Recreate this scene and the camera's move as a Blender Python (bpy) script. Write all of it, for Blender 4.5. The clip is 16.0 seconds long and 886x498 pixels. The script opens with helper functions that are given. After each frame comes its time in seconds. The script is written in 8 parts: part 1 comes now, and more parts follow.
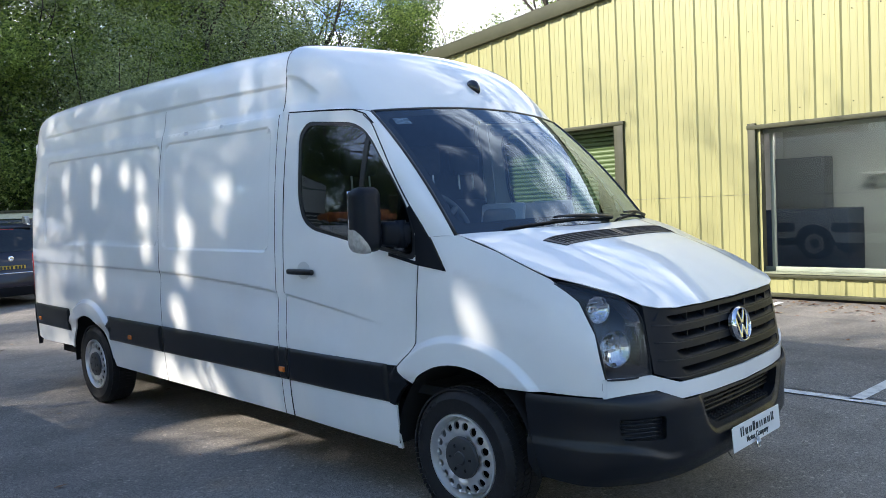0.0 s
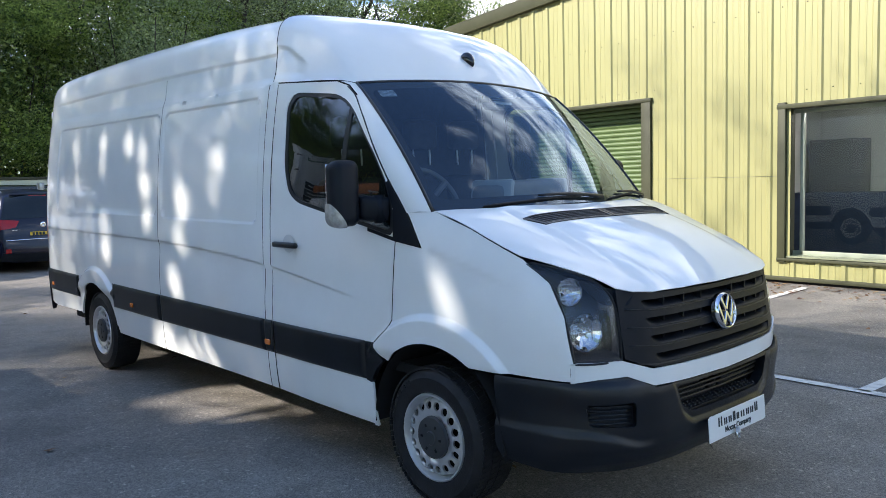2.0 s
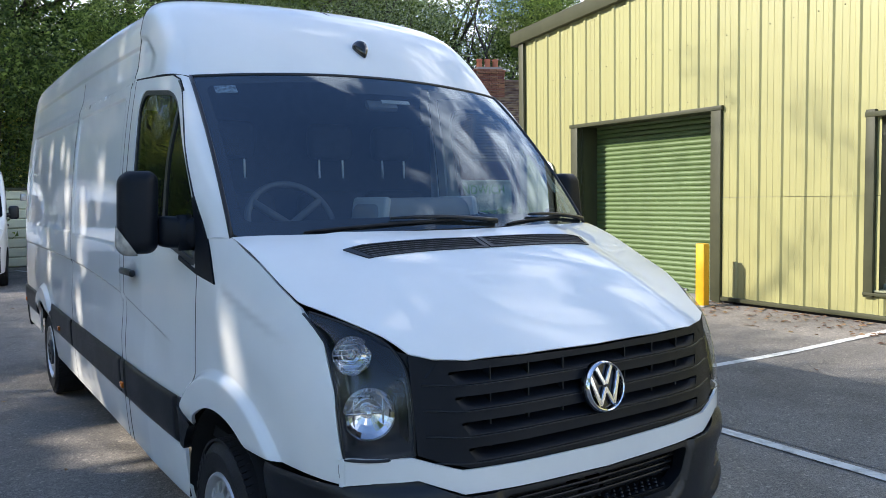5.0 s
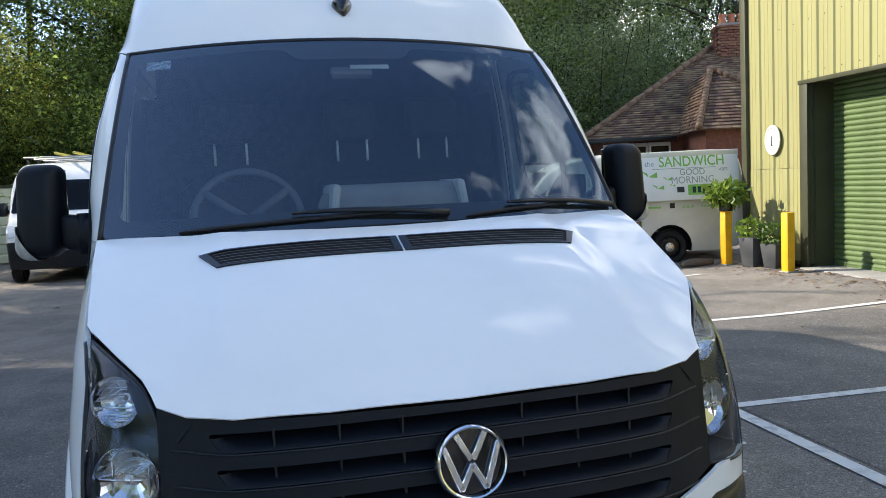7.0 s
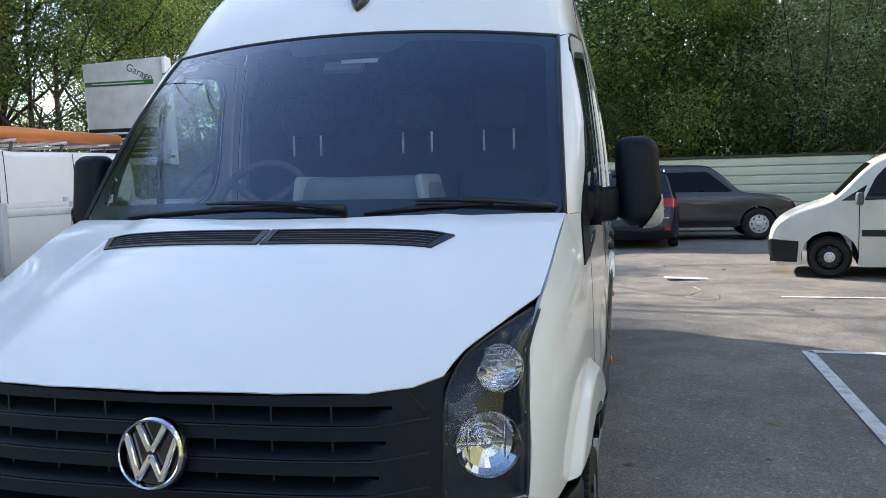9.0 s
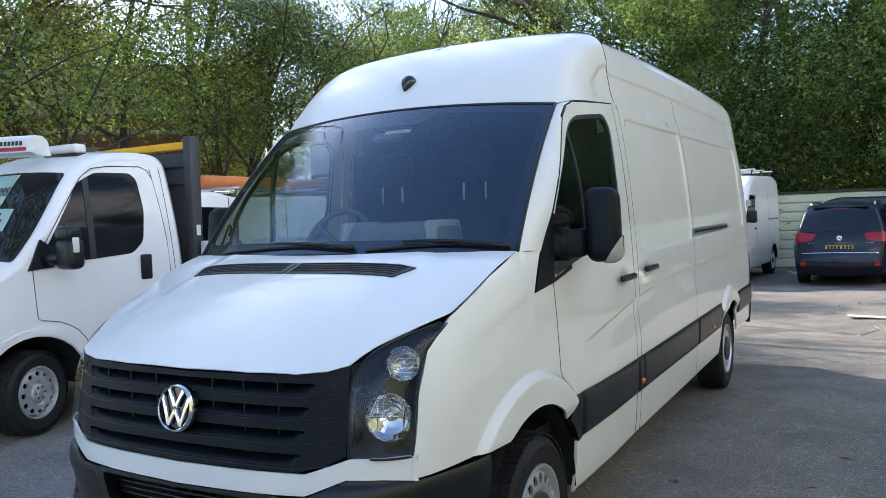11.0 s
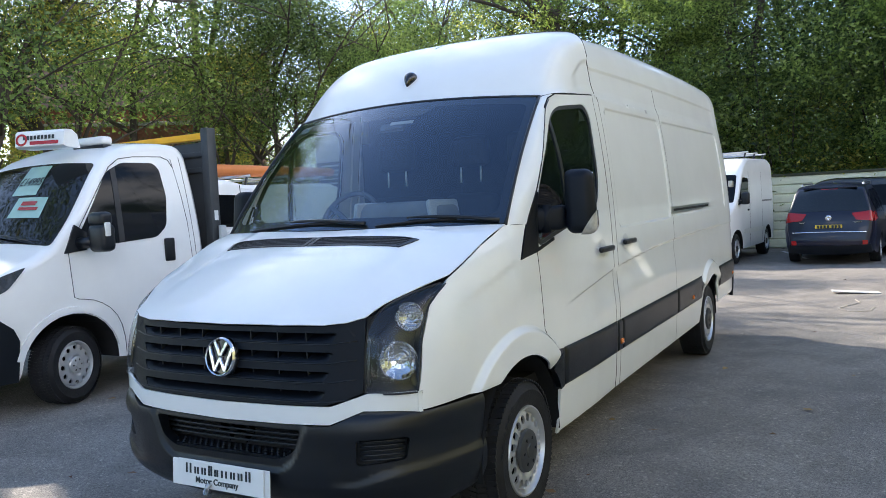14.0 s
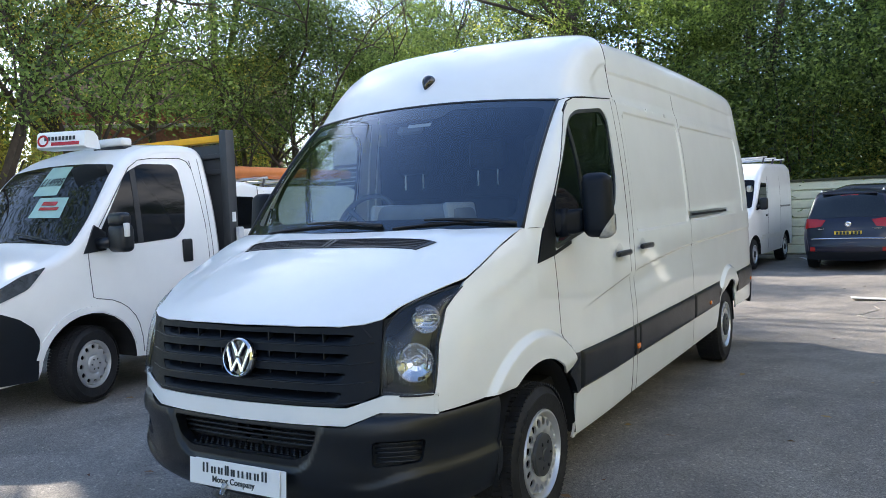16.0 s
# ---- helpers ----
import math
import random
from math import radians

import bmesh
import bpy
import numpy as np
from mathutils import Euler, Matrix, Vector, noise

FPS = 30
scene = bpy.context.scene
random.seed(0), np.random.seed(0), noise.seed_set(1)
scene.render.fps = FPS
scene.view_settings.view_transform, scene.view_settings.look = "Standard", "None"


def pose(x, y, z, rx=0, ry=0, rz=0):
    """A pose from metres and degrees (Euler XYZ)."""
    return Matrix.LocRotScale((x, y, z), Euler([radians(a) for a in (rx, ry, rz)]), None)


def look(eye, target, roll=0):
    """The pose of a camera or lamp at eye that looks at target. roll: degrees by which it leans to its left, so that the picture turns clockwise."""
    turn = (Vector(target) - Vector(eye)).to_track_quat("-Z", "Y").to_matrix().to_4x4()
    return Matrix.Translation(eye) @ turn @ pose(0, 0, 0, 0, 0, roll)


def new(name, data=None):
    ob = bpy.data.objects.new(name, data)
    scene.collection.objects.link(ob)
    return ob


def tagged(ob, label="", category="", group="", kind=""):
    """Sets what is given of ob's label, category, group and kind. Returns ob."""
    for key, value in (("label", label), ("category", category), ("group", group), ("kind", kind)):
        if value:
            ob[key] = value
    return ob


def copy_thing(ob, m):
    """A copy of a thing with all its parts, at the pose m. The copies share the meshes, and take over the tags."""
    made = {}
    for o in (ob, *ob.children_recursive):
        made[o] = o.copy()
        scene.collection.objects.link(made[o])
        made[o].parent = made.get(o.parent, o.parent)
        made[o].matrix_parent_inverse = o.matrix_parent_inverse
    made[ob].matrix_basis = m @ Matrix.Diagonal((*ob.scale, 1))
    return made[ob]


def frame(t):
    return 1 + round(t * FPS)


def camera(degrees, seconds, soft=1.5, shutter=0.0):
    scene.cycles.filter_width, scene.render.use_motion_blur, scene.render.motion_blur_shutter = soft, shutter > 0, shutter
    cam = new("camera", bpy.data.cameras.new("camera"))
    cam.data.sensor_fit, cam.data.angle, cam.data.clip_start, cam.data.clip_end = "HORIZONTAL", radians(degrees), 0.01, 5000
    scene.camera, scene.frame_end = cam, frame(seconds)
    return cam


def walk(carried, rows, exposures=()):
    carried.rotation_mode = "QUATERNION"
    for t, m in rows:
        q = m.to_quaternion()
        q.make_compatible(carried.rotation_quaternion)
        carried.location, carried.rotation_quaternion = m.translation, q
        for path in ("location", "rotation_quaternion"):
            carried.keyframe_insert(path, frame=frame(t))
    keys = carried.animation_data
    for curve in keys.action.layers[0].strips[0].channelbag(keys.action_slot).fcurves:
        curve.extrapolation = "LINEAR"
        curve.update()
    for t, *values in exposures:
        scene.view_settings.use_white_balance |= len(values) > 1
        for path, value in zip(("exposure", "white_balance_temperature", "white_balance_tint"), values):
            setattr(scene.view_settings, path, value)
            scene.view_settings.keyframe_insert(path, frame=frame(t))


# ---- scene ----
cam = camera(58.2, 16.0, soft=0.55)
PATH = [
    (0, (-3.686, -2.621, 1.565), (-2.263, -1.22, 1.455), -2.8),
    (0.5, (-3.657, -2.674, 1.564), (-2.2, -1.308, 1.449), -2.0),
    (1, (-3.604, -2.697, 1.566), (-2.167, -1.313, 1.428), -1.5),
    (1.5, (-3.549, -2.743, 1.569), (-2.159, -1.314, 1.414), -1.6),
    (2, (-3.412, -2.772, 1.557), (-2.064, -1.304, 1.388), -1.6),
    (2.5, (-3.197, -2.742, 1.559), (-1.89, -1.238, 1.395), -1.4),
    (3, (-2.968, -2.731, 1.583), (-1.692, -1.199, 1.428), -1.0),
    (3.5, (-2.711, -2.833, 1.573), (-1.463, -1.276, 1.431), -0.6),
    (4, (-2.462, -2.896, 1.568), (-1.242, -1.317, 1.437), -0.5),
    (4.2, (-2.353, -2.88, 1.562), (-1.148, -1.289, 1.435), -0.5),
    (6.3, (-0.985, -2.693, 1.546), (-0.21, -0.855, 1.393), -2.2),
    (6.5, (-0.855, -2.655, 1.548), (-0.153, -0.789, 1.392), -2.4),
    (7, (-0.468, -2.626, 1.551), (0.03, -0.696, 1.382), -2.7),
    (7.5, (-0.084, -2.573, 1.518), (0.183, -0.6, 1.335), -2.5),
    (8, (0.265, -2.543, 1.54), (0.291, -0.552, 1.351), -2.1),
    (8.2, (0.419, -2.547, 1.534), (0.352, -0.557, 1.341), -1.9),
    (10.3, (1.872, -2.628, 1.559), (0.999, -0.831, 1.467), -1.7),
    (10.5, (1.957, -2.726, 1.566), (1.043, -0.949, 1.489), -1.8),
    (11, (2.198, -2.935, 1.553), (1.225, -1.189, 1.482), -2.1),
    (11.5, (2.407, -3.109, 1.522), (1.414, -1.375, 1.433), -2.3),
    (12, (2.448, -3.32, 1.503), (1.456, -1.587, 1.395), -2.4),
    (12.5, (2.452, -3.386, 1.508), (1.468, -1.649, 1.388), -2.5),
    (13, (2.468, -3.402, 1.505), (1.493, -1.66, 1.384), -2.6),
    (13.5, (2.473, -3.407, 1.509), (1.501, -1.663, 1.395), -2.7),
    (14, (2.483, -3.41, 1.511), (1.502, -1.67, 1.408), -2.8),
    (14.5, (2.486, -3.419, 1.523), (1.493, -1.685, 1.431), -2.9),
    (15, (2.478, -3.422, 1.519), (1.472, -1.696, 1.434), -2.7),
    (15.5, (2.481, -3.422, 1.523), (1.468, -1.7, 1.436), -2.6),
    (16, (2.478, -3.417, 1.509), (1.464, -1.696, 1.416), -2.4),
]
EXPOSURES = [(0.0, 1.40, 6250, 12), (4.0, 1.38, 6200, 12), (6.5, 1.31, 6450, 12), (7.5, 1.43, 6550, 11), (10.5, 1.49, 6400, 12), (12.5, 1.62, 6350, 12), (16.0, 1.61, 6350, 12)]
walk(cam, [(t, look(eye, target, roll)) for t, eye, target, roll in PATH], EXPOSURES)

# ---- sky and sun ----
SUN_AZ, SUN_EL = math.atan2(-0.87, 0.49), radians(31)
world = bpy.data.worlds.new("sky")
scene.world = world
world.use_nodes = True
wt = world.node_tree
wt.nodes.clear()
w_out = wt.nodes.new("ShaderNodeOutputWorld")
w_bg = wt.nodes.new("ShaderNodeBackground")
w_sky = wt.nodes.new("ShaderNodeTexSky")
w_sky.sky_type = "NISHITA"
w_sky.sun_disc = False
w_sky.sun_elevation = SUN_EL
w_sky.sun_rotation = SUN_AZ
w_sky.air_density, w_sky.dust_density, w_sky.ozone_density = 1.0, 0.4, 2.5
w_tc = wt.nodes.new("ShaderNodeTexCoord")
w_map = wt.nodes.new("ShaderNodeMapping")
w_map.inputs["Scale"].default_value = (1.0, 1.0, 2.6)
w_noise = wt.nodes.new("ShaderNodeTexNoise")
w_noise.inputs["Scale"].default_value = 4.5
w_noise.inputs["Detail"].default_value = 9.0
w_noise.inputs["Roughness"].default_value = 0.58
w_noise.inputs["Distortion"].default_value = 0.4
w_ramp = wt.nodes.new("ShaderNodeValToRGB")
w_ramp.color_ramp.elements[0].position = 0.46
w_ramp.color_ramp.elements[1].position = 0.66
w_mix = wt.nodes.new("ShaderNodeMixRGB")
w_mix.inputs["Color2"].default_value = (10.8, 10.6, 10.4, 1)
wt.links.new(w_tc.outputs["Generated"], w_map.inputs["Vector"])
wt.links.new(w_map.outputs["Vector"], w_noise.inputs["Vector"])
w_xyz = wt.nodes.new("ShaderNodeSeparateXYZ")
w_lean = wt.nodes.new("ShaderNodeMath")
w_lean.operation = "MULTIPLY_ADD"
w_lean.inputs[1].default_value = 0.22
wt.links.new(w_tc.outputs["Generated"], w_xyz.inputs[0])
wt.links.new(w_xyz.outputs["X"], w_lean.inputs[0])
wt.links.new(w_noise.outputs["Fac"], w_lean.inputs[2])
w_high = wt.nodes.new("ShaderNodeMath")
w_high.operation = "MULTIPLY_ADD"
w_high.inputs[1].default_value = -0.25
wt.links.new(w_xyz.outputs["Z"], w_high.inputs[0])
wt.links.new(w_lean.outputs[0], w_high.inputs[2])
wt.links.new(w_high.outputs[0], w_ramp.inputs["Fac"])
wt.links.new(w_ramp.outputs["Color"], w_mix.inputs["Fac"])
wt.links.new(w_sky.outputs["Color"], w_mix.inputs["Color1"])
wt.links.new(w_mix.outputs["Color"], w_bg.inputs["Color"])
w_bg.inputs["Strength"].default_value = 0.132
wt.links.new(w_bg.outputs["Background"], w_out.inputs["Surface"])

sun_dir = Vector((math.sin(SUN_AZ) * math.cos(SUN_EL), math.cos(SUN_AZ) * math.cos(SUN_EL), math.sin(SUN_EL)))
sun_data = bpy.data.lights.new("sun", "SUN")
sun_data.energy, sun_data.angle, sun_data.color = 3.55, radians(0.53), (1.0, 0.91, 0.77)
sun = new("sun", sun_data)
sun.matrix_world = look(tuple(sun_dir * 60), (0, 0, 0))


# ---- materials ----
def material(name, color=(0.8, 0.8, 0.8), rough=0.5, metal=0.0, coat=0.0, vary=0.0, scale=6.0, bump=0.0, bump_scale=60.0,
             color2=None, stops=(0.35, 0.65), per_piece=0.0, per_island=0.0, spec=0.5, stretch=(1, 1, 1), rough_vary=0.0):
    """A principled surface with two scales of noise in colour, gloss and relief."""
    m = bpy.data.materials.new(name)
    m.use_nodes = True
    nt = m.node_tree
    b = nt.nodes["Principled BSDF"]
    b.inputs["Roughness"].default_value = rough
    b.inputs["Metallic"].default_value = metal
    b.inputs["Coat Weight"].default_value = coat
    b.inputs["Coat Roughness"].default_value = 0.03
    b.inputs["Specular IOR Level"].default_value = spec
    c2 = color2 or tuple(v * (1 - vary) for v in color)
    tc = nt.nodes.new("ShaderNodeTexCoord")
    mp = nt.nodes.new("ShaderNodeMapping")
    mp.inputs["Scale"].default_value = stretch
    nt.links.new(tc.outputs["Object"], mp.inputs["Vector"])
    out = None
    if vary or color2:
        n1 = nt.nodes.new("ShaderNodeTexNoise")
        n1.inputs["Scale"].default_value = scale
        n1.inputs["Detail"].default_value = 8
        n1.inputs["Roughness"].default_value = 0.6
        nt.links.new(mp.outputs["Vector"], n1.inputs["Vector"])
        r = nt.nodes.new("ShaderNodeValToRGB")
        r.color_ramp.elements[0].position, r.color_ramp.elements[1].position = stops
        r.color_ramp.elements[0].color, r.color_ramp.elements[1].color = (*color, 1), (*c2, 1)
        nt.links.new(n1.outputs["Fac"], r.inputs["Fac"])
        out = r.outputs["Color"]
        if rough_vary:
            mr = nt.nodes.new("ShaderNodeMapRange")
            mr.inputs["To Min"].default_value, mr.inputs["To Max"].default_value = rough - rough_vary, rough + rough_vary
            nt.links.new(n1.outputs["Fac"], mr.inputs["Value"])
            nt.links.new(mr.outputs["Result"], b.inputs["Roughness"])
    else:
        rgb = nt.nodes.new("ShaderNodeRGB")
        rgb.outputs[0].default_value = (*color, 1)
        out = rgb.outputs[0]
    for amount, node, socket in ((per_piece, "ShaderNodeObjectInfo", "Random"), (per_island, "ShaderNodeNewGeometry", "Random Per Island")):
        if amount:
            src = nt.nodes.new(node)
            hs = nt.nodes.new("ShaderNodeHueSaturation")
            mr = nt.nodes.new("ShaderNodeMapRange")
            mr.inputs["To Min"].default_value, mr.inputs["To Max"].default_value = 1 - amount, 1 + amount
            nt.links.new(src.outputs[socket], mr.inputs["Value"])
            nt.links.new(mr.outputs["Result"], hs.inputs["Value"])
            mh = nt.nodes.new("ShaderNodeMapRange")
            mh.inputs["To Min"].default_value, mh.inputs["To Max"].default_value = 0.5 - amount * 0.05, 0.5 + amount * 0.05
            nt.links.new(src.outputs[socket], mh.inputs["Value"])
            nt.links.new(mh.outputs["Result"], hs.inputs["Hue"])
            nt.links.new(out, hs.inputs["Color"])
            out = hs.outputs["Color"]
    nt.links.new(out, b.inputs["Base Color"])
    if bump:
        n2 = nt.nodes.new("ShaderNodeTexNoise")
        n2.inputs["Scale"].default_value = bump_scale
        n2.inputs["Detail"].default_value = 6
        nt.links.new(mp.outputs["Vector"], n2.inputs["Vector"])
        bp = nt.nodes.new("ShaderNodeBump")
        bp.inputs["Strength"].default_value = bump
        bp.inputs["Distance"].default_value = 0.01
        nt.links.new(n2.outputs["Fac"], bp.inputs["Height"])
        nt.links.new(bp.outputs["Normal"], b.inputs["Normal"])
    return m


def glass(name, tint, ior=1.52, rough=0.0, sheen=(0.84, 0.91, 1.0)):
    """Thin clear pane: tinted see-through with mirror gloss by Fresnel."""
    m = bpy.data.materials.new(name)
    m.use_nodes = True
    nt = m.node_tree
    nt.nodes.clear()
    o = nt.nodes.new("ShaderNodeOutputMaterial")
    mix = nt.nodes.new("ShaderNodeMixShader")
    lw = nt.nodes.new("ShaderNodeLayerWeight")
    lw.inputs["Blend"].default_value = 0.5
    pw = nt.nodes.new("ShaderNodeMath")
    pw.operation = "POWER"
    pw.inputs[1].default_value = 5.0
    fr = nt.nodes.new("ShaderNodeMath")
    fr.operation = "MULTIPLY_ADD"
    f0 = 2 * ((ior - 1) / (ior + 1)) ** 2
    fr.inputs[1].default_value, fr.inputs[2].default_value = 1 - f0, f0
    nt.links.new(lw.outputs["Facing"], pw.inputs[0])
    nt.links.new(pw.outputs[0], fr.inputs[0])
    tr = nt.nodes.new("ShaderNodeBsdfTransparent")
    tr.inputs["Color"].default_value = (*tint, 1)
    gl = nt.nodes.new("ShaderNodeBsdfGlossy")
    gl.inputs["Roughness"].default_value = rough
    gl.inputs["Color"].default_value = (*sheen, 1)
    nt.links.new(fr.outputs[0], mix.inputs[0])
    nt.links.new(tr.outputs[0], mix.inputs[1])
    nt.links.new(gl.outputs[0], mix.inputs[2])
    nt.links.new(mix.outputs[0], o.inputs["Surface"])
    return m


def leafy(name, dark, light, trans=0.35, sheen=0.030):
    """Leaf: diffuse and translucent, each leaf of its own shade."""
    m = bpy.data.materials.new(name)
    m.use_nodes = True
    nt = m.node_tree
    nt.nodes.clear()
    o = nt.nodes.new("ShaderNodeOutputMaterial")
    geo = nt.nodes.new("ShaderNodeNewGeometry")
    oi = nt.nodes.new("ShaderNodeObjectInfo")
    r = nt.nodes.new("ShaderNodeValToRGB")
    r.color_ramp.elements[0].color, r.color_ramp.elements[1].color = (*dark, 1), (*light, 1)
    hs = nt.nodes.new("ShaderNodeHueSaturation")
    mr = nt.nodes.new("ShaderNodeMapRange")
    mr.inputs["To Min"].default_value, mr.inputs["To Max"].default_value = 0.72, 1.25
    nt.links.new(oi.outputs["Random"], mr.inputs["Value"])
    nt.links.new(mr.outputs["Result"], hs.inputs["Value"])
    nt.links.new(geo.outputs["Random Per Island"], r.inputs["Fac"])
    nt.links.new(r.outputs["Color"], hs.inputs["Color"])
    d = nt.nodes.new("ShaderNodeBsdfDiffuse")
    t = nt.nodes.new("ShaderNodeBsdfTranslucent")
    g = nt.nodes.new("ShaderNodeBsdfGlossy")
    g.inputs["Roughness"].default_value = 0.45
    m1, m2 = nt.nodes.new("ShaderNodeMixShader"), nt.nodes.new("ShaderNodeMixShader")
    m1.inputs[0].default_value, m2.inputs[0].default_value = trans, sheen
    nt.links.new(hs.outputs["Color"], d.inputs["Color"])
    nt.links.new(hs.outputs["Color"], t.inputs["Color"])
    nt.links.new(d.outputs[0], m1.inputs[1])
    nt.links.new(t.outputs[0], m1.inputs[2])
    nt.links.new(m1.outputs[0], m2.inputs[1])
    nt.links.new(g.outputs[0], m2.inputs[2])
    nt.links.new(m2.outputs[0], o.inputs["Surface"])
    return m


WHITE = material("white_paint", (0.85, 0.86, 0.85), 0.6, spec=0.15, coat=0.9, vary=0.05, scale=2.2, rough_vary=0.05)
WHITE_DULL = material("old_white_paint", (0.74, 0.74, 0.70), 0.55, spec=0.2, coat=0.5, vary=0.12, scale=3.0, rough_vary=0.08)
PLASTIC = material("black_trim_plastic", (0.0068, 0.0094, 0.0138), 0.33, spec=0.46, vary=0.35, scale=5.0, bump=0.12, bump_scale=420, rough_vary=0.08)
MATTE = material("matte_black_plastic", (0.0056, 0.0082, 0.0138), 0.46, spec=0.21, vary=0.3, scale=5.0, bump=0.12, bump_scale=420)
GLOSSBLACK = material("gloss_black", (0.008, 0.008, 0.010), 0.06, coat=0.6)
RUBBER = material("tyre_rubber", (0.020, 0.020, 0.022), 0.62, spec=0.30, vary=0.4, scale=14, bump=0.2, bump_scale=90)
# near-black that mostly stands in for shade in gaps and cavities
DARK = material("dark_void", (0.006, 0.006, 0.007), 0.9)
STEEL = material("silver_wheel_paint", (0.72, 0.72, 0.72), 0.31, metal=0.72, vary=0.06, scale=6, rough_vary=0.04)
HUBGREY = material("grey_hub_plastic", (0.045, 0.047, 0.050), 0.42, vary=0.2, scale=12)
CHROME = material("chrome", (0.80, 0.81, 0.84), 0.10, metal=1.0)
ALU = material("brushed_aluminium", (0.55, 0.56, 0.57), 0.3, metal=1.0, vary=0.15, scale=30)
GLASS = glass("windscreen_glass", (0.72, 0.79, 0.79), 1.62, 0.0, (0.70, 0.84, 1.0))
DOORGLASS = glass("door_glass", (0.30, 0.37, 0.35), 1.52)
LENS = glass("lamp_lens", (0.88, 0.90, 0.92), 1.36)
TINT = material("tinted_glass", (0.005, 0.006, 0.008), 0.03, spec=0.18)
AMBER = material("amber_lens", (0.75, 0.20, 0.03), 0.2, coat=0.6)
RED = material("red_lens", (0.36, 0.008, 0.010), 0.22, coat=0.25)
CLEAR = material("clear_lens", (0.72, 0.72, 0.70), 0.15, coat=0.8)
SEAT = material("dark_seat_cloth", (0.035, 0.038, 0.044), 0.9, vary=0.3, scale=40)
DASH = material("grey_dashboard", (0.10, 0.106, 0.118), 0.6, vary=0.2, scale=10)
PLATE_WHITE = material("white_sign_plastic", (0.80, 0.82, 0.82), 0.3, vary=0.04)
INK = material("dark_ink", (0.02, 0.03, 0.035), 0.6)


# ---- building helpers ----
from mathutils.geometry import delaunay_2d_cdt


def smooth(x, a, b):
    t = np.clip((x - a) / (b - a), 0, 1)
    return t * t * (3 - 2 * t)


def pchip(xs, ys):
    """A monotone cubic through the knots; level outside them."""
    xs, ys = np.array(xs, float), np.array(ys, float)
    h, d = np.diff(xs), np.diff(ys) / np.diff(xs)
    m = np.zeros(len(xs))
    for i in range(1, len(xs) - 1):
        if d[i - 1] * d[i] > 0:
            w1, w2 = 2 * h[i] + h[i - 1], h[i] + 2 * h[i - 1]
            m[i] = (w1 + w2) / (w1 / d[i - 1] + w2 / d[i])
    m[0], m[-1] = d[0], d[-1]

    def f(x):
        x = np.clip(np.asarray(x, float), xs[0], xs[-1])
        i = np.clip(np.searchsorted(xs, x) - 1, 0, len(h) - 1)
        t = (x - xs[i]) / h[i]
        return ((2 * t**3 - 3 * t**2 + 1) * ys[i] + (t**3 - 2 * t**2 + t) * h[i] * m[i]
                + (-2 * t**3 + 3 * t**2) * ys[i + 1] + (t**3 - t**2) * h[i] * m[i + 1])
    return f


def put(name, verts, faces, mat, parent=None, label="", flat=False, normals=None):
    """One mesh object from lists, under its thing."""
    me = bpy.data.meshes.new(name)
    me.from_pydata([tuple(v) for v in verts], [], [tuple(int(i) for i in f) for f in faces])
    me.update()
    if not flat:
        me.polygons.foreach_set("use_smooth", [True] * len(me.polygons))
    if normals is not None:
        me.normals_split_custom_set_from_vertices([tuple(n) for n in normals])
    for one in (mat if isinstance(mat, (list, tuple)) else [mat]):
        me.materials.append(one)
    ob = new(name, me)
    if parent:
        ob.parent = parent
    if label:
        ob["label"] = label
    return ob


def part(name, bm, mat, parent=None, label="", soft=35):
    """Links a bmesh as one mesh object; edges flatter than soft degrees are shaded round."""
    bmesh.ops.recalc_face_normals(bm, faces=bm.faces)
    me = bpy.data.meshes.new(name)
    bm.to_mesh(me)
    bm.free()
    if soft:
        me.polygons.foreach_set("use_smooth", [True] * len(me.polygons))
        me.set_sharp_from_angle(angle=radians(soft))
    for one in (mat if isinstance(mat, (list, tuple)) else [mat]):
        me.materials.append(one)
    ob = new(name, me)
    if parent:
        ob.parent = parent
    if label:
        ob["label"] = label
    return ob


def thing(name, label, category, at=(0, 0, 0), turn=0, group="", kind=""):
    ob = new(name)
    ob.matrix_basis = pose(*at, 0, 0, turn)
    return tagged(ob, label, category, group, kind)


def box(bm, c, s, bevel=0.0, seg=2, m=None):
    """A box of size s round c, with rounded edges, in the given bmesh."""
    made = bmesh.ops.create_cube(bm, size=1)["verts"]
    bmesh.ops.scale(bm, vec=s, verts=made)
    if bevel:
        edges = list({e for v in made for e in v.link_edges})
        r = bmesh.ops.bevel(bm, geom=edges, offset=min(bevel, min(s) * 0.49), segments=seg, profile=0.5, affect="EDGES")
        made = list({v for f in r["faces"] for v in f.verts} | {v for v in made if v.is_valid})
    bmesh.ops.transform(bm, matrix=Matrix.Translation(c) @ (m or Matrix()), verts=made)
    return made


def one_box(name, c, s, mat, parent=None, bevel=0.0, label="", m=None, seg=2):
    bm = bmesh.new()
    box(bm, c, s, bevel, seg, m)
    return part(name, bm, mat, parent, label)


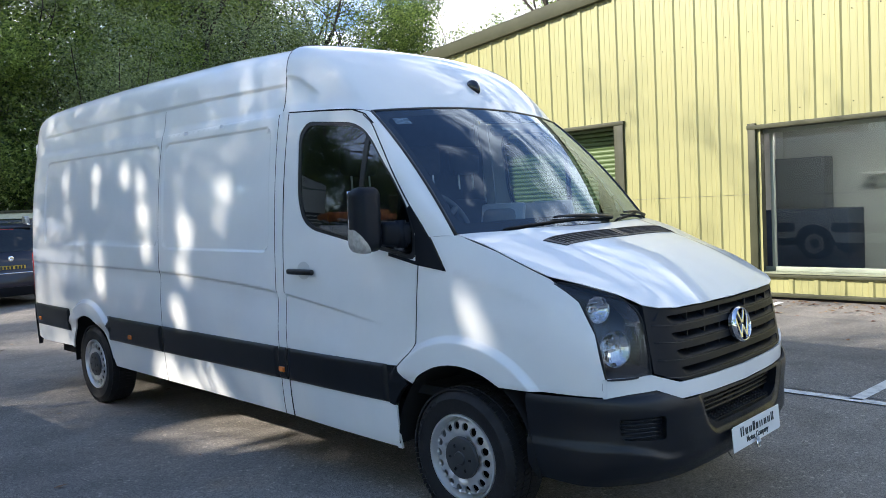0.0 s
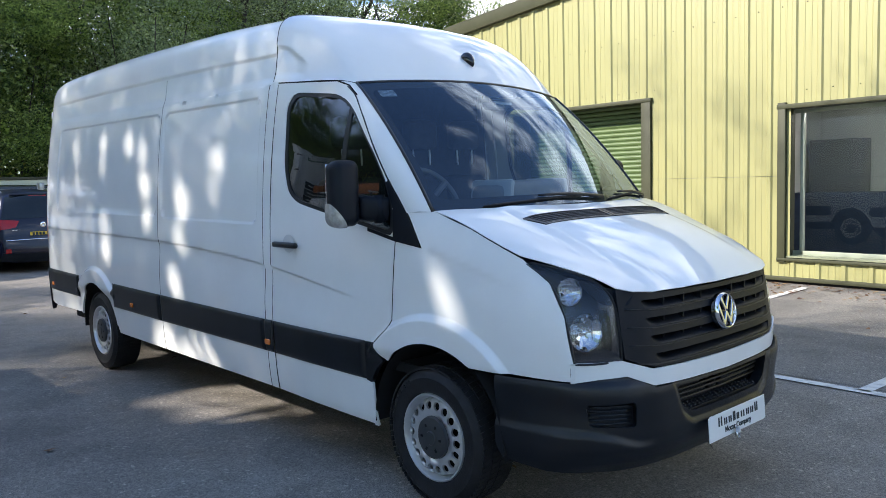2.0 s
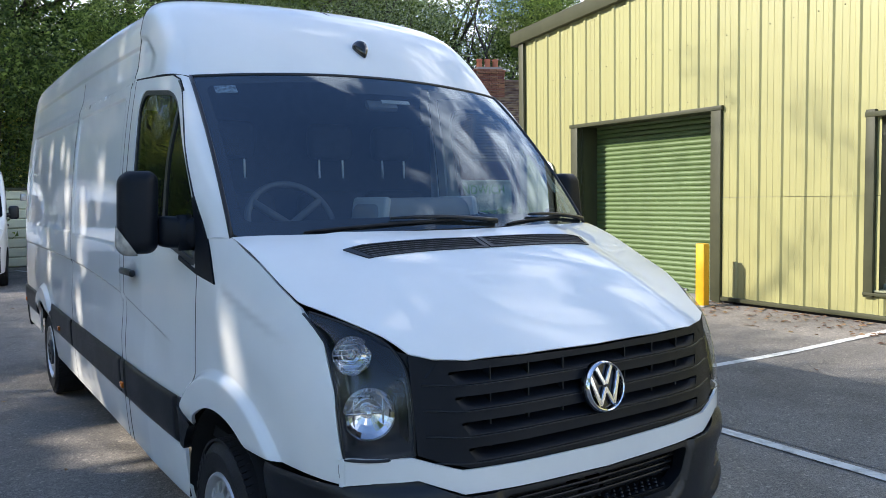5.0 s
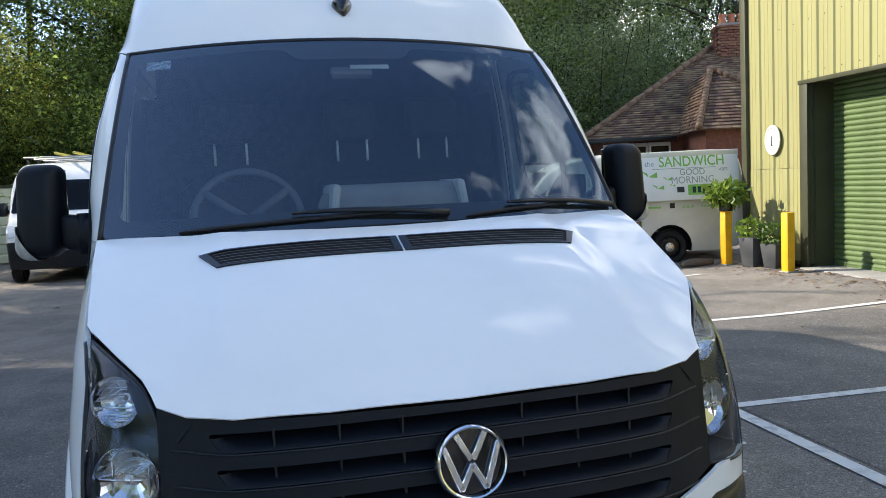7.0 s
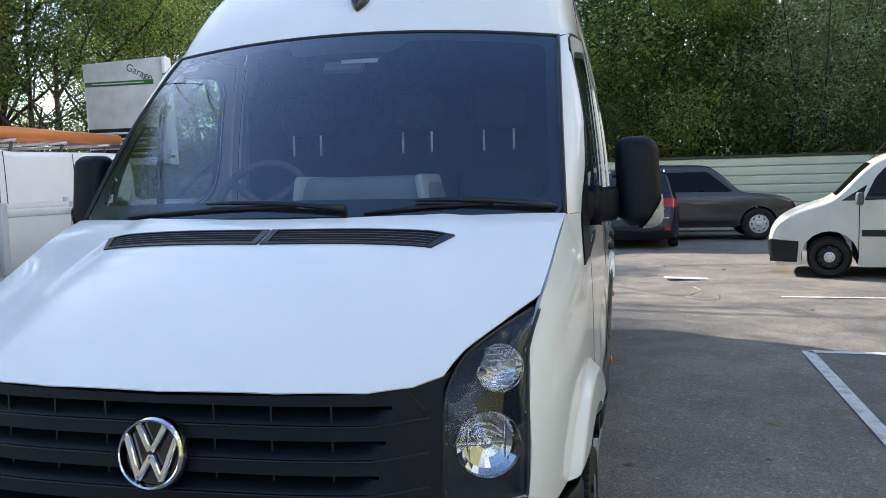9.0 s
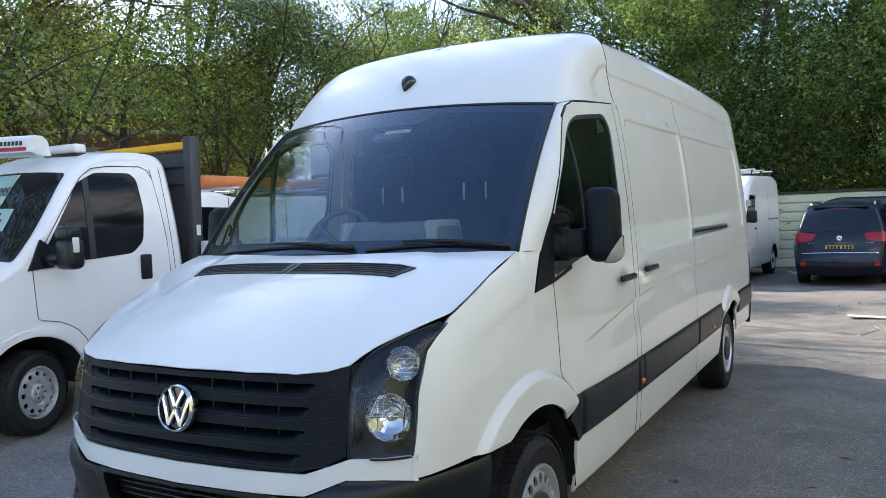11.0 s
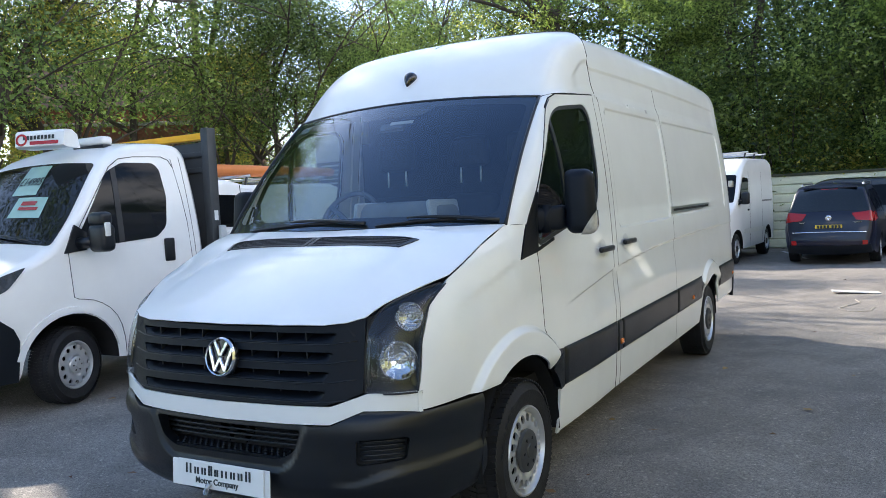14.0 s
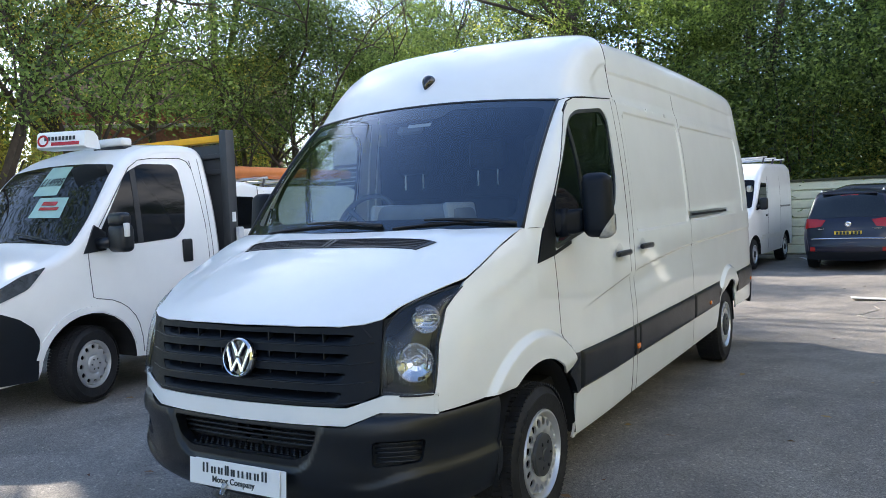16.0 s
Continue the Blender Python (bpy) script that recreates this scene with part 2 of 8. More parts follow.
def tube_geo(path, radius, n=8, caps=True):
    """A round tube along points; radius one number or one a point."""
    pts = [Vector(p) for p in path]
    rad = [radius] * len(pts) if isinstance(radius, (int, float)) else list(radius)
    vs, fs = [], []
    side = None
    for i, p in enumerate(pts):
        d = (pts[min(i + 1, len(pts) - 1)] - pts[max(i - 1, 0)]).normalized()
        if side is None:
            side = d.orthogonal().normalized()
        side = (side - d * side.dot(d)).normalized()
        up = d.cross(side)
        for k in range(n):
            a = 2 * math.pi * k / n
            vs.append(p + (side * math.cos(a) + up * math.sin(a)) * rad[i])
    for i in range(len(pts) - 1):
        for k in range(n):
            fs.append((i * n + k, i * n + (k + 1) % n, (i + 1) * n + (k + 1) % n, (i + 1) * n + k))
    if caps:
        fs.append(tuple(range(n - 1, -1, -1)))
        fs.append(tuple((len(pts) - 1) * n + k for k in range(n)))
    return vs, fs


def tube(name, path, radius, mat, parent=None, n=8, label=""):
    return put(name, *tube_geo(path, radius, n), mat, parent, label)


def lathe_geo(profile, n=48, axis="x"):
    """Turns (along, radius) pairs round an axis."""
    vs, fs = [], []
    for a, r in profile:
        for k in range(n):
            c, s = math.cos(2 * math.pi * k / n), math.sin(2 * math.pi * k / n)
            vs.append({"x": (a, r * c, r * s), "z": (r * c, r * s, a), "y": (r * c, a, r * s)}[axis])
    for i in range(len(profile) - 1):
        for k in range(n):
            fs.append((i * n + k, i * n + (k + 1) % n, (i + 1) * n + (k + 1) % n, (i + 1) * n + k))
    return vs, fs


def lathe(name, profile, mat, parent=None, n=48, axis="x", label=""):
    bm = bmesh.new()
    vs, fs = lathe_geo(profile, n, axis)
    bv = [bm.verts.new(v) for v in vs]
    for f in fs:
        bm.faces.new([bv[i] for i in f])
    bmesh.ops.remove_doubles(bm, verts=bm.verts, dist=1e-5)
    return part(name, bm, mat, parent, label, 40)


def inside(p, poly):
    x, y = p[:, 0], p[:, 1]
    hit = np.zeros(len(p), bool)
    q = np.asarray(poly)
    for (x1, y1), (x2, y2) in zip(q, np.roll(q, -1, 0)):
        if y1 != y2:
            hit ^= ((y1 > y) != (y2 > y)) & (x < (x2 - x1) * (y - y1) / (y2 - y1) + x1)
    return hit


def dense(loop, step):
    out = []
    for a, b in zip(loop, list(loop[1:]) + [loop[0]]):
        n = max(1, int(math.hypot(b[0] - a[0], b[1] - a[1]) / step + 0.99))
        out += [(a[0] + (b[0] - a[0]) * k / n, a[1] + (b[1] - a[1]) * k / n) for k in range(n)]
    return out


def rounded(loop, r, seg=5):
    """The polygon with its corners rounded; r one radius or one a corner."""
    out, n = [], len(loop)
    for i in range(n):
        p, a, b = Vector(loop[i]), Vector(loop[i - 1]), Vector(loop[(i + 1) % n])
        rr = r[i] if isinstance(r, (list, tuple)) else r
        d = min(rr, (a - p).length * 0.45, (b - p).length * 0.45)
        if d < 1e-4:
            out.append(tuple(p))
            continue
        s, e = p + (a - p).normalized() * d, p + (b - p).normalized() * d
        for k in range(seg + 1):
            t = k / seg
            q = s * (1 - t) ** 2 + p * 2 * t * (1 - t) + e * t * t
            out.append((q.x, q.y))
    return out


def arc(cx, cy, r, a0, a1, n=14):
    return [(cx + r * math.cos(radians(a0 + (a1 - a0) * k / n)), cy + r * math.sin(radians(a0 + (a1 - a0) * k / n))) for k in range(n + 1)]


def fill2d(outer, holes=(), step=0.05, us=None, vs=None, extra=()):
    """Triangles inside an outline with holes: points, triangles and the border loops."""
    loops = [dense(list(l), step) for l in (outer, *holes)]
    pts = [p for l in loops for p in l]
    edges, at = [], 0
    for l in loops:
        edges += [(at + k, at + (k + 1) % len(l)) for k in range(len(l))]
        at += len(l)
    o = np.array(loops[0])
    lo, hi = o.min(0), o.max(0)
    us = np.arange(lo[0], hi[0], step) if us is None else np.asarray(us)
    vs = np.arange(lo[1], hi[1], step * 0.87) if vs is None else np.asarray(vs)
    gu, gv = np.meshgrid(us, vs)
    g = np.stack([gu.ravel(), gv.ravel()], 1)
    if len(extra):
        x = np.asarray(extra, float)
        near = np.full(len(g), 1e9)
        for k in range(0, len(x), 64):
            near = np.minimum(near, np.sqrt(((g[:, None] - x[None, k : k + 64]) ** 2).sum(-1)).min(1))
        g = np.concatenate([g[near > 0.022], x])
    ok = inside(g, loops[0])
    for l in loops[1:]:
        ok &= ~inside(g, l)
    g = g[ok]
    if len(g):
        b = np.array(pts)
        near = np.full(len(g), 1e9)
        for k in range(0, len(b), 64):
            near = np.minimum(near, np.sqrt(((g[:, None] - b[None, k : k + 64]) ** 2).sum(-1)).min(1))
        fine = min(step, float(np.diff(np.unique(us)).min()) if len(us) > 1 else step, float(np.diff(np.unique(vs)).min()) if len(vs) > 1 else step)
        g = g[near > 0.4 * fine]
    every = [Vector(p) for p in pts] + [Vector(p) for p in g]
    v2, _, f2, ov, _, _ = delaunay_2d_cdt(every, edges, [], 0, 1e-6)
    v2 = np.array([tuple(v) for v in v2])
    f2 = np.array([f for f in f2 if len(f) == 3])
    mid = v2[f2].mean(1)
    ok = inside(mid, loops[0])
    for l in loops[1:]:
        ok &= ~inside(mid, l)
    f2 = f2[ok]
    back = {}
    for i, src in enumerate(ov):
        for s in src:
            back[s] = i
    rings, at = [], 0
    for l in loops:
        rings.append([back[at + k] for k in range(len(l))])
        at += len(l)
    return v2, f2, rings


def sheet_geo(f, outer, holes=(), step=0.05, depth=0.012, us=None, vs=None, out=(1, 0, 0), off=0.0, extra=()):
    """A curved panel: the outline filled, laid on the surface f(u, v), with its edges turned in by depth."""
    p2, tri, rings = fill2d(outer, holes, step, us, vs, extra)
    u, v = p2[:, 0], p2[:, 1]
    e = 2e-3
    pos = np.stack(f(u, v), 1)
    du = np.stack(f(u + e, v), 1) - np.stack(f(u - e, v), 1)
    dv = np.stack(f(u, v + e), 1) - np.stack(f(u, v - e), 1)
    n = np.cross(du, dv)
    n /= np.linalg.norm(n, axis=1, keepdims=True) + 1e-12
    flip = (n @ np.array(out, float)).sum() < 0
    if flip:
        n, tri = -n, tri[:, ::-1]
    pos = pos + n * off
    a, b, c = (pos[tri[:, k]] for k in range(3))
    turned = (np.cross(b - a, c - a) * n[tri[:, 0]]).sum(1) < 0
    tri[turned] = tri[turned][:, ::-1]
    verts, norms, faces = [tuple(q) for q in pos], [tuple(q) for q in n], [tuple(t) for t in tri]
    if depth:
        centre = pos.mean(0)
        for k, ring in enumerate(rings):
            base, m = len(verts), len(ring)
            for i in range(m):
                t = pos[ring[(i + 1) % m]] - pos[ring[i - 1]]
                w = np.cross(t, n[ring[i]])
                w /= np.linalg.norm(w) + 1e-12
                if i == 0:
                    # the ring's own turning gives the side
                    x, y = p2[ring, 0], p2[ring, 1]
                    area = (x * np.roll(y, -1) - np.roll(x, -1) * y).sum()
                    tn = np.cross(du[ring[0]], dv[ring[0]]) @ n[ring[0]]
                    sgn = (1 if area * tn > 0 else -1) * (1 if k == 0 else -1)
                verts += [tuple(pos[ring[i]]), tuple(pos[ring[i]] - n[ring[i]] * depth)]
                norms += [tuple(w * sgn)] * 2
            for i in range(m):
                a, b = base + 2 * i, base + 2 * ((i + 1) % m)
                quad = (a, b, b + 1, a + 1)
                face_n = np.cross(np.subtract(verts[b], verts[a]), np.subtract(verts[a + 1], verts[a]))
                if face_n @ np.array(norms[a]) < 0:
                    quad = quad[::-1]
                faces.append(quad)
    return verts, faces, norms


def sheet(name, f, outer, mat, parent=None, holes=(), step=0.05, depth=0.012, us=None, vs=None, out=(1, 0, 0), off=0.0, label="", extra=()):
    v, fc, n = sheet_geo(f, outer, holes, step, depth, us, vs, out, off, extra)
    return put(name, v, fc, mat, parent, label, normals=n)


def grid_geo(f, nu, nv, out=None):
    """A grid mesh of f(u, v), both 0 to 1, with the normals of the surface."""
    u, v = np.meshgrid(np.linspace(0, 1, nu), np.linspace(0, 1, nv), indexing="ij")
    u, v = u.ravel(), v.ravel()
    e = 1e-3
    pos = np.stack(f(u, v), 1)
    n = np.cross(np.stack(f(np.minimum(u + e, 1), v), 1) - np.stack(f(np.maximum(u - e, 0), v), 1),
                 np.stack(f(u, np.minimum(v + e, 1)), 1) - np.stack(f(u, np.maximum(v - e, 0)), 1))
    n /= np.linalg.norm(n, axis=1, keepdims=True) + 1e-12
    fs = [(i * nv + j, (i + 1) * nv + j, (i + 1) * nv + j + 1, i * nv + j + 1) for i in range(nu - 1) for j in range(nv - 1)]
    if out is not None and (n @ np.array(out, float)).sum() < 0:
        n, fs = -n, [q[::-1] for q in fs]
    return pos, fs, n


def grid(name, f, nu, nv, mat, parent=None, out=None, label=""):
    p, fs, n = grid_geo(f, nu, nv, out)
    return put(name, p, fs, mat, parent, label, normals=n)


def around(base, spots, d=(-0.02, -0.012, -0.005, 0.005, 0.012, 0.02)):
    """Grid lines: an even set with finer ones round the given spots."""
    return np.unique(np.round(np.concatenate([base, *[np.array(d) + s for s in spots]]), 4))


def words(name, text, size, m, mat, parent=None, label="", extrude=0.0008, bold=0.0, squeeze=1.0):
    """Flat lettering in the built-in font, as a mesh."""
    cu = bpy.data.curves.new(name, "FONT")
    cu.body, cu.size, cu.extrude, cu.align_x, cu.align_y = text, size, extrude, "CENTER", "CENTER"
    cu.offset = bold
    tmp = bpy.data.objects.new(name, cu)
    scene.collection.objects.link(tmp)
    me = bpy.data.meshes.new_from_object(tmp)
    bpy.data.objects.remove(tmp)
    me.transform(m @ Matrix.Diagonal((squeeze, 1, 1, 1)))
    me.materials.clear()
    me.materials.append(mat)
    ob = new(name, me)
    if parent:
        ob.parent = parent
    if label:
        ob["label"] = label
    return ob


def bars(name, rects, m, mat, parent=None, label="", thick=0.0012):
    """Plain bars (x, y, w, h) in a plane, each a mesh, for writing that is not lettered."""
    for x, y, w, h in rects:
        bm = bmesh.new()
        box(bm, (x, y, 0), (w, h, thick))
        bmesh.ops.transform(bm, matrix=m, verts=bm.verts)
        part(name, bm, mat, parent, label, 0)


# ---- the white panel van ----
van = thing("panel_van", "white long-wheelbase high-roof panel van with black trim, parked on asphalt", "van")

SIDE_X = pchip([0.24, 0.28, 0.36, 0.55, 0.80, 1.05, 1.30, 1.60, 1.90, 2.13, 2.22, 2.40],
               [0.930, 0.950, 0.972, 0.988, 0.995, 0.994, 0.987, 0.968, 0.936, 0.900, 0.884, 0.850])
NOSE_IN = pchip([-1.05, -0.95, -0.85, -0.75, -0.70, -0.5, -0.3, 0, 0.3, 0.6, 1.0], [0.45, 0.33, 0.23, 0.152, 0.128, 0.086, 0.064, 0.042, 0.028, 0.012, 0])
HOOD_LINE = pchip([-0.80, -0.62, -0.484, -0.2, 0.045, 0.3], [1.02, 1.125, 1.212, 1.332, 1.412, 1.46])
TAIL_IN = pchip([5.4, 5.55, 5.68, 5.78, 5.85], [0, 0.006, 0.03, 0.09, 0.19])
SWAGE = pchip([0.45, 1.40, 1.50, 3.0, 5.7], [0.95, 1.085, 1.095, 1.175, 1.215])


def round_box(y, z, y0, y1, z0, z1, r):
    qy, qz = np.abs(y - (y0 + y1) / 2) - (y1 - y0) / 2 + r, np.abs(z - (z0 + z1) / 2) - (z1 - z0) / 2 + r
    return np.hypot(np.maximum(qy, 0), np.maximum(qz, 0)) + np.minimum(np.maximum(qy, qz), 0) - r


def van_x(y, z):
    """Half width of the body at a place along it and a height, with its pressed lines."""
    y, z = np.asarray(y, float), np.asarray(z, float)
    x = SIDE_X(z) - NOSE_IN(y) - TAIL_IN(y) - 0.034 * smooth(z, 1.68, 2.10) * (1 - smooth(y, 0.62, 1.25))
    zl = HOOD_LINE(y)
    x = x - 0.052 * smooth(-y, -0.32, -0.02) * np.clip((z - zl + 0.30) / 0.30, 0, 1.15) ** 2.2
    for cy, r0, r1 in ((0.0, 0.594, 0.556), (4.325, 0.570, 0.530)):
        r = np.hypot(y - cy, z - 0.345)
        x = x + 0.033 * smooth(-r, -r0, -r1) * smooth(z, 0.64, 0.74)
    lean = 0.012 * (y - 3)
    for a, b, z0 in ((1.53, 2.93, 1.345), (3.0, 5.28, 1.355)):
        x = x - 0.011 * (1 - smooth(round_box(y, z - lean, a, b, z0, 2.115, 0.07), -0.016, 0.003))
    x = x - 0.006 * smooth(z - lean, 2.165, 2.185) * smooth(y, 1.40, 1.44)
    below = SWAGE(y) - z
    fade = smooth(y, 0.5, 0.9) * (1 - 0.6 * smooth(y, 3.5, 5.6))
    x = x - 0.013 * fade * smooth(below, -0.009, 0.009) * (1 - smooth(below, 0.05, 0.24))
    wing = 1.245 - 0.28 * (0.06 - y) - z
    x = x - 0.006 * smooth(y, -0.62, -0.3) * (1 - smooth(y, 0.0, 0.06)) * smooth(wing, -0.022, 0.022) * (1 - smooth(wing, 0.04, 0.16))
    return x


def side_sheet(name, s, outer, mat, parent, holes=(), step=0.05, depth=0.014, us=None, vs=None, off=0.0, label="", extra=()):
    return sheet(name, lambda y, z: (s * van_x(y, z), y, z), outer, mat, parent, holes, step, depth, us, vs, (s, 0, 0), off, label, extra)


WIN = [(1.235, 2.02), (1.165, 2.085), (0.80, 2.045), (0.70, 2.005), (0.615, 1.935), (0.42, 1.715), (0.315, 1.56), (0.265, 1.43), (0.26, 1.292), (0.45, 1.335), (0.76, 1.395),
       (1.09, 1.462), (1.18, 1.52), (1.225, 1.65)]
WIN = rounded(WIN, 0.05, 3)
DOOR_TOP = [(1.355, 2.155), (0.80, 2.110), (0.70, 2.075), (0.612, 2.005), (0.46, 1.80), (0.32, 1.60), (0.20, 1.425)]
SAIL = [(0.26, 1.292), (0.265, 1.43), (0.315, 1.56), (0.30, 1.575), (0.185, 1.412), (0.075, 1.245), (0.25, 1.272), (0.45, 1.318), (0.45, 1.335)]
DOOR = DOOR_TOP + [(0.08, 1.25), (0.25, 1.278), (0.285, 0.88), (0.33, 0.82), (0.415, 0.755), (0.45, 0.66), (0.475, 0.54), (0.485, 0.31), (1.365, 0.345), (1.372, 0.75), (1.372, 1.10)]
PILLAR_B = [(1.362, 2.165), (1.378, 1.3), (1.378, 0.345), (1.455, 0.347), (1.456, 1.1), (1.456, 2.165)]
WING = ([(-0.755, 0.715), (-0.75, 0.785), (-0.705, 0.98), (-0.625, 1.115), (-0.49, 1.213), (-0.2, 1.337), (0.025, 1.415), (0.178, 1.412), (0.066, 1.243), (0.243, 1.272), (0.278, 0.88),
         (0.325, 0.815)]
        + [(0.405, 0.748), (0.362, 0.695)] + arc(0, 0.345, 0.452, 46, 124, 18) + [(-0.43, 0.718)])
BOX = ([(1.462, 0.347), (3.87, 0.378), (3.90, 0.44)] + arc(4.325, 0.345, 0.425, 167, 15, 20) + [(4.76, 0.47), (5.45, 0.468), (5.68, 0.50), (5.80, 0.62), (5.82, 1.2), (5.81, 1.7), (5.77, 2.0), (5.74, 2.192), (3.0, 2.172), (1.462, 2.155)])
BOX_F = [(1.462, 0.347), (2.972, 0.366), (2.972, 2.172), (1.462, 2.165)]
BOX_R = [(2.976, 0.366)] + BOX[1:-2] + [(2.976, 2.172)]
ARCH_F = [(0.0 + r * math.cos(a), 0.345 + r * math.sin(a)) for r in (0.47, 0.50, 0.53, 0.546, 0.556, 0.566, 0.576, 0.586, 0.596, 0.606, 0.62) for a in np.linspace(0, math.pi, int(r * 230))]
ARCH_R = [(4.325 + r * math.cos(a), 0.345 + r * math.sin(a)) for r in (0.45, 0.48, 0.505, 0.52, 0.53, 0.54, 0.55, 0.56, 0.57, 0.58, 0.6) for a in np.linspace(0, math.pi, int(r * 200))]
SILL_F = [(0.49, 0.535), (0.482, 0.30), (0.452, 0.30), (0.452, 0.535)]

for s in (-1, 1):
    door = side_sheet("front_door", s, DOOR, WHITE, van, [WIN], 0.045, us=np.arange(0, 1.4, 0.03), vs=np.unique(np.round(np.concatenate([np.arange(0.3, 2.2, 0.04), np.arange(0.92, 1.14, 0.007)]), 4)))
    side_sheet("b_pillar", s, PILLAR_B, WHITE, van, (), 0.04, depth=0.01)
    side_sheet("front_wing", s, WING, WHITE, van, (), 0.03, label="white front wing with flared wheel arch", us=np.arange(-0.8, 0.45, 0.022), vs=np.arange(0.3, 1.45, 0.02), extra=ARCH_F)
    for panel, pts in ((BOX_F, ()), (BOX_R, ARCH_R)):
        side_sheet("side_panel", s, panel, WHITE, van, (), 0.05, extra=pts, us=around(np.arange(1.46, 5.85, 0.07), [1.54, 2.92, 3.01, 5.27, 3.75, 4.9]), label="white pressed side panel",
                   vs=around(np.arange(0.34, 2.2, 0.045), [1.34, 1.36, 2.09, 2.12, 2.15, 2.17], (-0.014, -0.007, 0.0, 0.007, 0.014)).tolist() + np.arange(1.06, 1.25, 0.0105).tolist())
    side_sheet("front_sill", s, SILL_F, WHITE, van, (), 0.03)
    # door window: black surround, panes, divider
    inner = [(p[0] + (0.74 - p[0]) * 0.05, p[1] + (1.72 - p[1]) * 0.06) for p in WIN]
    side_sheet("window_surround", s, WIN, PLASTIC, door, [inner], 0.05, depth=0.02, off=-0.004)
    pane = side_sheet("window_pane", s, inner, DOORGLASS, door, (), 0.08, depth=0, off=-0.009, label="dark tinted door glass")
    pane.visible_shadow = False
    side_sheet("window_divider", s, [(0.665, 2.0), (0.635, 1.97), (0.665, 1.36), (0.70, 1.365)], PLASTIC, door, (), 0.05, off=-0.003)
    side_sheet("mirror_sail", s, SAIL, MATTE, door, (), 0.03, depth=0.02, off=0.004)
    # handles
    hy = 1.165
    # flat disc, greyer than the body, stands in for shade in the recess
    cup = [(hy + 0.062 * math.cos(a), 1.228 + 0.052 * math.sin(a)) for a in np.linspace(0, 2 * math.pi, 20)[:-1]]
    side_sheet("handle_cup", s, cup, material("cup_shade_white", (0.62, 0.63, 0.63), 0.4, coat=0.6) if "cup_shade_white" not in bpy.data.materials else bpy.data.materials["cup_shade_white"], door, (), 0.02, depth=0, off=0.003)
    bm = bmesh.new()
    box(bm, (s * (van_x(hy, 1.22) + 0.03), hy, 1.222), (0.028, 0.25, 0.034), 0.014, 3)
    part("door_handle", bm, PLASTIC, door, "black pull handle")
    if s > 0:
        cup2 = [(y + 0.47, z + 0.01) for y, z in cup]
        side_sheet("sliding_door_cup", s, cup2, bpy.data.materials["cup_shade_white"], van, (), 0.02, depth=0, off=0.003)
        bm = bmesh.new()
        box(bm, (s * (van_x(1.64, 1.24) + 0.03), 1.645, 1.24), (0.028, 0.25, 0.034), 0.014, 3)
        part("sliding_door_handle", bm, PLASTIC, van, "black pull handle")
        side_sheet("slide_rail", s, [(2.93, 1.378), (4.46, 1.388), (4.46, 1.442), (2.93, 1.432)], ALU, van, (), 0.06, depth=0.01, off=0.004, label="metal sliding door rail")
        side_sheet("slide_slot", s, [(2.96, 1.395), (4.43, 1.405), (4.43, 1.424), (2.96, 1.414)], DARK, van, (), 0.06, depth=0.0, off=0.0065)
    # black side mouldings with a bulging face
    zt = pchip([0.3, 1.45, 3.0, 5.7], [0.752, 0.762, 0.778, 0.822])
    zb = pchip([0.3, 1.45, 3.0, 5.7], [0.548, 0.568, 0.582, 0.622])
    for y0, y1 in ((0.4895, 1.3715), (1.3755, 1.4565), (1.4615, 2.9725), (2.9755, 3.93), (4.735, 5.60)):
        n = max(2, int((y1 - y0) / 0.08))

        def strip(u, v, y0=y0, y1=y1):
            y = y0 + (y1 - y0) * u
            z = zb(y) + (zt(y) - zb(y)) * v
            bulge = 0.005 + 0.013 * np.clip(1 - np.abs(2 * v - 1) ** 9, 0, 1) * np.clip(np.minimum(u, 1 - u) * (y1 - y0) / 0.006, 0, 1)
            return s * (van_x(y, z) + bulge), y, z
        grid("side_moulding", strip, max(16, 2 * n), 22, PLASTIC, van, (s, 0, 0), "black plastic rub strip")
    side_sheet("arch_trim", s, [(0.41, 0.752), (0.488, 0.75), (0.488, 0.548), (0.452, 0.54), (0.432, 0.58), (0.392, 0.632), (0.345, 0.668), (0.365, 0.698)], PLASTIC, van, (), 0.03, depth=0.03, off=0.008)
    for iy in (1.418, 3.50, 5.44):
        iz = float(zb(iy)) + 0.062
        bm = bmesh.new()
        box(bm, (s * (van_x(iy, iz) + 0.022), iy, iz), (0.014, 0.055, 0.034), 0.009, 3)
        part("side_marker_lamp", bm, AMBER, van, "small amber side lamp")
    side_sheet("rear_bumper_corner", s, rounded([(5.60, 0.80), (5.79, 0.81), (5.80, 0.52), (5.74, 0.40), (5.66, 0.40), (5.62, 0.56)], 0.03, 3), PLASTIC, van, (), 0.05, depth=0.03, off=0.014, label="black rear bumper end")
    # rear lamp, hinge
    bm = bmesh.new()
    box(bm, (s * 0.872, 5.80, 1.10), (0.10, 0.09, 0.42), 0.03, 3)
    part("rear_lamp", bm, RED, van, "tall red rear lamp")
    bm = bmesh.new()
    box(bm, (s * 0.965, 5.79, 1.62), (0.05, 0.09, 0.07), 0.012, 2)
    part("rear_door_hinge", bm, ALU, van)

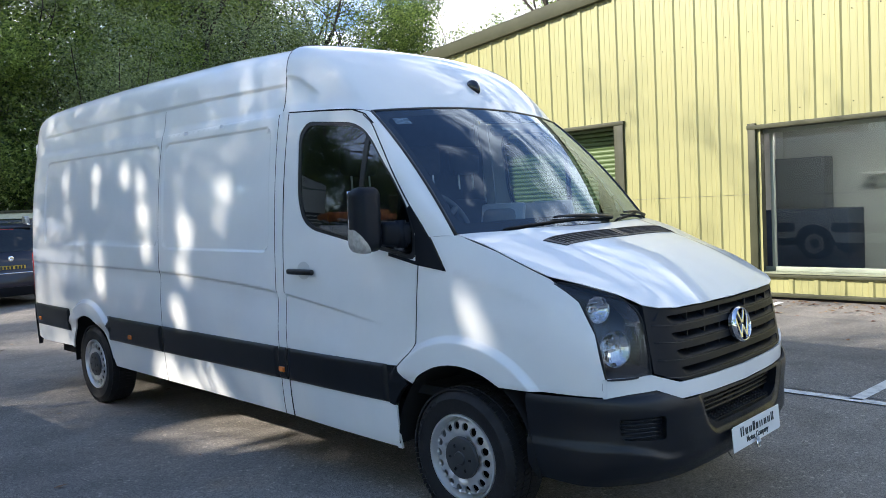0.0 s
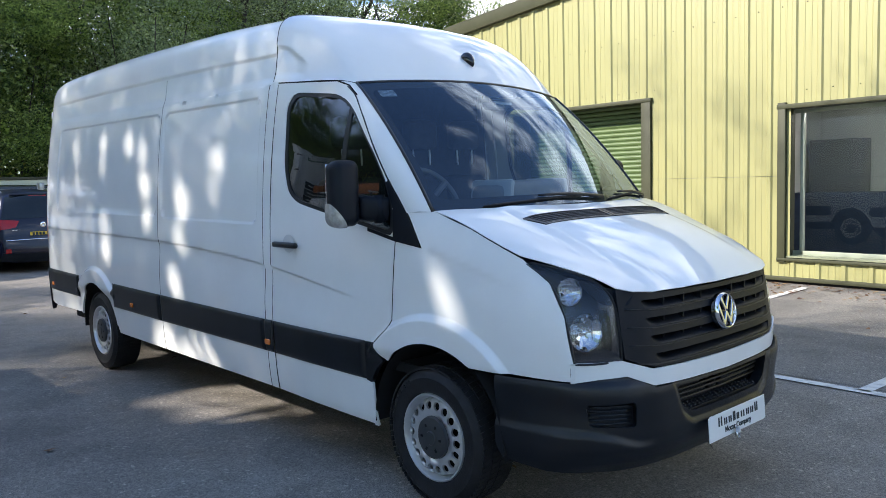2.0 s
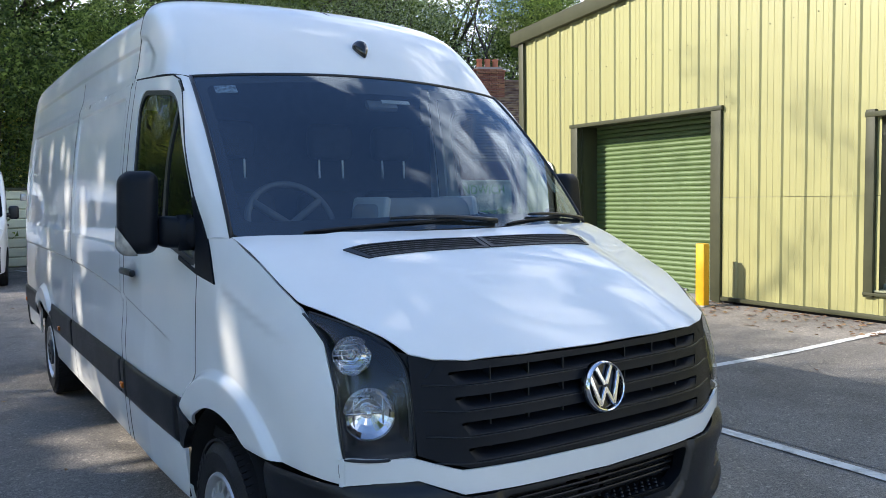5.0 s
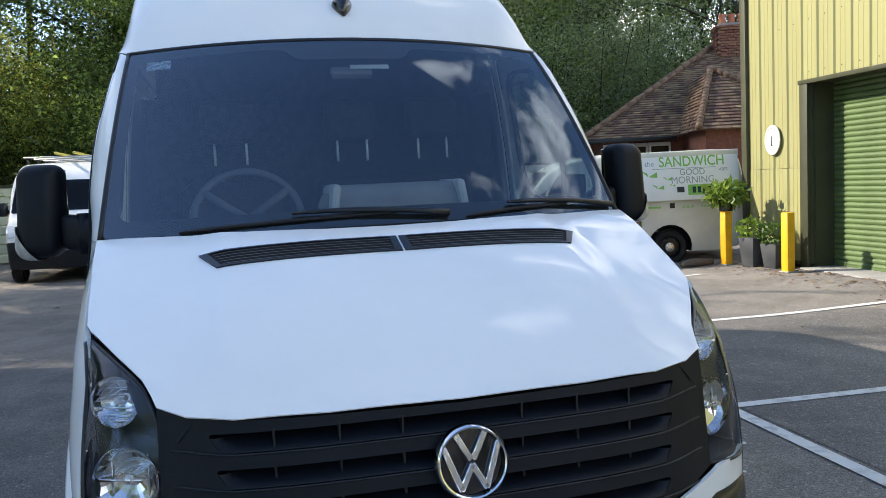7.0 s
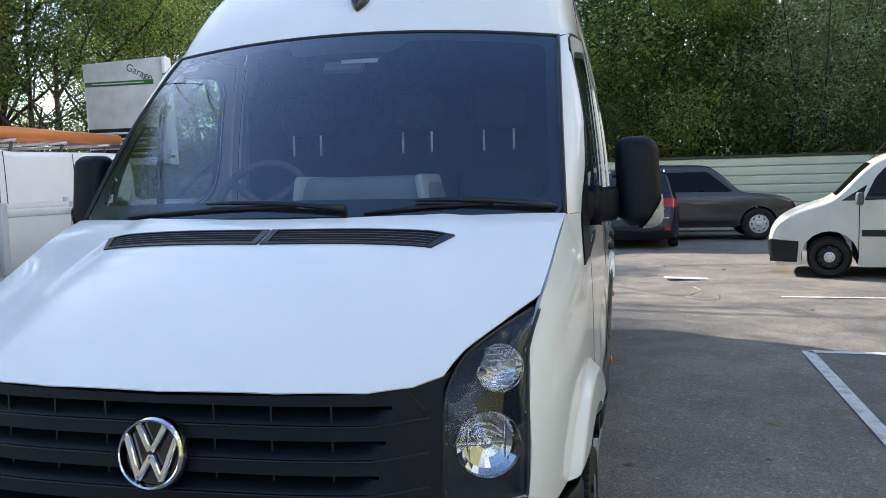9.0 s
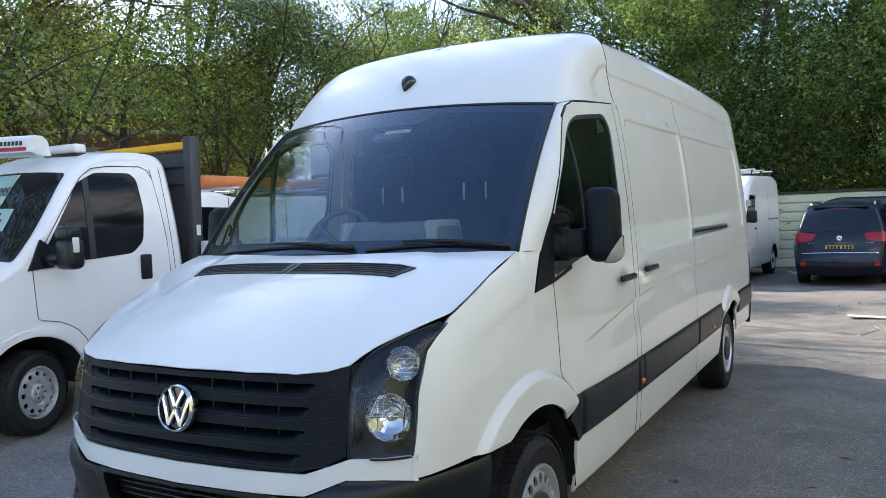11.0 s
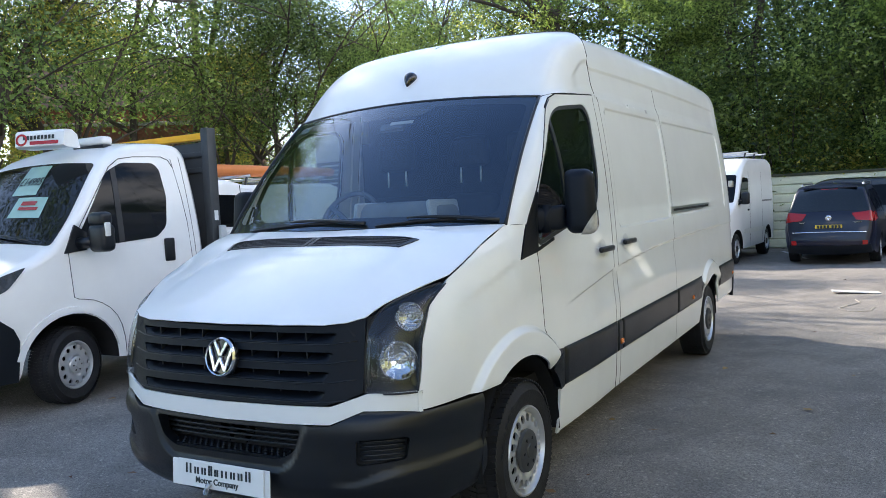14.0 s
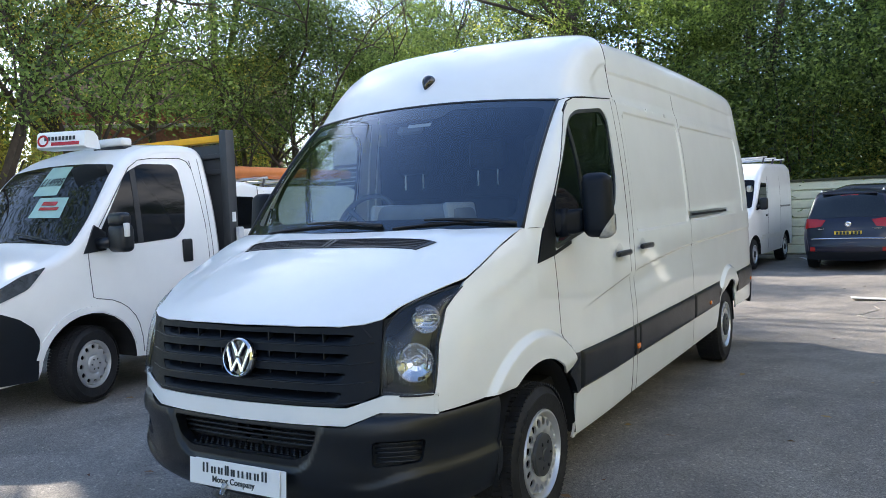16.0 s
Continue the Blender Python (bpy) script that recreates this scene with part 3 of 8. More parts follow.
# dark shut lines between the panels
SEAMS = ([(0.2465, 1.272), (0.2815, 0.88), (0.3275, 0.8175), (0.412, 0.752)], [(1.356, 2.150), (1.370, 1.70), (1.375, 1.10), (1.375, 0.346)], [(1.459, 2.158), (1.459, 0.348)], [(2.974, 0.368), (2.974, 2.17)],
         [(1.356, 2.159), (0.80, 2.1145), (0.70, 2.080), (0.625, 2.022)])
for s in (-1, 1):
    for line in SEAMS:
        pts = []
        for a, b in zip(line, line[1:]):
            n = max(1, int(math.hypot(b[0] - a[0], b[1] - a[1]) / 0.03))
            pts += [(a[0] + (b[0] - a[0]) * k / n, a[1] + (b[1] - a[1]) * k / n) for k in range(n)]
        pts.append(line[-1])
        tube("shut_line", [(s * (float(van_x(y, z)) - 0.0028), y, z) for y, z in pts], 0.0040, DARK, van, 6)

# roof shell behind the cab
ROOF_S = pchip([0, 0.10, 0.2, 0.28, 0.36, 0.45, 0.55, 0.68, 0.84, 1.0], [-0.012, 0.10, 0.20, 0.285, 0.365, 0.418, 0.448, 0.466, 0.477, 0.48])
ROOF_X = pchip([0, 0.10, 0.2, 0.28, 0.36, 0.45, 0.55, 0.68, 0.84, 1.0], [0.890, 0.872, 0.854, 0.838, 0.803, 0.735, 0.640, 0.47, 0.24, 0.0])
ROOF_H = pchip([1.43, 2.5, 4.0, 5.3, 5.55, 5.70, 5.80, 5.84], [0.955, 1.06, 1.10, 1.06, 1.02, 0.95, 0.82, 0.66])


def roof(u, v):
    y = 1.43 + (5.84 - 1.43) * u
    z = 2.172 + 0.012 * (y - 3) * 0.7 + ROOF_S(np.abs(1 - np.abs(2 * v - 1))) * ROOF_H(y)
    w = np.abs(1 - np.abs(2 * v - 1))
    x = ROOF_X(w) - TAIL_IN(y) * (1 - w) - 0.011 * smooth(w, 0.0, 0.06) * (1 - smooth(w, 0.170, 0.200)) * (1 - smooth(y, 5.2, 5.6))
    return np.sign(1 - 2 * v) * x, y, z


grid("roof", roof, 64, 201, WHITE, van, (0, 0, 1), "white high roof")

# cab roof cap over the windscreen
CAP_V = [0, 0.10, 0.2, 0.3, 0.38, 0.45, 0.55, 0.7, 0.85, 1.0]
CAP_FX = pchip(CAP_V, [0.822, 0.819, 0.814, 0.804, 0.780, 0.725, 0.610, 0.42, 0.21, 0.0])
CAP_RX = pchip(CAP_V, [0.889, 0.872, 0.853, 0.828, 0.788, 0.725, 0.610, 0.42, 0.21, 0.0])
CAP_RZ = pchip(CAP_V, [2.165, 2.285, 2.40, 2.50, 2.55, 2.578, 2.597, 2.611, 2.618, 2.62])
CAP_SX = pchip([0, 0.12, 0.4, 1.0], [0.820, 0.868, 0.887, 0.889])
CAP_SY = pchip([0, 0.12, 0.4, 1.0], [0.69, 0.76, 0.99, 1.425])
CAP_SZ = pchip([0, 0.12, 0.4, 1.0], [2.095, 2.112, 2.135, 2.165])


def screen_top(x):
    return 0.56 + 0.13 * (x / 0.82) ** 2, 2.128 - 0.033 * (x / 0.82) ** 2


def screen_low(x):
    return -0.155 + 0.20 * (x / 0.885) ** 2, 1.425 - 0.012 * (x / 0.885) ** 2


def cap(u, v):
    w = 1 - np.abs(2 * v - 1)
    sgn = np.sign(1 - 2 * v)
    fx, rx = CAP_FX(w), CAP_RX(w)
    fy, fz = screen_top(fx)
    ry, rz = 1.425 + 0 * w, CAP_RZ(w)
    ln = np.hypot(ry - fy, rz - fz)
    h0, h1, h2, h3 = 2 * u**3 - 3 * u**2 + 1, u**3 - 2 * u**2 + u, -2 * u**3 + 3 * u**2, u**3 - u**2
    steep = 0.40 + 0.42 * smooth(w, 0.05, 0.5)
    hx = h0 * fx + h1 * (0.35 * (1 - w) ** 2) * 0.3 + h2 * rx + h3 * 0.02
    hy = h0 * fy + h1 * 0.80 * ln * 1.05 + h2 * ry + h3 * ln * 1.1
    hz = h0 * fz + h1 * steep * ln * 1.35 + h2 * rz + h3 * 0.22 * ln
    k = (1 - w) ** 4
    zero = np.zeros_like(w)
    bx, by, bz = CAP_FX(zero), *screen_top(CAP_FX(zero))
    l0 = np.hypot(1.425 - by, CAP_RZ(zero) - bz)
    ex = h0 * bx + h1 * 0.105 + h2 * CAP_RX(zero) + h3 * 0.02
    ey = h0 * by + h1 * 0.80 * l0 * 1.05 + h2 * 1.425 + h3 * l0 * 1.1
    ez = h0 * bz + h1 * 0.40 * l0 * 1.35 + h2 * CAP_RZ(zero) + h3 * 0.22 * l0
    x, y, z = hx + (CAP_SX(u) - ex) * k, hy + (CAP_SY(u) - ey) * k, hz + (CAP_SZ(u) - ez) * k
    # the pressed band that runs on into the roof, with a rounded front end
    front = 1.06 + 0.16 * smooth(w, 0.09, 0.19) ** 2
    x = x - 0.011 * smooth(w, 0.0, 0.06) * (1 - smooth(w, 0.168, 0.200)) * smooth(y, front, front + 0.15)
    return sgn * x, y, z


grid("cab_roof", cap, 60, 161, WHITE, van, (0, -0.5, 1), "white rounded cab roof")
cap_edge = [tuple(float(c) for c in cap(np.float64(0.997), np.float64(t))) for t in np.linspace(0.004, 0.996, 81)]
tube("roof_seam", cap_edge, 0.003, PLASTIC, van, 6)
for s in (0, 1):
    tube("roof_seam", [tuple(float(c) for c in roof(np.float64((2.975 - 1.43) / 4.41), np.float64(abs(s - t)))) for t in np.linspace(0.002, 0.085, 12)], 0.0016, PLASTIC, van, 6)
bm = bmesh.new()
bmesh.ops.create_uvsphere(bm, u_segments=20, v_segments=12, radius=1.0)
for vtx in bm.verts:
    t = vtx.co.y
    vtx.co = Vector((vtx.co.x * 0.042 * (1.0 if t > 0 else max(0.0, 1 + t) ** 0.6 * 0.75 + 0.25), t * 0.070 if t < 0 else t * 0.045, max(0.0, vtx.co.z) * 0.040))
bmesh.ops.transform(bm, matrix=Matrix.Translation((0.008, 0.690, 2.284)) @ Matrix.Rotation(radians(47), 4, "X"), verts=bm.verts)
part("aerial_pod", bm, GLOSSBLACK, van, "small black roof pod")


# windscreen
def screen(u, v, lift=0.0):
    """u across from -1 to 1, v from the foot to the head."""
    xb, xt = 0.885 * u, 0.825 * u
    (yb, zb_), (yt, zt_) = screen_low(xb), screen_top(xt)
    k = 4 * v * (1 - v)
    x = xb + (xt - xb) * v
    y = yb + (yt - yb) * v - 0.020 * k - lift * 0.7
    z = zb_ + (zt_ - zb_) * v + 0.024 * k + lift * 0.7
    return x, y, z


SCR = rounded([(-0.995, 0.0), (0.995, 0.0), (0.995, 0.995), (-0.995, 0.995)], 0.05, 4)
SCR_IN = rounded([(-0.945, 0.075), (0.945, 0.075), (0.94, 0.93), (0.30, 0.945), (0.25, 0.86), (-0.25, 0.86), (-0.30, 0.945), (-0.94, 0.93)], 0.06, 5)
ws = thing("windscreen", "", "")
ws.parent = van
for key in list(ws.keys()):
    del ws[key]
sheet("windscreen_border", lambda u, v: screen(u, v, -0.007), SCR, DARK, ws, [SCR_IN], 0.06, 0, out=(0, -1, 1))
pane = sheet("windscreen_pane", lambda u, v: screen(u, v, 0.002), SCR, GLASS, ws, (), 0.07, 0, out=(0, -1, 1), label="clear laminated glass reflecting the sky")
pane.visible_shadow = False
sheet("screen_sticker", lambda u, v: screen(u, v, -0.003), [(-0.905, 0.855), (-0.80, 0.855), (-0.80, 0.915), (-0.905, 0.915)], material("faded_sticker", (0.30, 0.36, 0.44), 0.6, color2=(0.05, 0.06, 0.08), scale=60), ws, (), 0.05, 0, out=(0, -1, 1), label="faded corner sticker")
for s in (-1, 1):
    def pillar(u, v, s=s):
        """The white pillar beside the screen, from its foot to its head."""
        u = u * 0.985
        xs, ys, zs = screen(s * 1.0 + 0 * u, u)
        dy = pchip([0, 0.3, 0.75, 0.92, 1], [0.19, 0.325, 0.575, 0.655, 0.80])(u)
        dz = pchip([0, 0.3, 0.75, 0.92, 1], [1.41, 1.60, 1.945, 2.04, 2.125])(u)
        dx = s * (van_x(dy, dz) - 0.001)
        k = 0.007 * np.sin(math.pi * v)
        return xs + (dx - xs) * v + s * k, ys + (dy - ys) * v - k, zs + (dz - zs) * v + k * 0.6
    grid("a_pillar", pillar, 24, 9, WHITE, van, (s, -1, 0))
    seam = [tuple(float(c) for c in pillar(np.float64(t), np.float64(0.995))) for t in np.linspace(0.02, 0.97, 20)]
    tube("door_seal", [(x + s * 0.001, y - 0.001, z) for x, y, z in seam], 0.004, PLASTIC, van, 6)
    tube("screen_seal", [tuple(float(c) for c in screen(np.float64(s * 0.998), np.float64(t))) for t in np.linspace(0, 1, 14)], 0.009, PLASTIC, van, 6)
tube("screen_seal", [tuple(float(c) for c in screen(np.float64(t), np.float64(0.997))) for t in np.linspace(-1, 1, 24)], 0.008, PLASTIC, van, 6)
one_box("rain_sensor", (0.0, 0.475, 1.985), (0.16, 0.03, 0.05), DASH, ws, 0.01, m=Matrix.Rotation(radians(-42), 4, "X"))
one_box("screen_label", (0.07, 0.463, 2.005), (0.15, 0.004, 0.022), material("pale_label", (0.42, 0.44, 0.46), 0.5), ws, m=Matrix.Rotation(radians(-42), 4, "X"))

# bonnet
VENTGREY = material("dark_grey_vent_plastic", (0.085, 0.088, 0.095), 0.45, vary=0.2)
HOOD_C = pchip([-0.96, -0.93, -0.83, -0.7, -0.5, -0.27, -0.16, 0.06], [1.044, 1.066, 1.131, 1.202, 1.294, 1.378, 1.415, 1.475])


def hood(x, y):
    a = np.abs(x)
    z = HOOD_C(y) - 0.082 * (a / 0.87) ** 3 * (0.55 + 0.45 * smooth(-y, 0.0, 0.5)) + 0.010 * (1 - smooth(a, 0.50, 0.60)) * smooth(y, -0.9, -0.55)
    return x, y, z


HOOD_R = [(0.889, 0.03), (0.872, -0.2), (0.860, -0.36), (0.849, -0.47), (0.836, -0.502), (0.803, -0.564), (0.763, -0.636), (0.727, -0.695), (0.697, -0.744), (0.677, -0.791), (0.662, -0.832), (0.600, -0.874), (0.50, -0.905), (0.30, -0.925), (0.0, -0.932)]
HOOD = HOOD_R + [(-x, y) for x, y in HOOD_R[-2::-1]] + [(-0.70, -0.05), (-0.45, -0.13), (-0.2, -0.165), (0.0, -0.172), (0.2, -0.165), (0.45, -0.13), (0.70, -0.05)]
bonnet = sheet("bonnet", hood, HOOD, WHITE, van, (), 0.035, 0.004, out=(0, 0, 1), label="white bonnet")
for s in (-1, 1):
    vent = [(s * 0.004, -0.262), (s * 0.578, -0.262 + 0.012), (s * 0.528, -0.352), (s * 0.004, -0.362)]
    hole = [(s * 0.026, -0.268), (s * 0.551, -0.257), (s * 0.516, -0.345), (s * 0.026, -0.355)]
    grille = sheet("bonnet_vent", hood, vent if s > 0 else vent[::-1], PLASTIC, bonnet, [hole], 0.04, 0.005, out=(0, 0, 1), off=0.005, label="black slatted air intake")
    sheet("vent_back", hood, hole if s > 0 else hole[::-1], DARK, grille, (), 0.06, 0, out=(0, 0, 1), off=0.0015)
    for k in range(5):
        y = -0.2745 - 0.0170 * k
        x1 = 0.540 - 0.0075 * k

        def slat(u, v, y=y, x1=x1, s=s):
            x = 0.026 + (x1 - 0.026) * u
            yy = y + 0.011 * (x / 0.575) - 0.0085 * v
            return s * x, yy + 0.002 * v, hood(x, yy)[2] + 0.002 + 0.0022 * v
        grid("vent_slat", slat, 12, 3, VENTGREY, grille, (0, 0, 1))
# wipers
for x0, x1, a0, a1 in ((-0.64, 0.03, -0.30, 0.20), (0.26, 0.66, 0.42, 0.86)):
    arm = []
    for k in np.linspace(0, 1, 8):
        q = screen(np.float64((a0 + (a1 - a0) * k) / 0.885), np.float64(0.050 - 0.030 * k * k), 0.016 + 0.006 * math.sin(math.pi * k))
        arm.append(tuple(float(c) for c in q))
    w = tube("wiper", arm, [0.005, 0.007, 0.008, 0.009, 0.009, 0.009, 0.010, 0.012], PLASTIC, van, 8, "black wiper arm and blade")
    blade = []
    for k in np.linspace(0, 1, 10):
        q = screen(np.float64((x0 + (x1 - x0) * k) / 0.885), np.float64(0.008 + 0.050 * k - 0.018 * k * k), 0.008)
        blade.append(tuple(float(c) for c in q))
    tube("wiper_blade", blade, [0.004] + [0.007] * 8 + [0.004], RUBBER, w, 6)
# scuttle under the screen
sheet("scuttle", lambda x, y: (x, y, 1.395 + 0 * x + 0.1 * (y + 0.1)), [(-0.86, 0.02), (-0.6, -0.12), (0, -0.2), (0.6, -0.12), (0.86, 0.02), (0.7, 0.08), (0, -0.05), (-0.7, 0.08)], PLASTIC, van, (), 0.1, 0, out=(0, 0, 1))


# headlamps
BOWL = material("bright_reflector", (0.62, 0.63, 0.66), 0.07, metal=1.0)
def lamp(s):
    oy = pchip([0, 0.16, 0.45, 0.7, 1], [-0.490, -0.628, -0.706, -0.735, -0.752])
    oz = pchip([0, 0.16, 0.45, 0.7, 1], [1.206, 1.112, 0.978, 0.88, 0.788])
    ix = pchip([0, 0.16, 0.35, 0.55, 0.8, 1], [0.842, 0.762, 0.690, 0.662, 0.658, 0.662])
    iy = pchip([0, 0.16, 0.35, 0.55, 0.8, 1], [-0.497, -0.655, -0.762, -0.822, -0.852, -0.862])
    iz = pchip([0, 0.16, 0.35, 0.55, 0.8, 1], [1.203, 1.164, 1.112, 1.035, 0.90, 0.795])

    def f(u, v, deep=0.0):
        ox = van_x(oy(u), oz(u)) - 0.003
        x, y, z = ox + (ix(u) - ox) * v, oy(u) + (iy(u) - oy(u)) * v, oz(u) + (iz(u) - oz(u)) * v
        k = 0.030 * np.sin(math.pi * np.clip(v, 0, 1)) * smooth(u, 0, 0.3)
        return s * (x + k * 0.6 - deep * 0.55), y - k * 0.8 + deep * 0.85, z - deep * 0.1
    return f


for s in (-1, 1):
    f = lamp(s)
    hl = new("headlamp")
    hl.parent = van
    hl["label"] = "clear headlamp with chrome reflectors and dark bezel"
    pane = grid("lens", f, 26, 14, LENS, hl, (s, -1, 0))
    rim_line = [(t, 0.0) for t in np.linspace(0.02, 1, 16)] + [(1.0, t) for t in np.linspace(0.1, 1, 8)] + [(t, 1.0) for t in np.linspace(0.97, 0.02, 20)]
    tube("lamp_seal", [tuple(float(c) for c in f(np.float64(a), np.float64(b), 0.001)) for a, b in rim_line], 0.0048, PLASTIC, hl, 6)
    pane.visible_shadow = False

    def tray(u, v):
        edge = np.minimum(np.minimum(v, 1 - v) * 6, np.minimum(u, 1 - u) * 9)
        return f(u, v, 0.004 + 0.105 * smooth(edge, 0, 1))
    grid("bezel", tray, 30, 18, material("lamp_bezel", (0.020, 0.024, 0.030), 0.62, vary=0.2) if "lamp_bezel" not in bpy.data.materials else bpy.data.materials["lamp_bezel"], hl, (s, -1, 0))
    for u, v, r, nm in ((0.29, 0.42, 0.060, "indicator"), (0.69, 0.40, 0.080, "main_reflector")):
        c = np.array([float(q) for q in f(np.float64(u), np.float64(v), 0.068 if nm == "main_reflector" else 0.056)])
        out = np.array([s * 0.36, -0.93, 0.06])
        out /= np.linalg.norm(out)
        q = Vector(out).to_track_quat("X", "Z").to_matrix().to_4x4()
        prof = [(-0.034, 0.0001), (-0.034, r * 0.25), (-0.029, r * 0.5), (-0.019, r * 0.78), (-0.006, r * 0.96), (0.003, r)]
        vs_, fs_ = lathe_geo(prof, 26)
        vs_ = [tuple(Vector(c) + q @ Vector(p)) for p in vs_]
        bm = bmesh.new()
        bv = [bm.verts.new(p) for p in vs_]
        for fc in fs_:
            bm.faces.new([bv[i] for i in fc])
        b = part(nm, bm, BOWL, hl, "chrome reflector bowl", 0)
        bm = bmesh.new()
        bmesh.ops.create_uvsphere(bm, u_segments=12, v_segments=8, radius=r * 0.15)
        bmesh.ops.transform(bm, matrix=Matrix.Translation(Vector(c) - Vector(out) * 0.012), verts=bm.verts)
        part("bulb_cap", bm, CHROME if nm == "main_reflector" else CLEAR, hl)
        for k in range(-3, 4):
            off = q @ Vector((-0.012, 0, k * r * 0.26))
            half = math.sqrt(max(0.0, 1 - (k * 0.26) ** 2)) * r * 0.93
            a, b2 = q @ Vector((0, -half, 0)), q @ Vector((0, half, 0))
            if nm == "indicator":
                tube("lens_rib", [Vector(c) + off + a, Vector(c) + off + b2], 0.0018, CHROME, hl, 5)
            elif k in (-1, 1):
                tube("reflector_rib", [Vector(c) + q @ Vector((-0.022, k * r * 0.55, -half * 0.8)), Vector(c) + q @ Vector((-0.022, k * r * 0.55, half * 0.8))], 0.0022, BOWL, hl, 5)
        if nm == "main_reflector":
            tube("reflector_shelf", [Vector(c) + q @ Vector((-0.008, -r * 0.97, 0)), Vector(c) + q @ Vector((-0.008, r * 0.45, 0))], 0.004, BOWL, hl, 6)

# grille
GR_Y = pchip([0, 0.3, 0.5, 0.56, 0.66, 0.70], [-0.950, -0.942, -0.918, -0.902, -0.862, -0.85])


def grille_face(x, z, off=0.0):
    lean = (z - 0.9) * 0.16
    return x, GR_Y(np.abs(x)) + lean - off + 0 * z, z


fg = new("front_grille")
fg.parent = van
fg["label"] = "black plastic slatted radiator grille"
# near-black sheet takes the place of the shade behind the slats
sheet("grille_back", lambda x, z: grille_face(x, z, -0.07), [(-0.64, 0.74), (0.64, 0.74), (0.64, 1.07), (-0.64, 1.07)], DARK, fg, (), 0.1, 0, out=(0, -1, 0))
GT = [(-0.662, 1.094), (-0.60, 1.071), (-0.5, 1.060), (0, 1.053), (0.5, 1.060), (0.60, 1.071), (0.662, 1.094)]
GB = [(0.662, 0.80), (0.60, 0.775), (0.52, 0.752), (0, 0.745), (-0.52, 0.752), (-0.60, 0.775), (-0.662, 0.80)]
slots = []
for k in range(4):
    z1 = 1.034 - 0.0755 * k
    w1, w0 = 0.560 - 0.013 * k, 0.532 - 0.013 * k
    slots.append(rounded([(-w0, z1 - 0.044), (w0, z1 - 0.044), (w1, z1), (-w1, z1)], 0.012, 3))
sheet("grille_frame", grille_face, GT[::-1] + GB[::-1], MATTE, fg, slots, 0.04, 0.055, out=(0, -1, 0))
for k in range(4):
    z1 = 1.034 - 0.0755 * k
    ends = 0.562 - 0.013 * k

    def slat(u, v, z1=z1, ends=ends):
        x = (2 * u - 1) * ends
        z = z1 - 0.010 - 0.031 * v
        return x, GR_Y(np.abs(x)) + (z - 0.9) * 0.16 + 0.052 * (1 - v) ** 1.5 * (1 - smooth(np.abs(x), ends - 0.09, ends)) + 0.0005, z
    grid("grille_slat", slat, 60, 9, MATTE, fg, (0, -1, 1))
    for x in (-0.42, -0.28, -0.14, 0.14, 0.28, 0.42):
        one_box("grille_rib", (x, float(GR_Y(abs(x))) + 0.045, z1 - 0.018), (0.005, 0.05, 0.045), PLASTIC, fg)
    pts = [(x, float(GR_Y(abs(x))) + (z1 - 0.045 + 0.012 * float(smooth(np.float64(abs(x)), 0.5, 0.64)) - 0.9) * 0.16 - 0.0005, z1 - 0.045 + 0.012 * float(smooth(np.float64(abs(x)), 0.5, 0.64))) for x in np.linspace(-0.635, 0.635, 41)]
    tube("grille_line", pts, 0.003, PLASTIC, fg, 6)
for s in (-1, 1):
    def corner(u, v, s=s):
        """Black infill between bonnet, lamp and grille."""
        hx, hy, hz = pchip([0, 0.5, 1], [0.735, 0.665, 0.58])(u), pchip([0, 0.5, 1], [-0.708, -0.798, -0.872])(u), pchip([0, 0.5, 1], [1.128, 1.092, 1.068])(u)
        lx, ly, lz = pchip([0, 0.5, 1], [0.735, 0.682, 0.62])(u), pchip([0, 0.5, 1], [-0.70, -0.80, -0.868])(u), pchip([0, 0.5, 1], [1.11, 1.02, 1.02])(u)
        return s * (hx + (lx - hx) * v), hy + (ly - hy) * v + 0.004, hz + (lz - hz) * v
    grid("grille_corner", corner, 10, 5, MATTE, fg, (s, -1, 0))
# round chrome emblem
em = new("emblem")
em.parent = fg
em["label"] = "round chrome emblem"
bm = bmesh.new()
n_seg = 48
ring = [(-0.004, 0.077), (-0.016, 0.080), (-0.018, 0.084), (-0.012, 0.090), (0.004, 0.092)]
vs_, fs_ = lathe_geo(ring, n_seg, "y")
bv = [bm.verts.new(p) for p in vs_]
for fc in fs_:
    bm.faces.new([bv[i] for i in fc])
for a, b in (((-0.036, 0.068), (-0.004, 0.008)), ((0.036, 0.068), (0.004, 0.008)), ((-0.068, 0.040), (-0.031, -0.062)), ((-0.031, -0.062), (0.0, -0.006)),
             ((0.0, -0.006), (0.031, -0.062)), ((0.031, -0.062), (0.068, 0.040))):
    d = Vector((b[0] - a[0], 0, b[1] - a[1]))
    turn = Matrix.Rotation(math.atan2(-d.z, d.x), 4, "Y")
    box(bm, ((a[0] + b[0]) / 2, -0.006, (a[1] + b[1]) / 2), (d.length + 0.006, 0.014, 0.0165), 0.003, 1, turn)
bmesh.ops.transform(bm, matrix=Matrix.Translation((0.003, -0.965, 0.927)) @ Matrix.Rotation(radians(-9), 4, "X") @ Matrix.Scale(0.93, 4), verts=bm.verts)
part("emblem_ring", bm, CHROME, em, "", 40)
lathe_v, lathe_f = lathe_geo([(0.0, 0.0001), (0.0, 0.082), (0.02, 0.088)], 32, "y")
bm = bmesh.new()
bv = [bm.verts.new(p) for p in lathe_v]
for fc in lathe_f:
    bm.faces.new([bv[i] for i in fc])
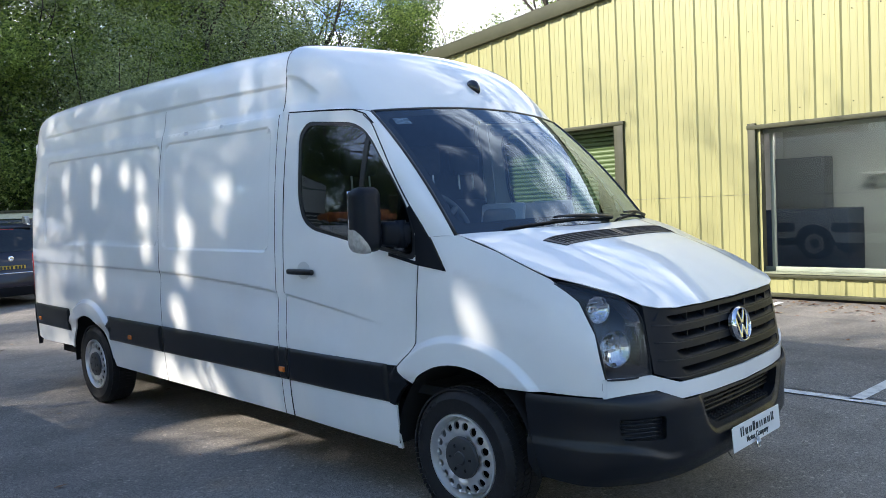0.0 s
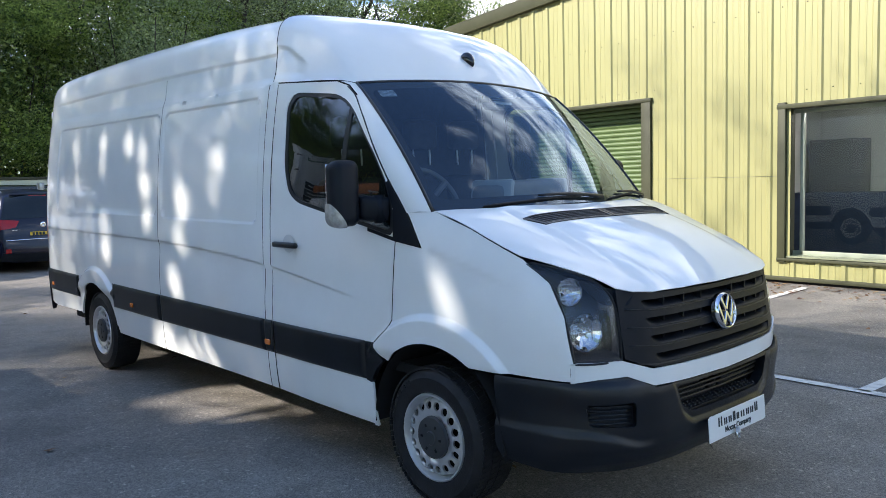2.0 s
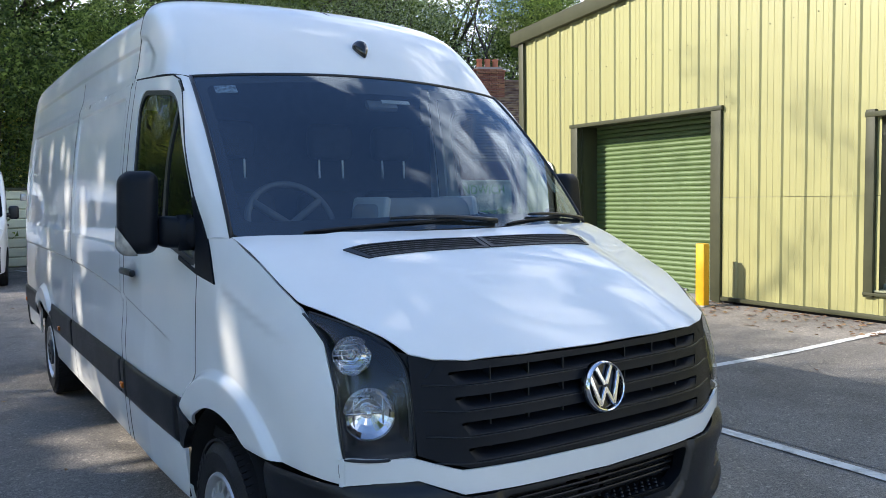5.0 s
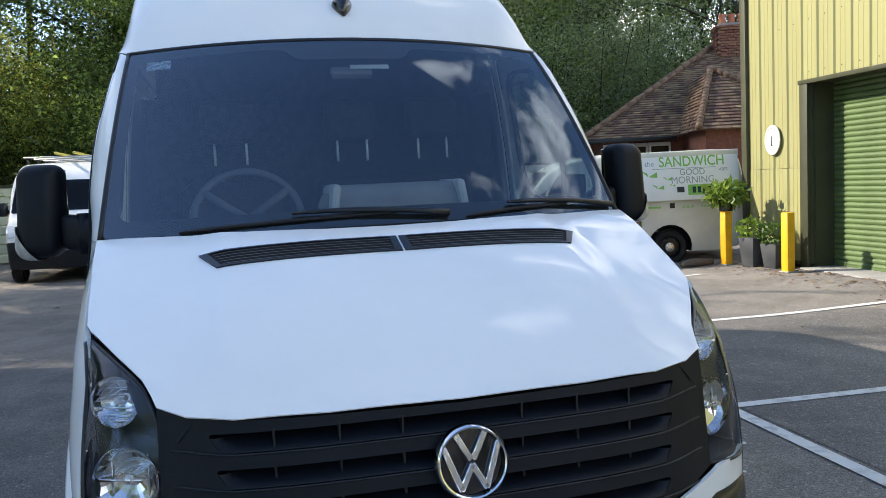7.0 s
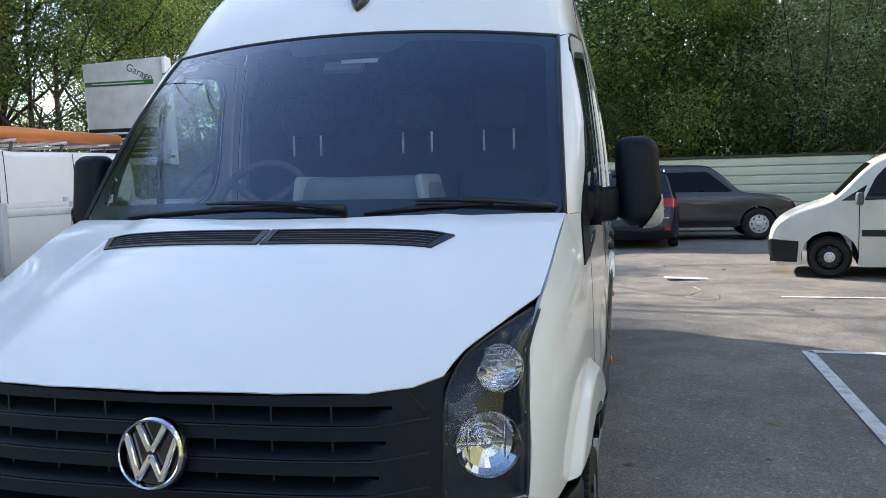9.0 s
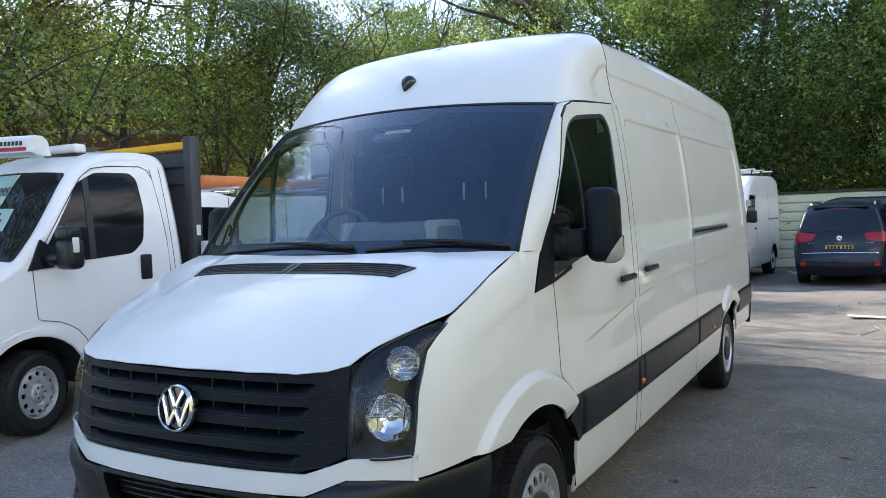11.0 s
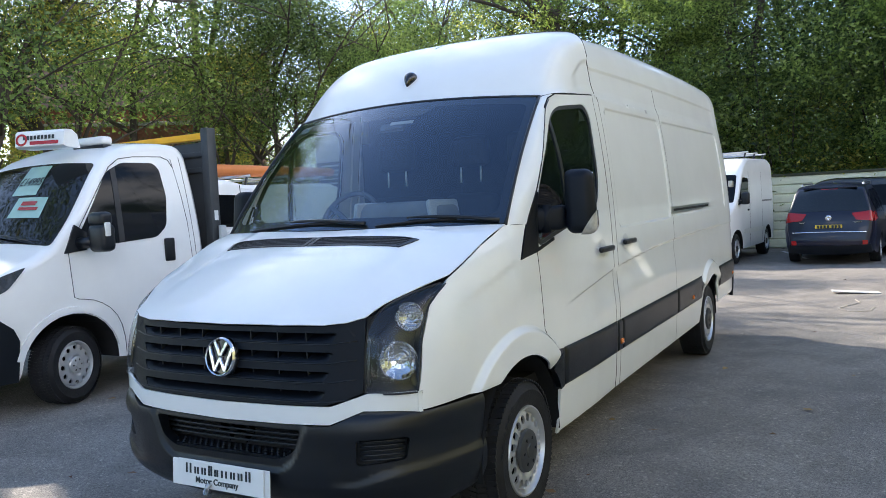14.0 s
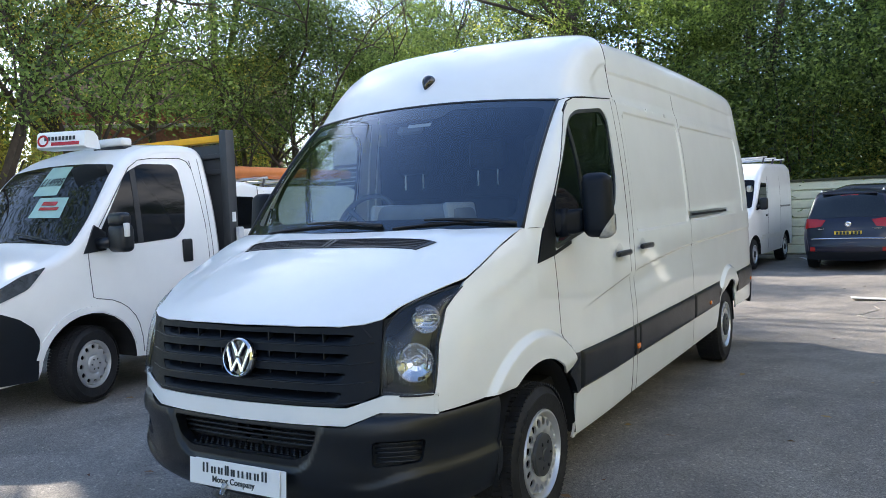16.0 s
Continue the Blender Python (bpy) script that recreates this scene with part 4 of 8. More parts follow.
bmesh.ops.transform(bm, matrix=Matrix.Translation((0.003, -0.963, 0.927)) @ Matrix.Rotation(radians(-9), 4, "X") @ Matrix.Scale(0.93, 4), verts=bm.verts)
part("emblem_disc", bm, GLOSSBLACK, em)

# bumper: plan curve by arc length
BC = [(0, -0.985), (0.3, -0.975), (0.5, -0.948), (0.62, -0.912), (0.72, -0.862), (0.81, -0.785), (0.875, -0.69), (0.915, -0.58), (0.945, -0.45), (0.950, -0.40)]
BS = [0.0]
for a, b in zip(BC, BC[1:]):
    BS.append(BS[-1] + math.hypot(b[0] - a[0], b[1] - a[1]))
B_X, B_Y = pchip(BS, [p[0] for p in BC]), pchip(BS, [p[1] for p in BC])
B_OUT = pchip([0.26, 0.30, 0.36, 0.43, 0.50, 0.58, 0.64, 0.685, 0.705, 0.72, 0.80], [-0.14, -0.085, -0.020, 0.012, 0.018, 0.018, 0.020, 0.014, 0.004, -0.010, -0.012])
SHELF = pchip([0.34, 0.45, 0.60, 0.74, 0.85, 1.0, 1.3], [0.440, 0.434, 0.432, 0.470, 0.492, 0.500, 0.510])


def bumper(sv, z, off=0.0, zp=None):
    """A place on the bumper: sv along its plan, z its height; zp: the height whose outset it takes."""
    a = np.abs(sv)
    e = 0.004
    tx, ty = B_X(a + e) - B_X(a - e), B_Y(a + e) - B_Y(a - e)
    ln = np.hypot(tx, ty) + 1e-9
    nx, ny = ty / ln, -tx / ln
    o = B_OUT(z if zp is None else zp) * (1 - 0.55 * smooth(a, 0.75, 1.05)) + off
    if zp is None:
        # the panel over the shelf line lies back, and the mouth has a hollow frame
        over = z - SHELF(a)
        o = o - 0.014 * smooth(a, 0.47, 0.66) * smooth(over, -0.022, 0.022) * (1 - smooth(over, 0.06, 0.20))
        side, foot = (0.362 + 0.45 * (z - 0.458) - a) * 0.91, z - 0.458
        depth = 0.09 - np.hypot(np.maximum(0.09 - side, 0), np.maximum(0.09 - foot, 0))
        o = o - 0.015 * smooth(depth, 0.0, 0.034)
    return np.sign(sv) * (B_X(a) + nx * o), B_Y(a) + ny * o, z


S_END = BS[-1]
bp = new("front_bumper")
bp.parent = van
bp["label"] = "black front bumper with white upper strip"
top = [(-S_END, 0.712), (-1.06, 0.712), (-0.90, 0.708), (-0.80, 0.722), (-0.68, 0.727), (-0.54, 0.672), (0, 0.664), (0.54, 0.672), (0.68, 0.727), (0.80, 0.722), (0.90, 0.708), (1.06, 0.712), (S_END, 0.712)]
low = [(S_END, 0.40), (1.25, 0.345), (1.05, 0.315), (0.7, 0.300), (0.0, 0.290), (-0.7, 0.300), (-1.05, 0.315), (-1.25, 0.345), (-S_END, 0.40)]
mouth = rounded([(-0.412, 0.653), (-0.376, 0.560), (-0.30, 0.522), (0.30, 0.522), (0.376, 0.560), (0.412, 0.653)], 0.025, 4)
fogs = [rounded([(s * 0.640, 0.512), (s * 0.842, 0.526), (s * 0.860, 0.618), (s * 0.648, 0.622)], 0.02, 3) for s in (-1, 1)]
sheet("bumper_skin", bumper, top[::-1] + low[::-1], PLASTIC, bp, [mouth, *fogs], 0.016, 0.05, out=(0, -1, 0))
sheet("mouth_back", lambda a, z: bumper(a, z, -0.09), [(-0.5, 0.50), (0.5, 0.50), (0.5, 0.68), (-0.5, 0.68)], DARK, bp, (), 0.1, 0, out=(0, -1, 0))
for k in range(4):
    z = 0.640 - 0.022 * k
    w = 0.400 - 0.010 * k
    tube("mouth_slat", [tuple(float(c) for c in bumper(np.float64(x + 1e-6), np.float64(z), -0.045)) for x in np.linspace(-w, w, 15)], 0.006, PLASTIC, bp, 6)
sheet("bumper_step", lambda x, y: (x, y, 0.527 + 0.16 * (y + 0.97)), [(-0.32, -0.962), (0.32, -0.962), (0.365, -0.885), (-0.365, -0.885)], PLASTIC, bp, (), 0.06, 0.01, out=(0, 0, 1), label="studded black bumper step")
stud_v, stud_f = lathe_geo([(0.006, 0.0001), (0.006, 0.005), (0.0, 0.008)], 8, "z")
stud = None
for j in range(3):
    for k in range(-10, 11):
        at = (k * 0.034 + (0.017 if j % 2 else 0), -0.950 + j * 0.020, 0.5305 + j * 0.0032)
        if abs(at[0]) < 0.31 + 0.012 * j:
            if stud is None:
                stud = put("step_stud", stud_v, stud_f, PLASTIC, bp)
                stud.location = at
            else:
                ob = new("step_stud", stud.data)
                ob.parent, ob.location = bp, at
for s, hole in zip((-1, 1), fogs):
    sheet("fog_blank", lambda a, z: bumper(a, z, -0.028), [(s * 0.62, 0.50), (s * 0.87, 0.50), (s * 0.88, 0.635), (s * 0.63, 0.635)], PLASTIC, bp, (), 0.06, 0, out=(0, -1, 0))
    for k in range(5):
        z = 0.528 + 0.019 * k
        tube("fog_rib", [tuple(float(c) for c in bumper(np.float64(s * a), np.float64(z), -0.025)) for a in np.linspace(0.655, 0.845, 6)], 0.0055, PLASTIC, bp, 6)
strip_top = [(-1.075, 0.792), (-0.92, 0.792), (-0.78, 0.795), (-0.70, 0.797), (-0.545, 0.747), (0, 0.741), (0.545, 0.747), (0.70, 0.797), (0.78, 0.795), (0.92, 0.792), (1.075, 0.792)]
strip_low = [(1.075, 0.712), (0.90, 0.710), (0.80, 0.724), (0.68, 0.730), (0.54, 0.675), (0, 0.667), (-0.54, 0.675), (-0.68, 0.730), (-0.80, 0.724), (-0.90, 0.710), (-1.075, 0.712)]


def strip_face(a, z):
    x, y, z = bumper(a, z, 0.010, 0.76)
    k = smooth(np.abs(a), 0.80, 1.06)
    vx = van_x(np.full_like(z, -0.752), z)
    return x * (1 - k) + np.sign(a) * vx * k, y * (1 - k) + (-0.756) * k, z


sheet("bumper_strip", strip_face, strip_top[::-1] + strip_low[::-1], WHITE, bp, (), 0.03, 0.010, out=(0, -1, 0), label="white painted bumper strip")
# show plate with a bulldog clip
pl = new("show_plate")
pl.parent = bp
pl["label"] = "white dealer show plate clipped to the bumper"
tilt = Matrix.Translation((0, -1.032, 0.43)) @ Matrix.Rotation(radians(86), 4, "X")
for nm, cx, dz in (("plate_front", 0.0, 0.0), ("plate_behind", 0.026, -0.008)):
    bm = bmesh.new()
    box(bm, (cx, 0.0, dz), (0.52, 0.112, 0.004), 0.0018, 1)
    bmesh.ops.transform(bm, matrix=tilt, verts=bm.verts)
    part(nm, bm, PLATE_WHITE, pl)
name_bars = []
x = -0.185
for w, tall in ((0.045, 1), (0.033, 0), (0.033, 0), (0.026, 1), (0.026, 0), (0.046, 0), (0.033, 0), (0.033, 0), (0.036, 1)):
    for d in (0.26, 0.76):
        name_bars.append((x + w * d, 0.016 + (0.006 if tall else 0), 0.0100, 0.042 if tall else 0.029))
    x += w + 0.0085
bars("plate_name", name_bars, tilt @ Matrix.Translation((0, 0, 0.0035)), INK, pl)
words("plate_words", "Motor Company", 0.036, tilt @ Matrix.Translation((0.0, -0.024, 0.003)), INK, pl, bold=0.0008)
tube("clip", [(-0.03, -1.045, 0.40), (-0.035, -1.06, 0.385), (-0.04, -1.05, 0.365)], [0.012, 0.009, 0.012], ALU, pl, 8, "metal bulldog clip")
tube("clip_wire", [(-0.045, -1.05, 0.40), (-0.055, -1.06, 0.36), (-0.03, -1.06, 0.355), (-0.028, -1.05, 0.40)], 0.003, CHROME, pl, 6)

# door mirrors
LAMPGREY = material("smoked_clear_lens", (0.46, 0.45, 0.42), 0.12, coat=1.0, vary=0.3, scale=40)
for s in (-1, 1):
    mir = new("door_mirror")
    mir.parent = van
    mir["label"] = "large black door mirror with clear indicator"
    turn = Matrix.Translation((s * 1.120, 0.437, 1.512)) @ Matrix.Rotation(radians(s * 10), 4, "Z")

    def housing(grow=0.0):
        """A tall rounded shell with a bowed front, drawn in towards its foot."""
        bm = bmesh.new()
        box(bm, (0, 0, 0), (0.152 + grow, 0.125 + grow, 0.324 + grow), 0.048, 6)
        for v in bm.verts:
            t = v.co.z / 0.16
            if v.co.y < 0:
                v.co.y -= 0.018 * math.cos(v.co.x / 0.16 * 2.3) * (0.7 + 0.3 * math.cos(t * 1.4)) - 0.008
            v.co.y += 0.010 * t
            v.co.x += s * (0.007 * (1 - t * t) - 0.006 * t)
        bmesh.ops.transform(bm, matrix=turn, verts=bm.verts)
        return bm
    part("mirror_housing", housing(), MATTE, mir)
    bm = housing(0.014)
    for co, no in (((0.048 * s, 0, -0.108), (s * 0.83, 0, -0.55)), ((0, 0.050, 0), (0, -1, 0))):
        bmesh.ops.bisect_plane(bm, geom=bm.verts[:] + bm.edges[:] + bm.faces[:], plane_co=turn @ Vector(co), plane_no=turn.to_3x3() @ Vector(no), clear_inner=True)
    part("mirror_indicator", bm, LAMPGREY, mir, "clear indicator lens")
    bm = bmesh.new()
    box(bm, (0, 0.064, 0), (0.126, 0.006, 0.290), 0.003)
    bmesh.ops.transform(bm, matrix=turn, verts=bm.verts)
    part("mirror_glass", bm, CHROME, mir)
    bm = bmesh.new()
    box(bm, (s * 0.985, 0.335, 1.425), (0.15, 0.10, 0.125), 0.028, 3)
    for v in bm.verts:
        k = (v.co.x * s - 0.91) / 0.15
        v.co.y += 0.085 * k
        v.co.z += 0.012 * k
    part("mirror_arm", bm, MATTE, mir)
    tube("mirror_hinge", [(s * 0.968, 0.345, 1.36), (s * 0.968, 0.350, 1.50)], 0.030, MATTE, mir, 12)


# wheels
def wheel_holes(r, n, rad, phase=0.0):
    return [[(r * math.cos(2 * math.pi * (k + phase) / n) + rad[0] * math.cos(a) * math.cos(2 * math.pi * (k + phase) / n) - rad[1] * math.sin(a) * math.sin(2 * math.pi * (k + phase) / n),
              r * math.sin(2 * math.pi * (k + phase) / n) + rad[0] * math.cos(a) * math.sin(2 * math.pi * (k + phase) / n) + rad[1] * math.sin(a) * math.cos(2 * math.pi * (k + phase) / n))
             for a in np.linspace(0, 2 * math.pi, 11)[:-1]] for k in range(n)]


def wheel(name, parent, r=0.345, w=0.225, rim=0.205, holes=15, hub=0.085, rim_mat=None, hub_mat=None, lettered=True):
    """A tyre with tread blocks on a steel rim with round holes and a hub cap; outer face to +x, centre at the origin."""
    wh = new(name)
    wh.parent = parent
    h = w / 2
    prof = [(-h + 0.02, rim), (-h + 0.004, rim + 0.02), (-h - 0.004, (rim + r) / 2 + 0.01), (-h + 0.012, r - 0.035), (-h + 0.034, r - 0.012), (0, r - 0.009), (h - 0.034, r - 0.012), (h - 0.012, r - 0.035),
            (h + 0.004, (rim + r) / 2 + 0.01), (h - 0.002, (rim + r) / 2 - 0.012), (h - 0.001, rim + 0.022), (h - 0.008, rim + 0.006), (h - 0.022, rim - 0.002)]
    tyre = lathe("tyre", prof, RUBBER, wh, 64)
    blocks = bmesh.new()
    nb = 76
    for k in range(nb):
        for x, ww in ((-0.078, 0.046), (-0.026, 0.044), (0.026, 0.044), (0.078, 0.046)):
            a = 2 * math.pi * (k + (0.35 if abs(x) < 0.05 else 0)) / nb
            m = Matrix.Rotation(a, 4, "X") @ Matrix.Translation((x * w / 0.225, 0, r - 0.010 - (0.005 if abs(x) > 0.05 else 0))) @ Matrix.Rotation(radians(12 if x > 0 else -12), 4, "Z")
            made = bmesh.ops.create_cube(blocks, size=1)["verts"]
            bmesh.ops.scale(blocks, vec=(ww, 2 * math.pi * r / nb * 0.80, 0.009), verts=made)
            bmesh.ops.transform(blocks, matrix=m, verts=made)
    part("tread", blocks, RUBBER, tyre, "", 0)
    if lettered:
        lb = []
        for k in range(16):
            if k in (6, 7, 8, 14, 15):
                continue
            lb.append(k)
        for k in lb:
            bm = bmesh.new()
            a = 2 * math.pi * k / 40 + 0.6
            m = Matrix.Rotation(a, 4, "X") @ Matrix.Translation((h + 0.003, 0, (rim + r) / 2 + 0.012))
            made = bmesh.ops.create_cube(bm, size=1)["verts"]
            bmesh.ops.scale(bm, vec=(0.003, 0.026, 0.02), verts=made)
            bmesh.ops.transform(bm, matrix=m, verts=made)
            part("sidewall_mark", bm, RUBBER, tyre, "", 0)
    rm = rim_mat or STEEL
    lathe("rim", [(h - 0.012, rim + 0.006), (h + 0.000, rim + 0.002), (h + 0.001, rim - 0.006), (h - 0.014, rim - 0.012), (h - 0.045, rim - 0.020), (-h, rim - 0.02)], rm, wh, 48, label="silver steel wheel rim")
    dish = pchip([0, hub, hub + 0.014, rim * 0.845, rim * 0.88, rim * 0.92, rim], [h - 0.02, h - 0.020, h - 0.006, h - 0.012, h - 0.028, h - 0.060, h - 0.075])
    outer = [((rim - 0.016) * math.cos(a), (rim - 0.016) * math.sin(a)) for a in np.linspace(0, 2 * math.pi, 61)[:-1]]
    hr = rim * 0.755
    sheet("wheel_disc", lambda u, v: (dish(np.hypot(u, v)), u, v), outer, rm, wh, wheel_holes(hr, holes, (rim * 0.104, min(rim * 0.105, math.pi * hr / holes * 0.71))), 0.03, 0.012, out=(1, 0, 0))
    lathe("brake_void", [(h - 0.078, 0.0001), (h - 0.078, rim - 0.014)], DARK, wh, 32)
    if hub_mat:
        hp = [(h + 0.014, 0.0001), (h + 0.014, hub * 0.30), (h + 0.009, hub * 0.34), (h + 0.008, hub * 0.82), (h + 0.003, hub * 0.96), (h - 0.014, hub)]
        cap_ = lathe("hub_cap", hp, hub_mat, wh, 36, label="round hub cap")
        for k in range(6):
            a = 2 * math.pi * k / 6
            one_box("cap_slot", (h + 0.009, hub * 0.62 * math.cos(a), hub * 0.62 * math.sin(a)), (0.006, 0.016, 0.011), DARK, cap_, 0.002, m=Matrix.Rotation(a, 4, "X"))
    return wh


first = wheel("wheel", van, 0.345, 0.225, 0.208, 18, 0.103, STEEL, HUBGREY)
first["label"] = "black tyre on a silver steel wheel"
first.matrix_basis = pose(0.858, 0, 0.345)
for x, y, turn in ((-0.858, 0, 180), (0.858, 4.325, 0), (-0.858, 4.325, 180)):
    copy_thing(first, pose(x, y, 0.345, 0, 0, turn))

# near-black blocks added in and under the body, with inner arches, keep out light
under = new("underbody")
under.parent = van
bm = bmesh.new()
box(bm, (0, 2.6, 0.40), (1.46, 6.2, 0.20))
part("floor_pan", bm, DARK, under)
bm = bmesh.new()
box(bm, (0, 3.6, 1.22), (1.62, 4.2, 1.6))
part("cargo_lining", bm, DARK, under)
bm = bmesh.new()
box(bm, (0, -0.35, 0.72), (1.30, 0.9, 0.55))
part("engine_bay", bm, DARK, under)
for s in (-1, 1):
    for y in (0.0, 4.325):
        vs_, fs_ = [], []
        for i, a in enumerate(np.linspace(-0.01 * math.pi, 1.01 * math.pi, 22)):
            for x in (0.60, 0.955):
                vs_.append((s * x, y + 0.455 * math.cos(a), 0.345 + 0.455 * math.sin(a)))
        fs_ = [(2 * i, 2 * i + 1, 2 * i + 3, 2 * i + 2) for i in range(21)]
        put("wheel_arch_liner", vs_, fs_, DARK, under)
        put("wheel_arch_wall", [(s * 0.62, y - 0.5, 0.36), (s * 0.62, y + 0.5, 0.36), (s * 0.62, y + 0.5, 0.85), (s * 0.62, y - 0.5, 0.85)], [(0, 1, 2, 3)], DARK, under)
one_box("rear_doors", (0, 5.81, 1.42), (1.62, 0.06, 1.9), WHITE, van, 0.03)
one_box("rear_bumper", (0, 5.80, 0.52), (1.80, 0.16, 0.16), PLASTIC, van, 0.03)

# cab inside
# matt near-white stands in for the bright reflection on the chrome posts
POST = material("white_glint_post", (0.93, 0.93, 0.93), 0.4)
cab = new("cab_interior")
cab.parent = van
bm = bmesh.new()
box(bm, (0, 0.28, 1.16), (1.66, 0.50, 0.34), 0.10, 4)
part("dashboard", bm, DASH, cab, "grey dashboard")
bm = bmesh.new()
box(bm, (0.12, 0.40, 1.42), (0.58, 0.30, 0.27), 0.07, 4)
for v in bm.verts:
    v.co.x = 0.12 + (v.co.x - 0.12) * (1.0 - 0.75 * max(0.0, v.co.z - 1.42))
hump = part("dash_hump", bm, material("pale_dash_top", (0.20, 0.205, 0.215), 0.6, vary=0.2), cab)
for x in (-0.13, 0.37):
    one_box("hump_rib", (x, 0.385, 1.425), (0.035, 0.32, 0.272), material("light_dash_trim", (0.42, 0.43, 0.45), 0.5) if "light_dash_trim" not in bpy.data.materials else bpy.data.materials["light_dash_trim"], hump, 0.02, m=Matrix.Rotation(radians(9 if x < 0 else -9), 4, "Y"))
bm = bmesh.new()
box(bm, (-0.42, 0.36, 1.35), (0.40, 0.24, 0.12), 0.05, 4)
part("instrument_cowl", bm, DASH, cab)
vs_, fs_ = [], []
maj, mnr = 0.205, 0.016
turn = Matrix.Translation((-0.42, 0.58, 1.445)) @ Matrix.Rotation(radians(62), 4, "X")
for i in range(36):
    a = 2 * math.pi * i / 36
    for k in range(8):
        b = 2 * math.pi * k / 8
        vs_.append(turn @ Vector(((maj + mnr * math.cos(b)) * math.cos(a), (maj + mnr * math.cos(b)) * math.sin(a), mnr * math.sin(b))))
        fs_.append((i * 8 + k, i * 8 + (k + 1) % 8, ((i + 1) % 36) * 8 + (k + 1) % 8, ((i + 1) % 36) * 8 + k))
wheel_ring = put("steering_wheel", vs_, fs_, DASH, cab)
for a in (0, 125, 235):
    d = Vector((math.sin(radians(a)), -math.cos(radians(a)), 0)) * 0.2
    tube("steering_spoke", [turn @ Vector((0, 0, -0.02)), turn @ d], 0.018, DASH, wheel_ring)
for x in (-0.47, 0.10, 0.50):
    st = new("seat")
    st.parent = cab
    wd = 0.46 if x < 0 else 0.38
    one_box("seat_cushion", (x, 0.95, 0.92), (wd, 0.5, 0.18), SEAT, st, 0.06, seg=3)
    one_box("seat_back", (x, 1.22, 1.29), (wd, 0.16, 0.62), SEAT, st, 0.06, m=Matrix.Rotation(radians(-8), 4, "X"), seg=3)
    one_box("headrest", (x, 1.25, 1.87), (0.26, 0.11, 0.20), SEAT, st, 0.045, seg=3)
    for d in (-0.072, 0.072):
        tube("headrest_post", [(x + d, 1.235, 1.67), (x + d, 1.24, 1.79)], 0.006, POST, st)
one_box("bulkhead", (0, 1.40, 1.25), (1.72, 0.02, 1.5), SEAT, cab)
one_box("bulkhead_head", (0, 1.40, 2.22), (1.58, 0.02, 0.56), SEAT, cab)
one_box("cab_floor", (0, 0.75, 0.62), (1.75, 1.3, 0.05), DARK, cab)


def lining(u, v):
    x, y, z = cap(0.03 + 0.96 * u, 0.05 + 0.90 * v)
    return x * 0.975, y + 0.035 * (1 - u), z - 0.03


grid("headlining", lining, 16, 31, SEAT, cab, (0, 0, -1))


# ---- ground ----
def ground_z(x, y=0.0):
    return 0.03 * min(2.0, max(0.0, x - 5.0))


